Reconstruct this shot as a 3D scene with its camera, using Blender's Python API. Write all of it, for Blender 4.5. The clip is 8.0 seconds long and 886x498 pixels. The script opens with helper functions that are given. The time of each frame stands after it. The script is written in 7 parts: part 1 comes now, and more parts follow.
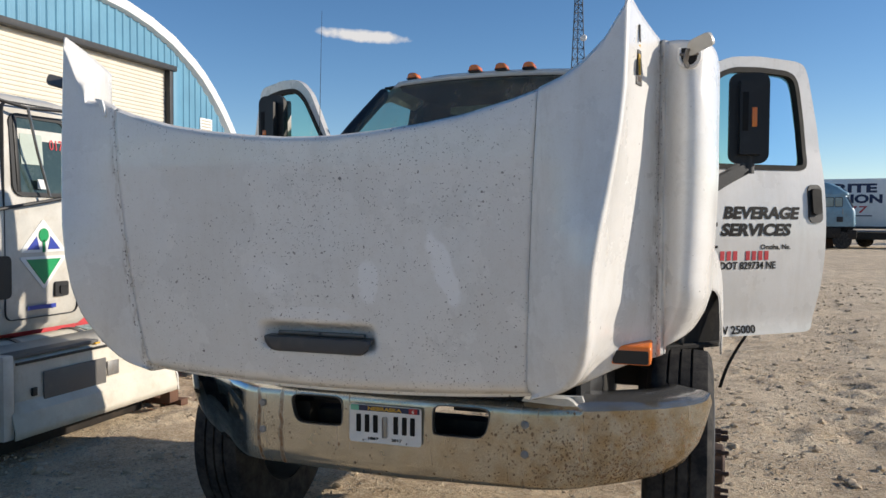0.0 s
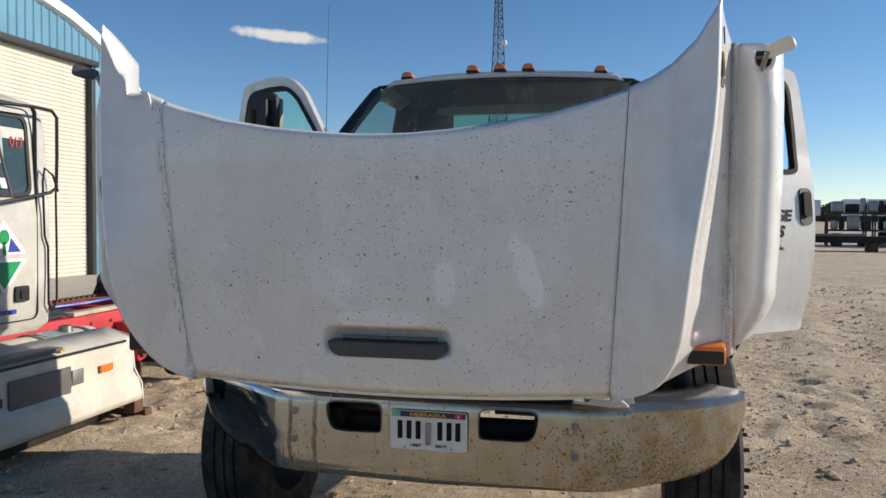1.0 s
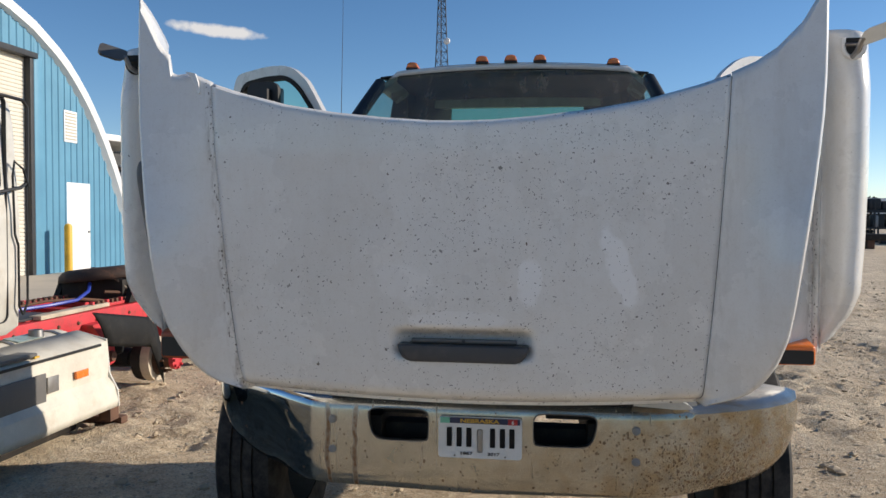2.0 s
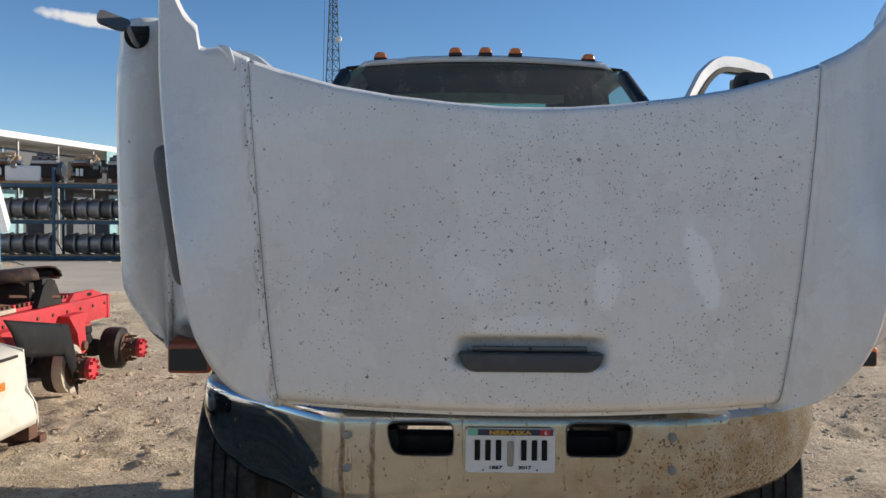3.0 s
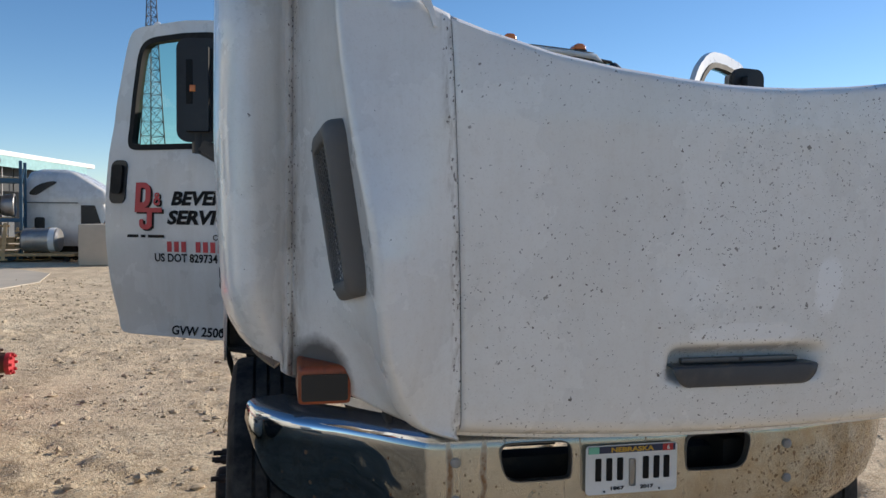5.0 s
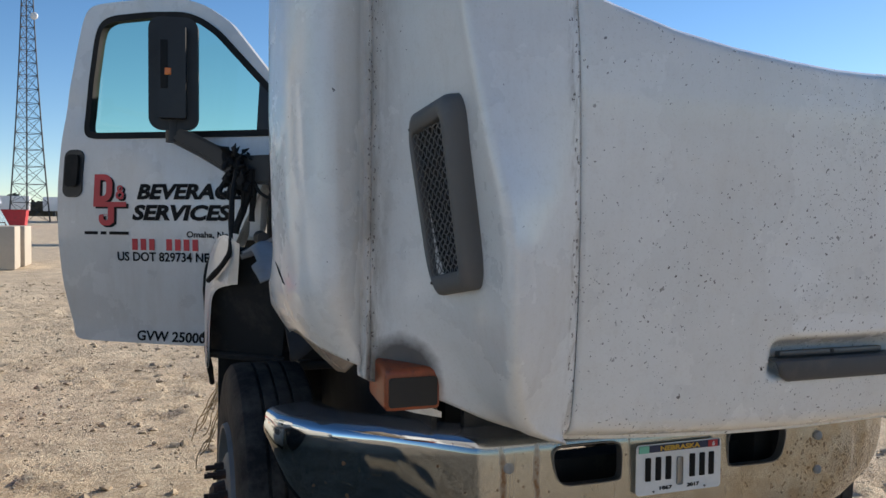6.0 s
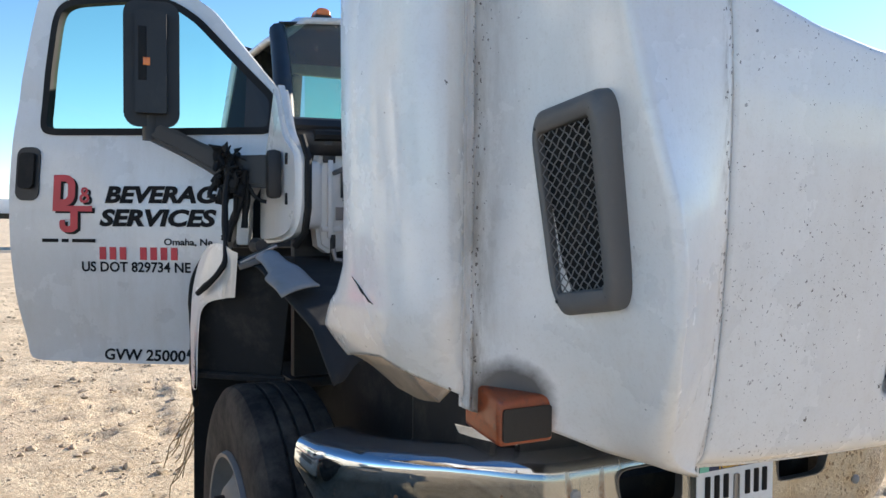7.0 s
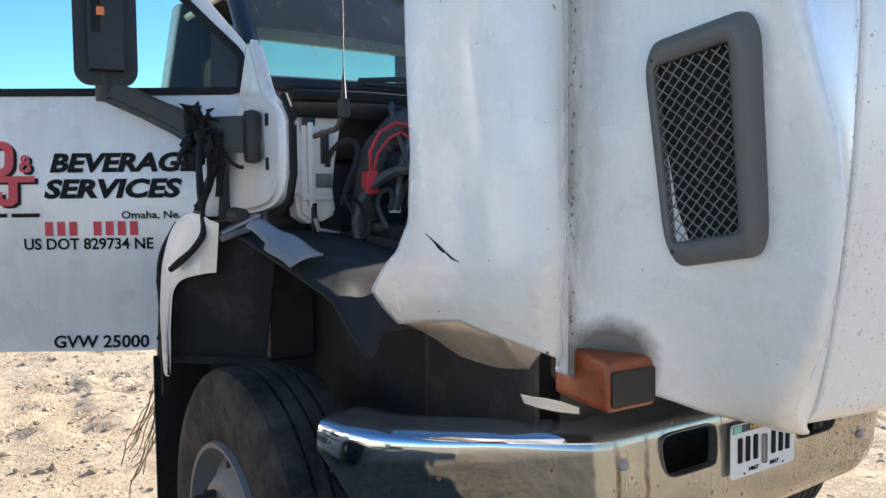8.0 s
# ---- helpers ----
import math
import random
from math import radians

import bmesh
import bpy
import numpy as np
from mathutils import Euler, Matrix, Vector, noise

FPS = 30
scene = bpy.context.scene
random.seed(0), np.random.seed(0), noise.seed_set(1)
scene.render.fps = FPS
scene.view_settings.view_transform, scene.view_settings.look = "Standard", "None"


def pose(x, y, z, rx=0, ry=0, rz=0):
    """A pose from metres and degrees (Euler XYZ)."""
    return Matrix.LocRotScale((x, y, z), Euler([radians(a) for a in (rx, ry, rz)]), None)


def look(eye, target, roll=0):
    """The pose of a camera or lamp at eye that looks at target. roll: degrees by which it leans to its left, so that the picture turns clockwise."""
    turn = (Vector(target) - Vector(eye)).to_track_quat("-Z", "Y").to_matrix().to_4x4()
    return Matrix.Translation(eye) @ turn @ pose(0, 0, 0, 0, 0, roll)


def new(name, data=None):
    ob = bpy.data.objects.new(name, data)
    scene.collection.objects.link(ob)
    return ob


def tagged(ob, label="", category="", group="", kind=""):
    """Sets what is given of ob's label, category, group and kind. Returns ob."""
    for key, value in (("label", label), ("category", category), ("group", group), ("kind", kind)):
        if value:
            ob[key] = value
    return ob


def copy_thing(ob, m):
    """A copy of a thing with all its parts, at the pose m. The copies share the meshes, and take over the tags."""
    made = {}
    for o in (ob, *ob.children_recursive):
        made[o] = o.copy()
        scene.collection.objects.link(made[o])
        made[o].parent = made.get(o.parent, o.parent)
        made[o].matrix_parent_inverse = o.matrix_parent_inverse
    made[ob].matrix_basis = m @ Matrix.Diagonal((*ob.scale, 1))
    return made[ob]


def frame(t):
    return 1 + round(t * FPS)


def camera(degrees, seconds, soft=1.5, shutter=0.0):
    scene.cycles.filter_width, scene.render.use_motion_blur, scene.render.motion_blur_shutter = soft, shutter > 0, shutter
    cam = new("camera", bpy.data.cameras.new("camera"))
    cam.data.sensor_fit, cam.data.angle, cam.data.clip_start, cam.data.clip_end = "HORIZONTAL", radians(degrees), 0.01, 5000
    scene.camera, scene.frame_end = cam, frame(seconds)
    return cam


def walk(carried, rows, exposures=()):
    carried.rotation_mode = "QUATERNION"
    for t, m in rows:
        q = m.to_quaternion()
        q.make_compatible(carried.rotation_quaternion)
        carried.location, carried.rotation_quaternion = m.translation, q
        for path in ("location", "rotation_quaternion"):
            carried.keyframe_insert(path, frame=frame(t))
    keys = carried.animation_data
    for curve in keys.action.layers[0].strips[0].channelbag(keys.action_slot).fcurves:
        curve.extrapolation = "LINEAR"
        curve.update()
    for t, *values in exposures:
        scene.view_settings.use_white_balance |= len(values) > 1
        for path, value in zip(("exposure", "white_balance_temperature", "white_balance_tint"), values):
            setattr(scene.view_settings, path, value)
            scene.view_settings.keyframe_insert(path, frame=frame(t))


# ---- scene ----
cam = camera(58.2, 8.0)
PATH = [
    (0, (1.172, -2.912, 1.635), (0.557, -1.011, 1.559), 0.3),
    (0.5, (0.947, -2.937, 1.63), (0.4, -1.015, 1.557), 0.3),
    (1, (0.686, -2.982, 1.625), (0.268, -1.027, 1.557), 0.4),
    (1.5, (0.481, -2.957, 1.62), (0.124, -0.99, 1.549), 0.3),
    (3, (-0.24, -2.703, 1.597), (-0.236, -0.704, 1.528), 0.5),
    (3.5, (-0.463, -2.636, 1.607), (-0.313, -0.643, 1.539), 0.5),
    (4, (-0.688, -2.503, 1.594), (-0.44, -0.52, 1.525), 0.5),
    (4.5, (-0.897, -2.373, 1.597), (-0.58, -0.4, 1.524), 0.5),
    (6, (-1.498, -2.007, 1.549), (-0.807, -0.132, 1.484), 0.5),
    (6.5, (-1.647, -1.801, 1.563), (-0.888, 0.049, 1.5), 0.5),
    (7, (-1.801, -1.664, 1.564), (-0.888, 0.115, 1.504), 0.4),
    (7.5, (-1.957, -1.543, 1.565), (-0.853, 0.123, 1.492), 0.0),
    (8, (-2.024, -1.342, 1.503), (-0.884, 0.299, 1.4), -0.6),
]
STOPS = [(0.0, 0.1), (1.0, 0.05), (1.5, 0.06), (3.0, 0.14), (4.5, 0.22), (6.0, 0.31), (6.5, 0.42), (7.0, 1.1), (7.5, 0.97), (8.0, 1.3)]
walk(cam, [(t, look(eye, target, roll)) for t, eye, target, roll in PATH], STOPS)

from mathutils import geometry

# ---------- world, sun ----------
SUN_AZ, SUN_EL = 19.5, 21.5
world = bpy.data.worlds.new("world")
scene.world = world
world.use_nodes = True
wn = world.node_tree
sky = wn.nodes.new("ShaderNodeTexSky")
sky.sky_type, sky.sun_disc = "NISHITA", False
sky.sun_elevation, sky.sun_rotation = radians(SUN_EL), radians(90 - SUN_AZ)
sky.air_density, sky.dust_density, sky.ozone_density = 0.75, 0.05, 2.5
tint = wn.nodes.new("ShaderNodeMix")
tint.data_type, tint.blend_type = "RGBA", "MULTIPLY"
tint.inputs[0].default_value, tint.inputs[7].default_value = 1.0, (1.06, 1.0, 0.965, 1)
wn.links.new(sky.outputs[0], tint.inputs[6])
deep = wn.nodes.new("ShaderNodeHueSaturation")
deep.inputs["Saturation"].default_value = 1.2
wn.links.new(tint.outputs[2], deep.inputs["Color"])
wn.links.new(deep.outputs[0], wn.nodes["Background"].inputs[0])
wn.nodes["Background"].inputs[1].default_value = 0.125
sun = new("sun", bpy.data.lights.new("sun", "SUN"))
sun.data.energy, sun.data.angle, sun.data.color = 5.0, radians(0.6), (1.0, 0.9, 0.77)
sun.matrix_world = look((30 * math.cos(radians(SUN_AZ)), 30 * math.sin(radians(SUN_AZ)), 30 * math.tan(radians(SUN_EL))), (0, 0, 0))


# ---------- materials ----------
class Graph:
    """A material and short ways to add nodes to it."""

    def __init__(self, name):
        self.m = bpy.data.materials.new(name)
        self.m.use_nodes = True
        self.t = self.m.node_tree
        self.b = self.t.nodes["Principled BSDF"]
        self.co = self.t.nodes.new("ShaderNodeTexCoord").outputs["Object"]

    def node(self, kind, **values):
        n = self.t.nodes.new(kind)
        for key, v in values.items():
            if key in n.inputs:
                self.put(n.inputs[key], v)
        return n

    def put(self, socket, v):
        if isinstance(v, bpy.types.NodeSocket):
            self.t.links.new(v, socket)
        else:
            socket.default_value = v

    def scaled(self, s):
        n = self.t.nodes.new("ShaderNodeMapping")
        self.put(n.inputs["Vector"], self.co)
        n.inputs["Scale"].default_value = s if isinstance(s, tuple) else (s, s, s)
        return n.outputs[0]

    def noise(self, scale, detail=4.0, rough=0.6, at=None):
        n = self.node("ShaderNodeTexNoise", Scale=scale, Detail=detail, Roughness=rough, Vector=at or self.co)
        return n.outputs["Fac"]

    def ramp(self, fac, a, b, lo=0.0, hi=1.0):
        n = self.t.nodes.new("ShaderNodeMapRange")
        n.clamp = True
        self.put(n.inputs[0], fac)
        for i, v in zip((1, 2, 3, 4), (a, b, lo, hi)):
            n.inputs[i].default_value = v
        return n.outputs[0]

    def math(self, op, a, b=0.0):
        n = self.t.nodes.new("ShaderNodeMath")
        n.operation = op
        self.put(n.inputs[0], a)
        self.put(n.inputs[1], b)
        return n.outputs[0]

    def mix(self, fac, a, b):
        n = self.t.nodes.new("ShaderNodeMix")
        n.data_type = "RGBA"
        self.put(n.inputs[0], fac)
        for s, v in zip((n.inputs[6], n.inputs[7]), (a, b)):
            self.put(s, v if isinstance(v, bpy.types.NodeSocket) else (*v[:3], 1))
        return n.outputs[2]

    def bump(self, height, strength, distance=0.01):
        n = self.node("ShaderNodeBump", Strength=strength, Distance=distance, Height=height)
        self.put(self.b.inputs["Normal"], n.outputs[0])

    def set(self, **values):
        for key, v in values.items():
            k = {"color": "Base Color", "rough": "Roughness", "metal": "Metallic", "coat": "Coat Weight", "alpha": "Alpha", "ior": "IOR"}.get(key, key)
            self.put(self.b.inputs[k], (*v, 1) if isinstance(v, tuple) and len(v) == 3 else v)
        return self


def surface(name, col, rough=0.5, metal=0.0, var=0.25, scale=3.0, fine=60.0, bump=0.15, dirt=(0.2, 0.15, 0.1), soil=0.3, coat=0.0, wear=0.0):
    """A plain worn surface: colour that wanders at two scales, soil in blotches, fine relief."""
    g = Graph(name)
    big, small = g.noise(scale, 5), g.noise(fine, 3)
    dark = tuple(c * (1 - var) for c in col)
    c = g.mix(g.ramp(big, 0.35, 0.65), dark, col)
    c = g.mix(g.ramp(small, 0.3, 0.7, 0, 0.35), c, tuple(c0 * (1 - var) for c0 in col))
    c = g.mix(g.ramp(g.noise(scale * 2.3, 8, 0.7), 0.52, 0.72, 0, soil), c, dirt)
    if wear:
        c = g.mix(g.ramp(g.noise(fine * 0.25, 6, 0.75), 0.6, 0.64, 0, wear), c, (0.16, 0.07, 0.03))
    g.set(color=c, rough=g.ramp(big, 0.3, 0.7, max(rough - 0.1, 0.03), min(rough + 0.12, 1)), metal=metal, coat=coat)
    if bump:
        g.bump(small, bump, 0.004)
    return g.m


def white_paint(name, chips=0.0, dirt=0.3, smears=(), crease=False, tone=1.0):
    """Aged white truck paint: road film, dark stone chips, paler polished smears, grime along a fold."""
    g = Graph(name)
    sep = g.t.nodes.new("ShaderNodeSeparateXYZ")
    g.put(sep.inputs[0], g.co)
    x, y, z = sep.outputs
    film = g.noise(2.2, 6, 0.65)
    c = g.mix(g.ramp(film, 0.3, 0.7), tuple(tone * k for k in (0.73, 0.715, 0.685)), tuple(tone * k for k in (0.815, 0.805, 0.785)))
    streak = g.noise(1.0, 6, 0.7, g.scaled((9, 9, 1.3)))
    c = g.mix(g.ramp(streak, 0.5, 0.75, 0, dirt), c, (0.46, 0.41, 0.34))
    mott = g.noise(30, 5, 0.75)
    c = g.mix(g.ramp(mott, 0.5, 0.72, 0, 0.18), c, (0.55, 0.5, 0.43))
    c = g.mix(g.ramp(g.noise(170, 2), 0.56, 0.72, 0, 0.14), c, (0.4, 0.36, 0.3))
    rough = g.ramp(film, 0.3, 0.7, 0.2, 0.36)
    for cx, cz, rx, rz, lean, strong in smears:
        ez = g.math("SUBTRACT", z, cz)
        ex = g.math("DIVIDE", g.math("ADD", g.math("SUBTRACT", x, cx), g.math("MULTIPLY", ez, lean)), rx)
        ez = g.math("DIVIDE", ez, rz)
        rad = g.math("ADD", g.math("MULTIPLY", ex, ex), g.math("MULTIPLY", ez, ez))
        spot = g.ramp(g.math("ADD", rad, g.ramp(g.noise(14, 4), 0.3, 0.7, -0.5, 0.5)), 0.6, 1.0, 0.8 * strong, 0.0)
        c = g.mix(spot, c, (0.93, 0.925, 0.92))
        rough = g.math("SUBTRACT", rough, g.math("MULTIPLY", spot, 0.08))
    if crease:
        near = g.ramp(g.math("ABSOLUTE", g.math("SUBTRACT", g.math("ABSOLUTE", x), 1.044)), 0.0, 0.04, 1.0, 0.0)
        low = g.ramp(z, 1.2, 1.75, 1.0, 0.45)
        c = g.mix(g.math("MULTIPLY", g.math("MULTIPLY", near, low), g.ramp(g.noise(1.0, 6, 0.7, g.scaled((30, 30, 7))), 0.40, 0.60, 0, 0.9)), c, (0.27, 0.235, 0.185))
        run = g.math("SUBTRACT", g.math("ABSOLUTE", x), g.math("ADD", 0.69, g.math("MULTIPLY", g.math("SUBTRACT", z, 1.08), 0.061)))
        hem = g.math("MULTIPLY", g.ramp(g.math("ABSOLUTE", run), 0.008, 0.022, 1.0, 0.0), g.ramp(x, -0.2, 0.2, 1.0, 0.3))
        c = g.mix(g.math("MULTIPLY", hem, g.ramp(g.noise(1.0, 6, 0.7, g.scaled((50, 50, 9))), 0.48, 0.62, 0, 0.55)), c, (0.34, 0.30, 0.25))
        near = g.math("MAXIMUM", near, g.math("MULTIPLY", hem, 0.85))
        # dark blot on the paint close around one corner lamp
        lamp_blot = g.node("ShaderNodeVectorMath", **{})
        lamp_blot.operation = "DISTANCE"
        g.put(lamp_blot.inputs[0], g.co)
        lamp_blot.inputs[1].default_value = (-0.975, -0.350, 1.222)
        c = g.mix(g.ramp(g.math("ADD", lamp_blot.outputs["Value"], g.ramp(g.noise(18, 4), 0.3, 0.7, -0.008, 0.008)), 0.062, 0.098, 0.9, 0.0), c, (0.055, 0.048, 0.043))
        v2 = g.node("ShaderNodeTexVoronoi", Scale=85.0, Vector=g.scaled((1.6, 1.6, 1.0)))
        pick = g.t.nodes.new("ShaderNodeSeparateColor")
        g.put(pick.inputs[0], v2.outputs["Color"])
        flake = g.math("LESS_THAN", g.math("ADD", g.math("ADD", v2.outputs["Distance"], g.ramp(g.noise(190, 4), 0.3, 0.7, -0.3, 0.3)), g.ramp(near, 0.35, 0.85, 0.6, 0.0)), 0.28)
        c = g.mix(g.math("MULTIPLY", g.math("MULTIPLY", flake, g.math("GREATER_THAN", pick.outputs[0], 0.5)), 0.85), c, (0.08, 0.062, 0.05))
    if chips:
        warp = g.node("ShaderNodeTexNoise", Scale=70.0, Detail=3.0, Vector=g.co)
        bent = g.node("ShaderNodeVectorMath")
        bent.operation = "MULTIPLY_ADD"
        g.put(bent.inputs[0], warp.outputs["Color"])
        bent.inputs[1].default_value = (0.022, 0.022, 0.022)
        g.put(bent.inputs[2], g.co)
        for scale, share, lo, hi in ((160.0, 0.75, 0.14, 0.40), (66.0, 0.32, 0.08, 0.30)):
            v = g.node("ShaderNodeTexVoronoi", Scale=scale, Vector=bent.outputs[0])
            s2 = g.t.nodes.new("ShaderNodeSeparateColor")
            g.put(s2.inputs[0], v.outputs["Color"])
            area = g.ramp(g.noise(2.6, 4), 0.36, 0.62, 0.15, 1.0)
            area = g.math("MULTIPLY", area, g.ramp(g.math("ABSOLUTE", g.math("SUBTRACT", x, 0.12)), 0.3, 0.8, 1.0, 0.3))
            area = g.math("MULTIPLY", area, g.ramp(z, 1.6, 1.95, 1.0, 0.7))
            keep = g.math("GREATER_THAN", s2.outputs[0], g.math("SUBTRACT", 1.0, g.math("MULTIPLY", area, chips * share)))
            size = g.ramp(g.math("POWER", s2.outputs[1], 3.0), 0, 1, lo, hi)
            chip = g.math("MULTIPLY", keep, g.math("LESS_THAN", v.outputs["Distance"], size))
            c = g.mix(g.math("MULTIPLY", chip, g.ramp(s2.outputs[2], 0, 1, 0.5, 0.97)), c, (0.075, 0.06, 0.052))
    g.set(color=c, rough=rough, coat=0.45)
    g.b.inputs["Coat Roughness"].default_value = 0.07
    g.bump(g.math("ADD", g.noise(22, 4), g.math("MULTIPLY", mott, 0.3)), 0.035, 0.01)
    return g.m


def glass(name, tint, gloss=0.1, dust=0.0):
    g = Graph(name)
    t = g.t
    clear = g.node("ShaderNodeBsdfTransparent", Color=(*tint, 1))
    shine = g.node("ShaderNodeBsdfGlossy", Color=(0.9, 0.95, 1, 1), Roughness=0.02)
    m1 = g.node("ShaderNodeMixShader")
    fr = g.node("ShaderNodeFresnel", IOR=1.45)
    g.put(m1.inputs[0], g.ramp(fr.outputs[0], 0.0, 1.0, 0.0, gloss))
    t.links.new(clear.outputs[0], m1.inputs[1])
    t.links.new(shine.outputs[0], m1.inputs[2])
    out = m1.outputs[0]
    if dust:
        dull = g.node("ShaderNodeBsdfDiffuse", Color=(0.3, 0.28, 0.24, 1))
        haze = g.node("ShaderNodeBsdfTranslucent", Color=(0.34, 0.31, 0.26, 1))
        film = g.node("ShaderNodeAddShader")
        t.links.new(dull.outputs[0], film.inputs[0])
        t.links.new(haze.outputs[0], film.inputs[1])
        m2 = g.node("ShaderNodeMixShader")
        streak = g.noise(1.0, 6, 0.7, g.scaled((14, 5, 2.2)))
        g.put(m2.inputs[0], g.ramp(streak, 0.3, 0.75, dust * 0.35, dust))
        t.links.new(out, m2.inputs[1])
        t.links.new(film.outputs[0], m2.inputs[2])
        out = m2.outputs[0]
    t.links.new(out, t.nodes["Material Output"].inputs[0])
    return g.m


def chrome_rusty():
    """Front bumper: chrome under a dull road film, pitted and streaked with rust towards one end, a dark reflection
    painted on the other.
    """
    g = Graph("pitted_chrome")
    sep = g.t.nodes.new("ShaderNodeSeparateXYZ")
    g.put(sep.inputs[0], g.co)
    x, y, z = sep.outputs
    side = g.ramp(x, -0.2, 0.95, 0.0, 1.0)
    pits = g.noise(60, 4, 0.65)
    blotch = g.noise(5, 5, 0.7)
    # round rust pits, thicker towards the end and below
    dense = g.math("MULTIPLY", g.ramp(x, 0.3, 0.9, 0.05, 1.0), g.math("MULTIPLY", g.ramp(z, 0.80, 0.915, 1.0, 0.15), g.ramp(blotch, 0.36, 0.55, 0.35, 1.0)))
    rust = 0.0
    for scale, share, lo, hi in ((125.0, 0.95, 0.24, 0.58), (72.0, 0.7, 0.18, 0.46)):
        cell = g.node("ShaderNodeTexVoronoi", Scale=scale, Vector=g.scaled((1.0, 1.0, 0.8)))
        pick = g.t.nodes.new("ShaderNodeSeparateColor")
        g.put(pick.inputs[0], cell.outputs["Color"])
        keep = g.math("GREATER_THAN", g.math("MULTIPLY", dense, share), pick.outputs[0])
        rad = g.math("ADD", g.ramp(pick.outputs[1], 0, 1, lo, hi), g.ramp(pits, 0.3, 0.7, -0.12, 0.12))
        dot = g.ramp(g.math("SUBTRACT", rad, cell.outputs["Distance"]), 0.0, 0.1, 0.0, 0.85)
        rust = g.math("MAXIMUM", rust, g.math("MULTIPLY", keep, dot))
    run = g.noise(1.0, 4, 0.6, g.scaled((34, 10, 1.5)))
    front = g.ramp(x, -0.66, -0.60)
    runs = g.math("MULTIPLY", g.ramp(run, 0.62, 0.70, 0, 0.9), front)
    for cx in (-0.575, -0.47):
        near = g.ramp(g.math("ABSOLUTE", g.math("SUBTRACT", x, g.math("ADD", cx, g.ramp(g.noise(9, 3), 0.3, 0.7, -0.008, 0.008)))), 0.004, 0.012, 1.0, 0.0)
        runs = g.math("MAXIMUM", runs, g.math("MULTIPLY", near, g.ramp(z, 0.86, 0.92, 1.0, 0.3)))
    rust = g.math("MAXIMUM", rust, g.math("MULTIPLY", runs, g.ramp(pits, 0.35, 0.6, 0.5, 1)))
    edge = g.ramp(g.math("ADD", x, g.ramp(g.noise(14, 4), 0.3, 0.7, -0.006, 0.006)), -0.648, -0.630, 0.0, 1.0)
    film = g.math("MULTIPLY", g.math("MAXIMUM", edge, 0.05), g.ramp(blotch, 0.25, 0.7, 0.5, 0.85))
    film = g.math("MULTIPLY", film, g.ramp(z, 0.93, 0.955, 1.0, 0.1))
    # beyond the edge the colour holds a dark ground reflection and bright lip
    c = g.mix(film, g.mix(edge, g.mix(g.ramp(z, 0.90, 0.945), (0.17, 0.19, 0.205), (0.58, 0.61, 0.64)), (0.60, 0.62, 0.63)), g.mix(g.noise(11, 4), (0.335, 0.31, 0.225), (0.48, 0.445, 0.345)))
    c = g.mix(g.math("MULTIPLY", g.math("MULTIPLY", side, g.ramp(z, 0.93, 0.955, 1.0, 0.1)), g.ramp(g.noise(9, 5, 0.7), 0.4, 0.6, 0.1, 0.8)), c, (0.30, 0.20, 0.075))
    geo = g.t.nodes.new("ShaderNodeNewGeometry")
    up = g.t.nodes.new("ShaderNodeSeparateXYZ")
    g.put(up.inputs[0], geo.outputs["Normal"])
    dust = g.math("MULTIPLY", g.ramp(up.outputs[2], 0.75, 0.97, 0.0, 0.8), g.ramp(blotch, 0.3, 0.65, 0.6, 1.0))
    rust = g.math("MULTIPLY", rust, g.ramp(up.outputs[2], 0.3, 0.8, 1.0, 0.15))
    c = g.mix(rust, c, g.mix(g.noise(90, 2), (0.10, 0.045, 0.015), (0.27, 0.13, 0.04)))
    c = g.mix(dust, c, (0.22, 0.21, 0.2))
    film = g.math("MAXIMUM", film, dust)
    g.set(color=c, metal=g.math("SUBTRACT", 1.0, g.math("MAXIMUM", g.math("MULTIPLY", rust, 0.95), g.math("MULTIPLY", film, 0.34))))
    g.set(rough=g.math("ADD", g.ramp(film, 0, 1, 0.05, 0.25), g.math("MULTIPLY", rust, 0.5)))
    g.bump(g.math("ADD", g.math("MULTIPLY", rust, 0.5), g.math("MULTIPLY", g.noise(5, 2), 0.12)), 0.10, 0.006)
    return g.m


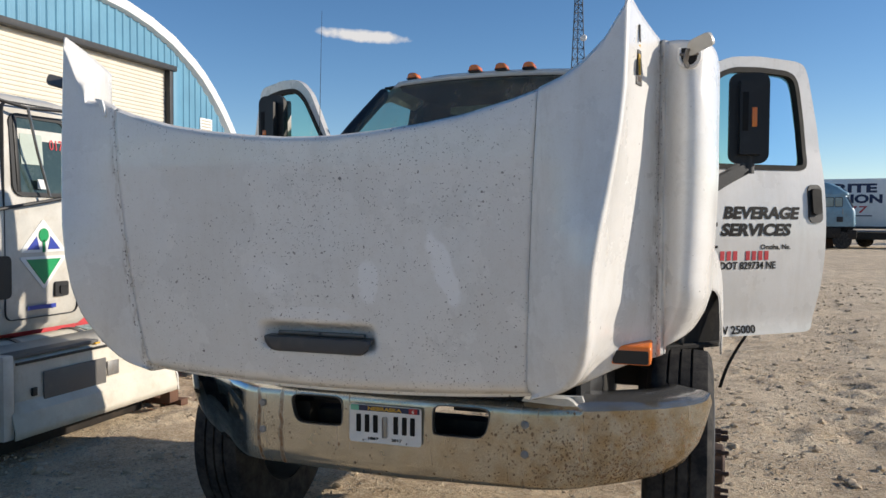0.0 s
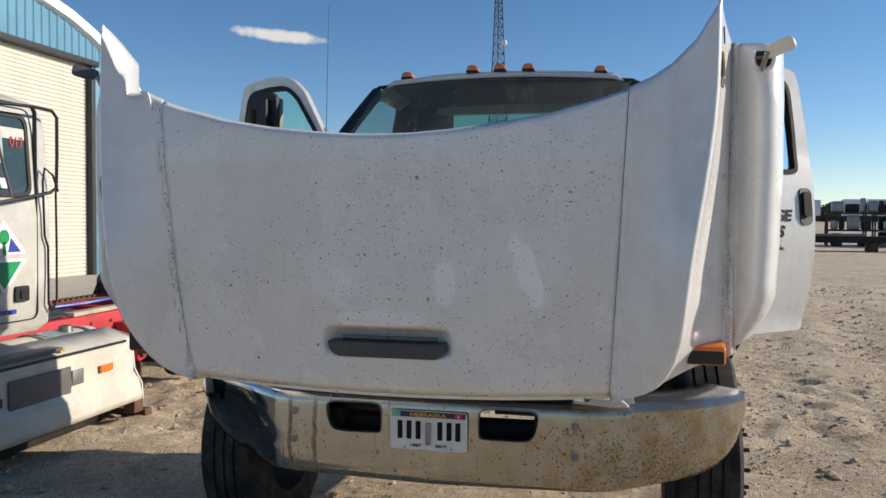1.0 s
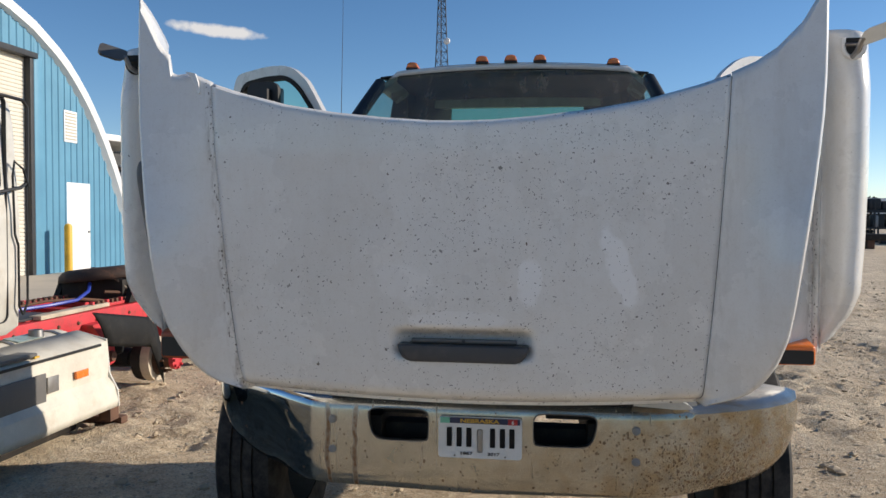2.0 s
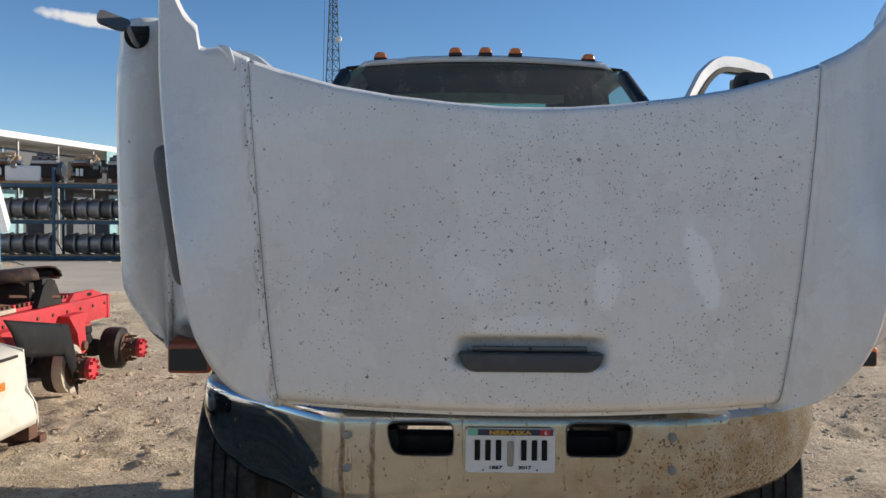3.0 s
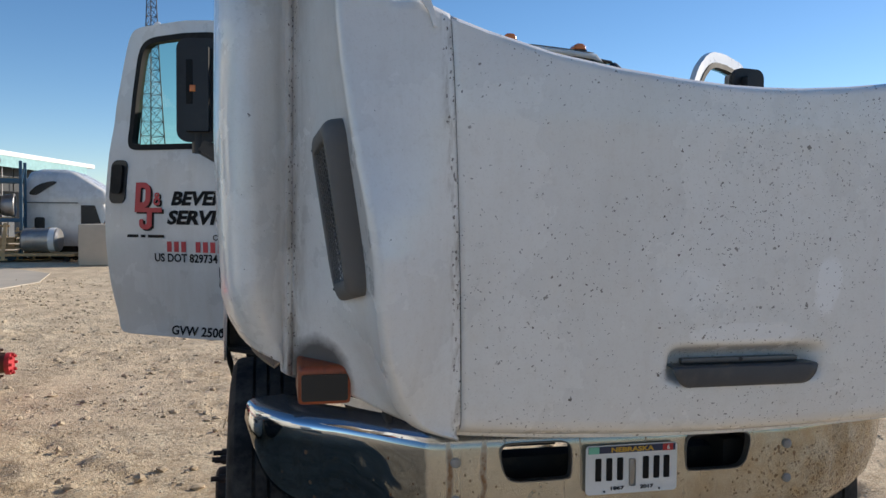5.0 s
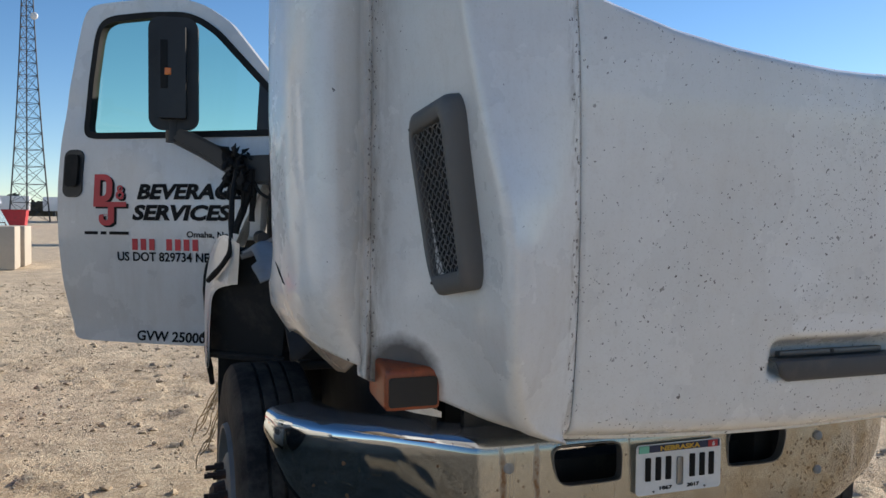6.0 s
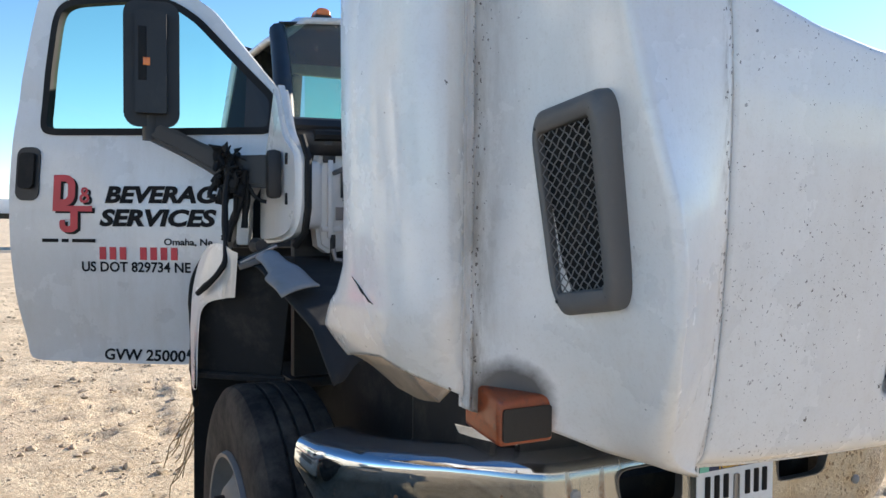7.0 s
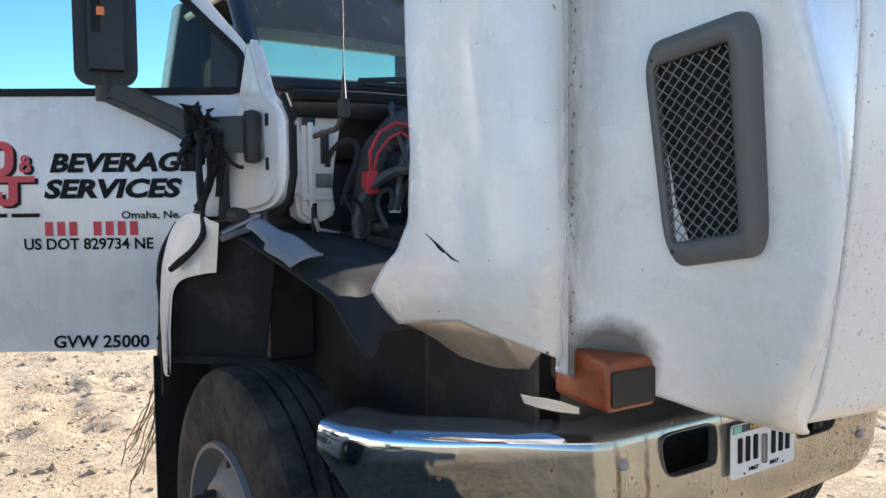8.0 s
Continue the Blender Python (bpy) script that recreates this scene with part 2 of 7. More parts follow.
def ground_dirt():
    g = Graph("packed_dirt")
    big, mid, fine, grit = g.noise(0.22, 5), g.noise(1.6, 7, 0.7), g.noise(14, 6, 0.75), g.noise(55, 6, 0.8)
    track = g.noise(1.0, 5, 0.65, g.scaled((2.6, 0.35, 1)))
    c = g.mix(g.ramp(big, 0.35, 0.65), (0.746, 0.570, 0.374), (0.859, 0.682, 0.467))
    c = g.mix(g.ramp(track, 0.42, 0.62, 0, 0.7), c, (0.542, 0.403, 0.259))
    c = g.mix(g.ramp(mid, 0.46, 0.58, 0, 0.9), c, (0.497, 0.363, 0.229))
    c = g.mix(g.ramp(g.noise(0.7, 6, 0.7), 0.52, 0.66, 0, 0.7), c, (0.859, 0.705, 0.499))
    c = g.mix(g.ramp(fine, 0.5, 0.66, 0, 0.7), c, (0.860, 0.749, 0.551))
    c = g.mix(g.ramp(fine, 0.46, 0.34, 0, 0.75), c, (0.407, 0.296, 0.187))
    c = g.mix(g.ramp(grit, 0.54, 0.62, 0, 0.75), c, (0.305, 0.218, 0.141))
    c = g.mix(g.ramp(grit, 0.47, 0.39, 0, 0.7), c, (0.860, 0.783, 0.582))
    for scale, size, share, col in ((26.0, 0.28, 0.6, (0.588, 0.515, 0.395)), (60.0, 0.30, 0.7, (0.655, 0.559, 0.426)), (95.0, 0.33, 0.75, (0.169, 0.123, 0.083))):
        v = g.node("ShaderNodeTexVoronoi", Scale=scale, Vector=g.co)
        s2 = g.t.nodes.new("ShaderNodeSeparateColor")
        g.put(s2.inputs[0], v.outputs["Color"])
        pebble = g.math("MULTIPLY", g.math("LESS_THAN", v.outputs["Distance"], size), g.math("GREATER_THAN", s2.outputs[0], g.ramp(fine, 0.35, 0.6, 0.95, 0.5)))
        c = g.mix(g.math("MULTIPLY", pebble, share), c, col)
    g.set(color=c, rough=0.95)
    h = g.math("ADD", g.math("MULTIPLY", fine, 1.1), g.math("ADD", g.math("MULTIPLY", grit, 0.75), g.math("MULTIPLY", mid, 3.4)))
    g.bump(h, 1.0, 0.026)
    return g.m


def tyre_rubber():
    g = Graph("tyre_rubber")
    c = g.mix(g.ramp(g.noise(9, 6, 0.7), 0.4, 0.7), (0.016, 0.016, 0.017), (0.075, 0.068, 0.06))
    g.set(color=c, rough=0.78)
    g.bump(g.noise(70, 3), 0.25, 0.004)
    return g.m


def corrugated(name, col, dark):
    g = Graph(name)
    c = g.mix(g.ramp(g.noise(0.8, 5), 0.3, 0.7), dark, col)
    streak = g.noise(1.0, 5, 0.7, g.scaled((4, 4, 0.4)))
    c = g.mix(g.ramp(streak, 0.55, 0.8, 0, 0.3), c, tuple(v * 0.6 for v in col))
    g.set(color=c, rough=0.5)
    return g.m


M = dict(
    hood=white_paint("chipped_white_paint", 1.0, 0.14, ((0.192, 1.44, 0.036, 0.075, 0.0, 1.0), (0.438, 1.48, 0.038, 0.12, 0.3, 1.1), (-0.17, 1.43, 0.10, 0.06, 0.4, 0.35), (0.0, 1.325, 0.16, 0.03, 0.0, 0.6))),
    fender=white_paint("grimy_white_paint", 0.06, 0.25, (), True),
    white=white_paint("dull_white_paint", 0.0, 0.3, tone=0.84),
    cream=surface("aged_white_paint", (0.66, 0.635, 0.575), 0.35, soil=0.4, dirt=(0.4, 0.32, 0.22), coat=0.2, bump=0.03),
    grey=surface("grey_plastic", (0.125, 0.12, 0.115), 0.55, var=0.15, bump=0.2, soil=0.2, dirt=(0.3, 0.26, 0.2)),
    black=surface("black_plastic", (0.014, 0.014, 0.015), 0.5, var=0.2, soil=0.25, dirt=(0.05, 0.045, 0.038)),
    rubber=surface("black_rubber", (0.016, 0.016, 0.016), 0.7, soil=0.4, dirt=(0.05, 0.045, 0.038)),
    tyre=tyre_rubber(),
    lip=surface("slate_plastic", (0.06, 0.065, 0.075), 0.45, var=0.2, bump=0.1, soil=0.3, dirt=(0.2, 0.18, 0.15)),
    lining=surface("dark_headliner", (0.025, 0.026, 0.026), 0.95, soil=0.1),
    soft=surface("dusty_black", (0.028, 0.028, 0.028), 0.8, soil=0.6, dirt=(0.075, 0.066, 0.055)),
    grease=surface("greasy_iron", (0.035, 0.031, 0.028), 0.6, 0.2, soil=0.6, dirt=(0.10, 0.075, 0.055)),
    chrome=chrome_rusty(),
    steel=surface("weathered_steel", (0.35, 0.34, 0.33), 0.4, 0.9, soil=0.35, dirt=(0.2, 0.12, 0.07)),
    alloy=surface("dull_aluminium", (0.42, 0.41, 0.4), 0.42, 0.75, soil=0.4, dirt=(0.12, 0.1, 0.08)),
    tarnish=surface("tarnished_metal", (0.17, 0.165, 0.16), 0.45, 0.6, soil=0.5, dirt=(0.1, 0.07, 0.05)),
    plastic=surface("milky_plastic", (0.74, 0.74, 0.72), 0.4, var=0.1, soil=0.3, dirt=(0.45, 0.4, 0.33), bump=0.03),
    inner_white=surface("dirty_fibreglass", (0.6, 0.59, 0.56), 0.6, var=0.25, scale=14, soil=0.6, dirt=(0.25, 0.2, 0.15)),
    fifth=surface("rusty_black_iron", (0.07, 0.042, 0.032), 0.75, 0.1, var=0.6, scale=5, soil=0.7, dirt=(0.17, 0.08, 0.045)),
    rust=surface("rusty_iron", (0.15, 0.075, 0.045), 0.85, soil=0.5, dirt=(0.05, 0.035, 0.03)),
    amber=surface("amber_lens", (0.85, 0.2, 0.02), 0.25, var=0.12, soil=0.15, dirt=(0.3, 0.12, 0.04), bump=0.0, coat=0.5),
    amber_dull=surface("sooty_amber_lens", (0.42, 0.085, 0.022), 0.4, var=0.5, scale=16, soil=0.8, dirt=(0.06, 0.03, 0.02), bump=0.0, coat=0.2),
    glass=glass("tinted_glass", (0.66, 0.89, 0.72), 0.7),
    wind=glass("dusty_windshield", (0.40, 0.56, 0.48), 0.6, 0.28),
    lens=surface("smoked_lens", (0.012, 0.012, 0.013), 0.45, soil=0.25, dirt=(0.05, 0.042, 0.035)),
    dirt=ground_dirt(),
    stone=surface("loose_stones", (0.66, 0.56, 0.43), 0.9, var=0.5, scale=1.5, fine=40, soil=0.3),
    dusty_cream=surface("dusty_white_paint", (0.70, 0.655, 0.56), 0.75, soil=0.45, dirt=(0.44, 0.36, 0.25), bump=0.03),
    concrete=surface("concrete", (0.53, 0.465, 0.38), 0.85, var=0.2, scale=0.7, fine=30, soil=0.3, dirt=(0.3, 0.26, 0.21)),
    blue=corrugated("blue_cladding", (0.11, 0.29, 0.42), (0.085, 0.235, 0.35)),
    trim=surface("white_trim", (0.8, 0.8, 0.79), 0.4, var=0.08, soil=0.1),
    shutter=corrugated("cream_shutter", (0.68, 0.64, 0.55), (0.62, 0.57, 0.48)),
    dark=surface("dark_steel", (0.032, 0.035, 0.04), 0.6, soil=0.2),
    yellow=surface("yellow_paint", (0.75, 0.45, 0.04), 0.5),
    red=surface("red_frame_paint", (0.62, 0.04, 0.05), 0.55, soil=0.6, dirt=(0.13, 0.065, 0.045), wear=0.6),
    red_bright=surface("bright_red_paint", (0.5, 0.028, 0.035), 0.45, soil=0.5, dirt=(0.15, 0.06, 0.05)),
    rack=surface("rack_blue_paint", (0.03, 0.10, 0.17), 0.5, soil=0.3),
    wood=surface("pallet_wood", (0.62, 0.41, 0.2), 0.8, var=0.35, scale=6, soil=0.4),
    wire=surface("dull_wire", (0.24, 0.235, 0.23), 0.5, 0.4, soil=0.3),
    clod=surface("dirt_clods", (0.62, 0.49, 0.34), 0.95, var=0.4, scale=1.5, fine=40, soil=0.3),
    inner=surface("dusty_inner_fender", (0.3, 0.24, 0.18), 0.8, var=0.4, scale=9, soil=0.5, dirt=(0.12, 0.085, 0.06)),
    felt=surface("grey_insulation", (0.3, 0.3, 0.3), 0.9, var=0.3, soil=0.3),
    rim=surface("dusty_rim_paint", (0.22, 0.215, 0.205), 0.55, 0.1, soil=0.4, dirt=(0.12, 0.1, 0.08)),
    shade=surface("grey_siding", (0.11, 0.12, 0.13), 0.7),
    drum=surface("bare_drum_steel", (0.34, 0.34, 0.35), 0.38, 0.6, soil=0.4, dirt=(0.1, 0.09, 0.08)),
    teal=surface("teal_fascia", (0.3, 0.52, 0.54), 0.5),
    cloth=surface("grey_seat_cloth", (0.12, 0.12, 0.125), 0.9),
    navy=surface("navy_paint", (0.02, 0.03, 0.09), 0.5, soil=0.05),
    ink=surface("black_lettering", (0.008, 0.008, 0.009), 0.7, soil=0.05, bump=0),
    red_ink=surface("red_lettering", (0.6, 0.035, 0.05), 0.45, soil=0.05, bump=0),
    green=surface("green_decal", (0.0, 0.32, 0.1), 0.4, soil=0.05, bump=0),
    blue_ink=surface("blue_decal", (0.03, 0.06, 0.4), 0.4, soil=0.05, bump=0),
    plate=surface("plate_white", (0.72, 0.73, 0.74), 0.4, var=0.08, scale=20, soil=0.12, bump=0.0),
    gold=surface("gold_lettering", (0.7, 0.42, 0.05), 0.4, soil=0, bump=0),
    mint=surface("mint_sticker", (0.2, 0.6, 0.45), 0.4, soil=0, bump=0),
    leaf=surface("far_foliage", (0.075, 0.07, 0.045), 0.9, var=0.4, scale=0.2),
    skyblue=surface("pale_blue_paint", (0.2, 0.36, 0.47), 0.4, coat=0.3),
    hose=surface("ribbed_hose", (0.05, 0.05, 0.05), 0.6, soil=0.6, dirt=(0.16, 0.14, 0.115)),
    pane_green=surface("dusty_green_glass", (0.3, 0.38, 0.36), 0.25, var=0.2, scale=4, soil=0.4, dirt=(0.4, 0.38, 0.33), bump=0),
    cab_glass=surface("dusty_green_cab_glass", (0.035, 0.06, 0.055), 0.18, var=0.3, scale=4, soil=0.3, dirt=(0.16, 0.18, 0.16), bump=0, coat=0.4),
    sheet=surface("pale_sheet", (0.45, 0.52, 0.46), 0.6, var=0.15, scale=8, soil=0.1, bump=0),
    tan=surface("faded_clear_coat", (0.5, 0.35, 0.21), 0.7, soil=0.3),
)
# matt vinyl, rubber and dusty plastic hardly shine
for key in ("ink", "rubber", "soft", "tyre", "grease"):
    M[key].node_tree.nodes["Principled BSDF"].inputs["Specular IOR Level"].default_value = 0.2


# ---------- building helpers ----------
def thing(name, label, category, at=(0, 0, 0), turn=0.0, group="", kind=""):
    ob = new(name)
    ob.empty_display_size = 0.2
    ob.matrix_basis = pose(*at, 0, 0, turn)
    return tagged(ob, label, category, group, kind)


def link(name, bm, material, parent=None, smooth=0.0):
    me = bpy.data.meshes.new(name)
    bm.to_mesh(me)
    bm.free()
    me.materials.append(M[material] if isinstance(material, str) else material)
    if smooth:
        me.shade_smooth()
        me.set_sharp_from_angle(angle=radians(smooth))
    ob = new(name, me)
    if parent:
        ob.parent = parent
    return ob


def part(name, bm, material, parent, label="", smooth=40.0):
    ob = link(name, bm, material, parent, smooth)
    if label:
        ob["label"] = label
    return ob


def twin(ob, at, parent=None, name=None):
    """Another object on the same mesh."""
    o = ob.copy()
    scene.collection.objects.link(o)
    o.matrix_basis = at if isinstance(at, Matrix) else Matrix.Translation(at)
    if parent:
        o.parent = parent
    if name:
        o.name = name
    return o


def box(bm, c, s, bevel=0.0, m=None, seg=2):
    """A box round c of size s, edges rounded, turned by m."""
    r = bmesh.ops.create_cube(bm, size=1.0)
    vs = r["verts"]
    for v in vs:
        v.co = Vector((v.co.x * s[0], v.co.y * s[1], v.co.z * s[2]))
    if bevel:
        es = list({e for v in vs for e in v.link_edges})
        r = bmesh.ops.bevel(bm, geom=es, offset=bevel, segments=seg, affect="EDGES", profile=0.6)
        vs = list({v for f in r["faces"] for v in f.verts} | {v for v in vs if v.is_valid})
    mm = Matrix.Translation(c) @ (m if m else Matrix())
    for v in vs:
        v.co = mm @ v.co
    return bm


def boxed(c, s, bevel=0.0, m=None, seg=2):
    return box(bmesh.new(), c, s, bevel, m, seg)


def grid(bm, rows, close_u=False, close_v=False, flip=False):
    """Faces between rows of points."""
    vs = [[bm.verts.new(p) for p in row] for row in rows]
    n, k = len(vs), len(vs[0])
    for i in range(n if close_v else n - 1):
        for j in range(k if close_u else k - 1):
            q = [vs[i][j], vs[i][(j + 1) % k], vs[(i + 1) % n][(j + 1) % k], vs[(i + 1) % n][j]]
            q = list(dict.fromkeys(q))
            if len(q) > 2:
                bm.faces.new(q[::-1] if flip else q)
    return vs


def tube(bm, pts, r, sides=8, caps=True):
    """A round bar along points; r may be one number or one a point."""
    pts = [Vector(p) for p in pts]
    rs = [float(v) for v in r] if isinstance(r, (list, tuple)) else [r] * len(pts)
    rows, up = [], None
    for i, p in enumerate(pts):
        d = (pts[min(i + 1, len(pts) - 1)] - pts[max(i - 1, 0)]).normalized()
        if up is None:
            up = d.orthogonal().normalized()
        up = (up - d * up.dot(d)).normalized()
        side = d.cross(up)
        rows.append([p + rs[i] * (math.cos(a) * up + math.sin(a) * side) for a in (2 * math.pi * k / sides for k in range(sides))])
    vs = grid(bm, rows, close_u=True)
    if caps:
        bm.faces.new(vs[0][::-1])
        bm.faces.new(vs[-1])
    return bm


def tubed(pts, r, sides=8):
    return tube(bmesh.new(), pts, r, sides)


def spin(bm, profile, axis_at, axis="x", sides=40, closed=False):
    """A turned shape: profile of (along, radius) round an axis through axis_at."""
    rows = []
    for k in range(sides):
        a = 2 * math.pi * k / sides
        c, s = math.cos(a), math.sin(a)
        row = []
        for u, r in profile:
            if axis == "x":
                p = (u, r * c, r * s)
            elif axis == "y":
                p = (r * s, u, r * c)
            else:
                p = (r * c, r * s, u)
            row.append(Vector(axis_at) + Vector(p))
        rows.append(row)
    grid(bm, rows, close_u=closed, close_v=True)
    bmesh.ops.remove_doubles(bm, verts=bm.verts, dist=1e-5)
    bmesh.ops.recalc_face_normals(bm, faces=bm.faces)
    return bm


def turned(profile, axis_at, axis="x", sides=40, closed=False):
    return spin(bmesh.new(), profile, axis_at, axis, sides, closed)


def prism(bm, outline, axis, lo, hi):
    """A flat outline (two coordinates) carried along an axis from lo to hi."""
    def at(a, b, h):
        return {"x": (h, a, b), "y": (a, h, b), "z": (a, b, h)}[axis]
    a = [bm.verts.new(at(*p, lo)) for p in outline]
    b = [bm.verts.new(at(*p, hi)) for p in outline]
    bm.faces.new(a), bm.faces.new(b[::-1])
    for i in range(len(a)):
        bm.faces.new((a[i], b[i], b[(i + 1) % len(a)], a[(i + 1) % len(a)]))
    bmesh.ops.recalc_face_normals(bm, faces=bm.faces)
    return bm


def prismed(outline, axis, lo, hi):
    return prism(bmesh.new(), outline, axis, lo, hi)


def rounded(x0, y0, x1, y1, r, n=5):
    """A rectangle with round corners, as an outline."""
    rr = r if isinstance(r, tuple) else (r,) * 4
    out = []
    for cx, cy, a0, q in ((x1 - rr[0], y1 - rr[0], 0, rr[0]), (x0 + rr[1], y1 - rr[1], 90, rr[1]), (x0 + rr[2], y0 + rr[2], 180, rr[2]), (x1 - rr[3], y0 + rr[3], 270, rr[3])):
        for k in range(n + 1):
            a = radians(a0 + 90 * k / n)
            out.append((cx + q * math.cos(a), cy + q * math.sin(a)))
    return out


def ring(bm, outer, inner, axis, lo, hi):
    """A frame between two outlines with as many points each, carried along an axis."""
    def at(p, h):
        return {"x": (h, *p), "y": (p[0], h, p[1]), "z": (*p, h)}[axis]
    rows = [[at(p, lo) for p in outer], [at(p, hi) for p in outer], [at(p, hi) for p in inner], [at(p, lo) for p in inner]]
    grid(bm, rows, close_u=True, close_v=True)
    bmesh.ops.recalc_face_normals(bm, faces=bm.faces)
    return bm


def ringed(outer, inner, axis, lo, hi):
    return ring(bmesh.new(), outer, inner, axis, lo, hi)


def moved(bm, m):
    for v in bm.verts:
        v.co = m @ v.co
    return bm


def lettering(text, size, bold=0.0, shear=0.0, deep=0.002, spacing=1.0):
    """Letters as a bmesh, from the origin along x, standing up in z, facing -y."""
    cu = bpy.data.curves.new("letters", "FONT")
    cu.body, cu.size, cu.offset, cu.shear, cu.extrude, cu.space_character, cu.resolution_u = text, size, bold, shear, deep / 2, spacing, 3
    ob = new("letters", cu)
    dg = bpy.context.evaluated_depsgraph_get()
    me = bpy.data.meshes.new_from_object(ob.evaluated_get(dg))
    bm = bmesh.new()
    bm.from_mesh(me)
    bpy.data.objects.remove(ob)
    bpy.data.meshes.remove(me)
    bpy.data.curves.remove(cu)
    for v in bm.verts:
        v.co = Vector((v.co.x, -v.co.z, v.co.y))
    return bm


def fitted(bm, width, height):
    """Stretch letters to a width and height, from their lower left corner."""
    xs, zs = [v.co.x for v in bm.verts], [v.co.z for v in bm.verts]
    x0, z0, w, h = min(xs), min(zs), max(xs) - min(xs), max(zs) - min(zs)
    for v in bm.verts:
        v.co.x, v.co.z = (v.co.x - x0) * width / w, (v.co.z - z0) * height / h
    return bm


def thick(ob, t, offset=-1.0):
    m = ob.modifiers.new("shell", "SOLIDIFY")
    m.thickness, m.offset, m.use_even_offset = t, offset, False
    return ob


def cut(ob, cutters):
    """Cut holes into ob with other meshes, and keep the result as plain mesh."""
    for c in cutters:
        m = ob.modifiers.new("hole", "BOOLEAN")
        m.object, m.operation, m.solver, m.use_self = c, "DIFFERENCE", "EXACT", True
    bpy.context.view_layer.update()
    dg = bpy.context.evaluated_depsgraph_get()
    me = bpy.data.meshes.new_from_object(ob.evaluated_get(dg))
    ob.modifiers.clear()
    ob.data = me
    for c in cutters:
        bpy.data.objects.remove(c)
    return ob


def lin(v, *table):
    return float(np.interp(v, [a for a, _ in table], [b for _, b in table]))


def smoothstep(a, b, x):
    t = min(max((x - a) / (b - a), 0.0), 1.0)
    return t * t * (3 - 2 * t)


# ---------- ground ----------
def ground():
    def axis(lo, hi, step, far):
        near = list(np.arange(lo, hi + 1e-6, step))
        out, d = [], step
        while sum(out) < far:
            d *= 1.22
            out.append(d)
        ups = list(hi + np.cumsum(out))
        downs = list(lo - np.cumsum(out))[::-1]
        return downs + near + ups
    xs, ys = axis(-8.5, 9.5, 0.065, 2500), axis(-3, 13, 0.065, 2500)
    bm = bmesh.new()
    rows = []
    for y in ys:
        row = []
        for x in xs:
            d = math.hypot(x, y - 4)
            f = 1 - smoothstep(9, 16, d)
            z = 0.0
            if f > 0:
                broken = smoothstep(-0.15, 0.5, noise.noise((x * 0.55, y * 0.9, 31)))
                z = 0.016 * noise.noise((x * 1.1, y * 1.1, 0)) + (0.013 + 0.046 * broken) * noise.noise((x * 3.7, y * 4.4, 5))
                z += (0.009 + 0.042 * broken) * noise.noise((x * 8.5, y * 8.5, 12))
                rut = math.sin(4.2 * (x - 0.18 * y) + 1.3 * noise.noise((x * 0.3, y * 0.15, 9)))
                z = f * (z + 0.016 * rut * smoothstep(1.5, 3.0, x))
            z += 2.2 * smoothstep(60, 160, d)
            row.append((x, y, z - 0.012))
        rows.append(row)
    grid(bm, rows)
    return tagged(link("ground", bm, "dirt", None, 180), "pale tan packed dirt yard strewn with gravel", "ground", kind="structure")


ground()


# ---------- white truck with its hood tipped forward ----------
truck = thing("truck", "white medium duty truck, hood tipped open, both doors open", "truck")

# the hood's corner edge, its front face at the seams, and the corner's forward flare, by height
XE = ((1.07, 0.69), (1.093, 0.725), (1.106, 0.760), (1.117, 0.787), (1.13, 0.808), (1.145, 0.825), (1.17, 0.844), (1.22, 0.866), (1.29, 0.878), (1.4, 0.887), (1.5, 0.897), (1.6, 0.912), (1.7, 0.930), (1.8, 0.945), (1.9, 0.958), (2.0, 0.967), (2.1, 0.970), (2.27, 0.972))
YF = ((1.06, -0.475), (1.07, -0.518), (1.082, -0.549), (1.095, -0.566), (1.115, -0.577), (1.16, -0.589), (1.25, -0.608), (1.35, -0.625), (1.45, -0.639), (1.55, -0.650), (1.68, -0.661), (1.8, -0.669), (1.9, -0.671), (2.0, -0.668), (2.27, -0.65))
YE = ((1.06, -0.475), (1.07, -0.518), (1.082, -0.549), (1.095, -0.568), (1.115, -0.584), (1.16, -0.607), (1.2, -0.632), (1.25, -0.662), (1.3, -0.688), (1.4, -0.718), (1.5, -0.732), (1.6, -0.728), (1.7, -0.709), (1.8, -0.692), (1.9, -0.676), (2.0, -0.662), (2.27, -0.645))
XO = ((1.2, 1.11), (1.26, 1.143), (1.3, 1.168), (1.335, 1.188), (1.395, 1.206), (1.46, 1.208), (1.557, 1.214), (1.8, 1.221), (2.2, 1.218))
YB = ((1.25, 0.07), (1.29, 0.105), (1.33, 0.118), (1.37, 0.06), (1.42, -0.022), (1.48, -0.07), (1.6, -0.09), (1.8, -0.088), (2.2, -0.08))
TOP_R = ((0.0, 1.891), (0.09, 1.8925), (0.218, 1.902), (0.362, 1.918), (0.506, 1.942), (0.65, 1.981), (0.725, 2.007), (0.793, 2.040), (0.843, 2.076), (0.904, 2.145), (0.94, 2.215), (0.97, 2.264))
TOP_L = ((0.725, 2.007), (0.79, 2.036), (0.803, 2.041), (0.845, 2.036), (0.874, 2.05), (0.879, 2.075), (0.867, 2.095), (0.885, 2.112), (0.90, 2.133), (0.94, 2.218), (0.97, 2.27))


def seam_x(z, side):
    if side > 0:
        return lin(z, (1.08, 0.680), (1.2, 0.686), (1.5, 0.700), (2.0, 0.724))
    return lin(z, (1.08, 0.679), (1.2, 0.688), (1.5, 0.706), (2.0, 0.735))


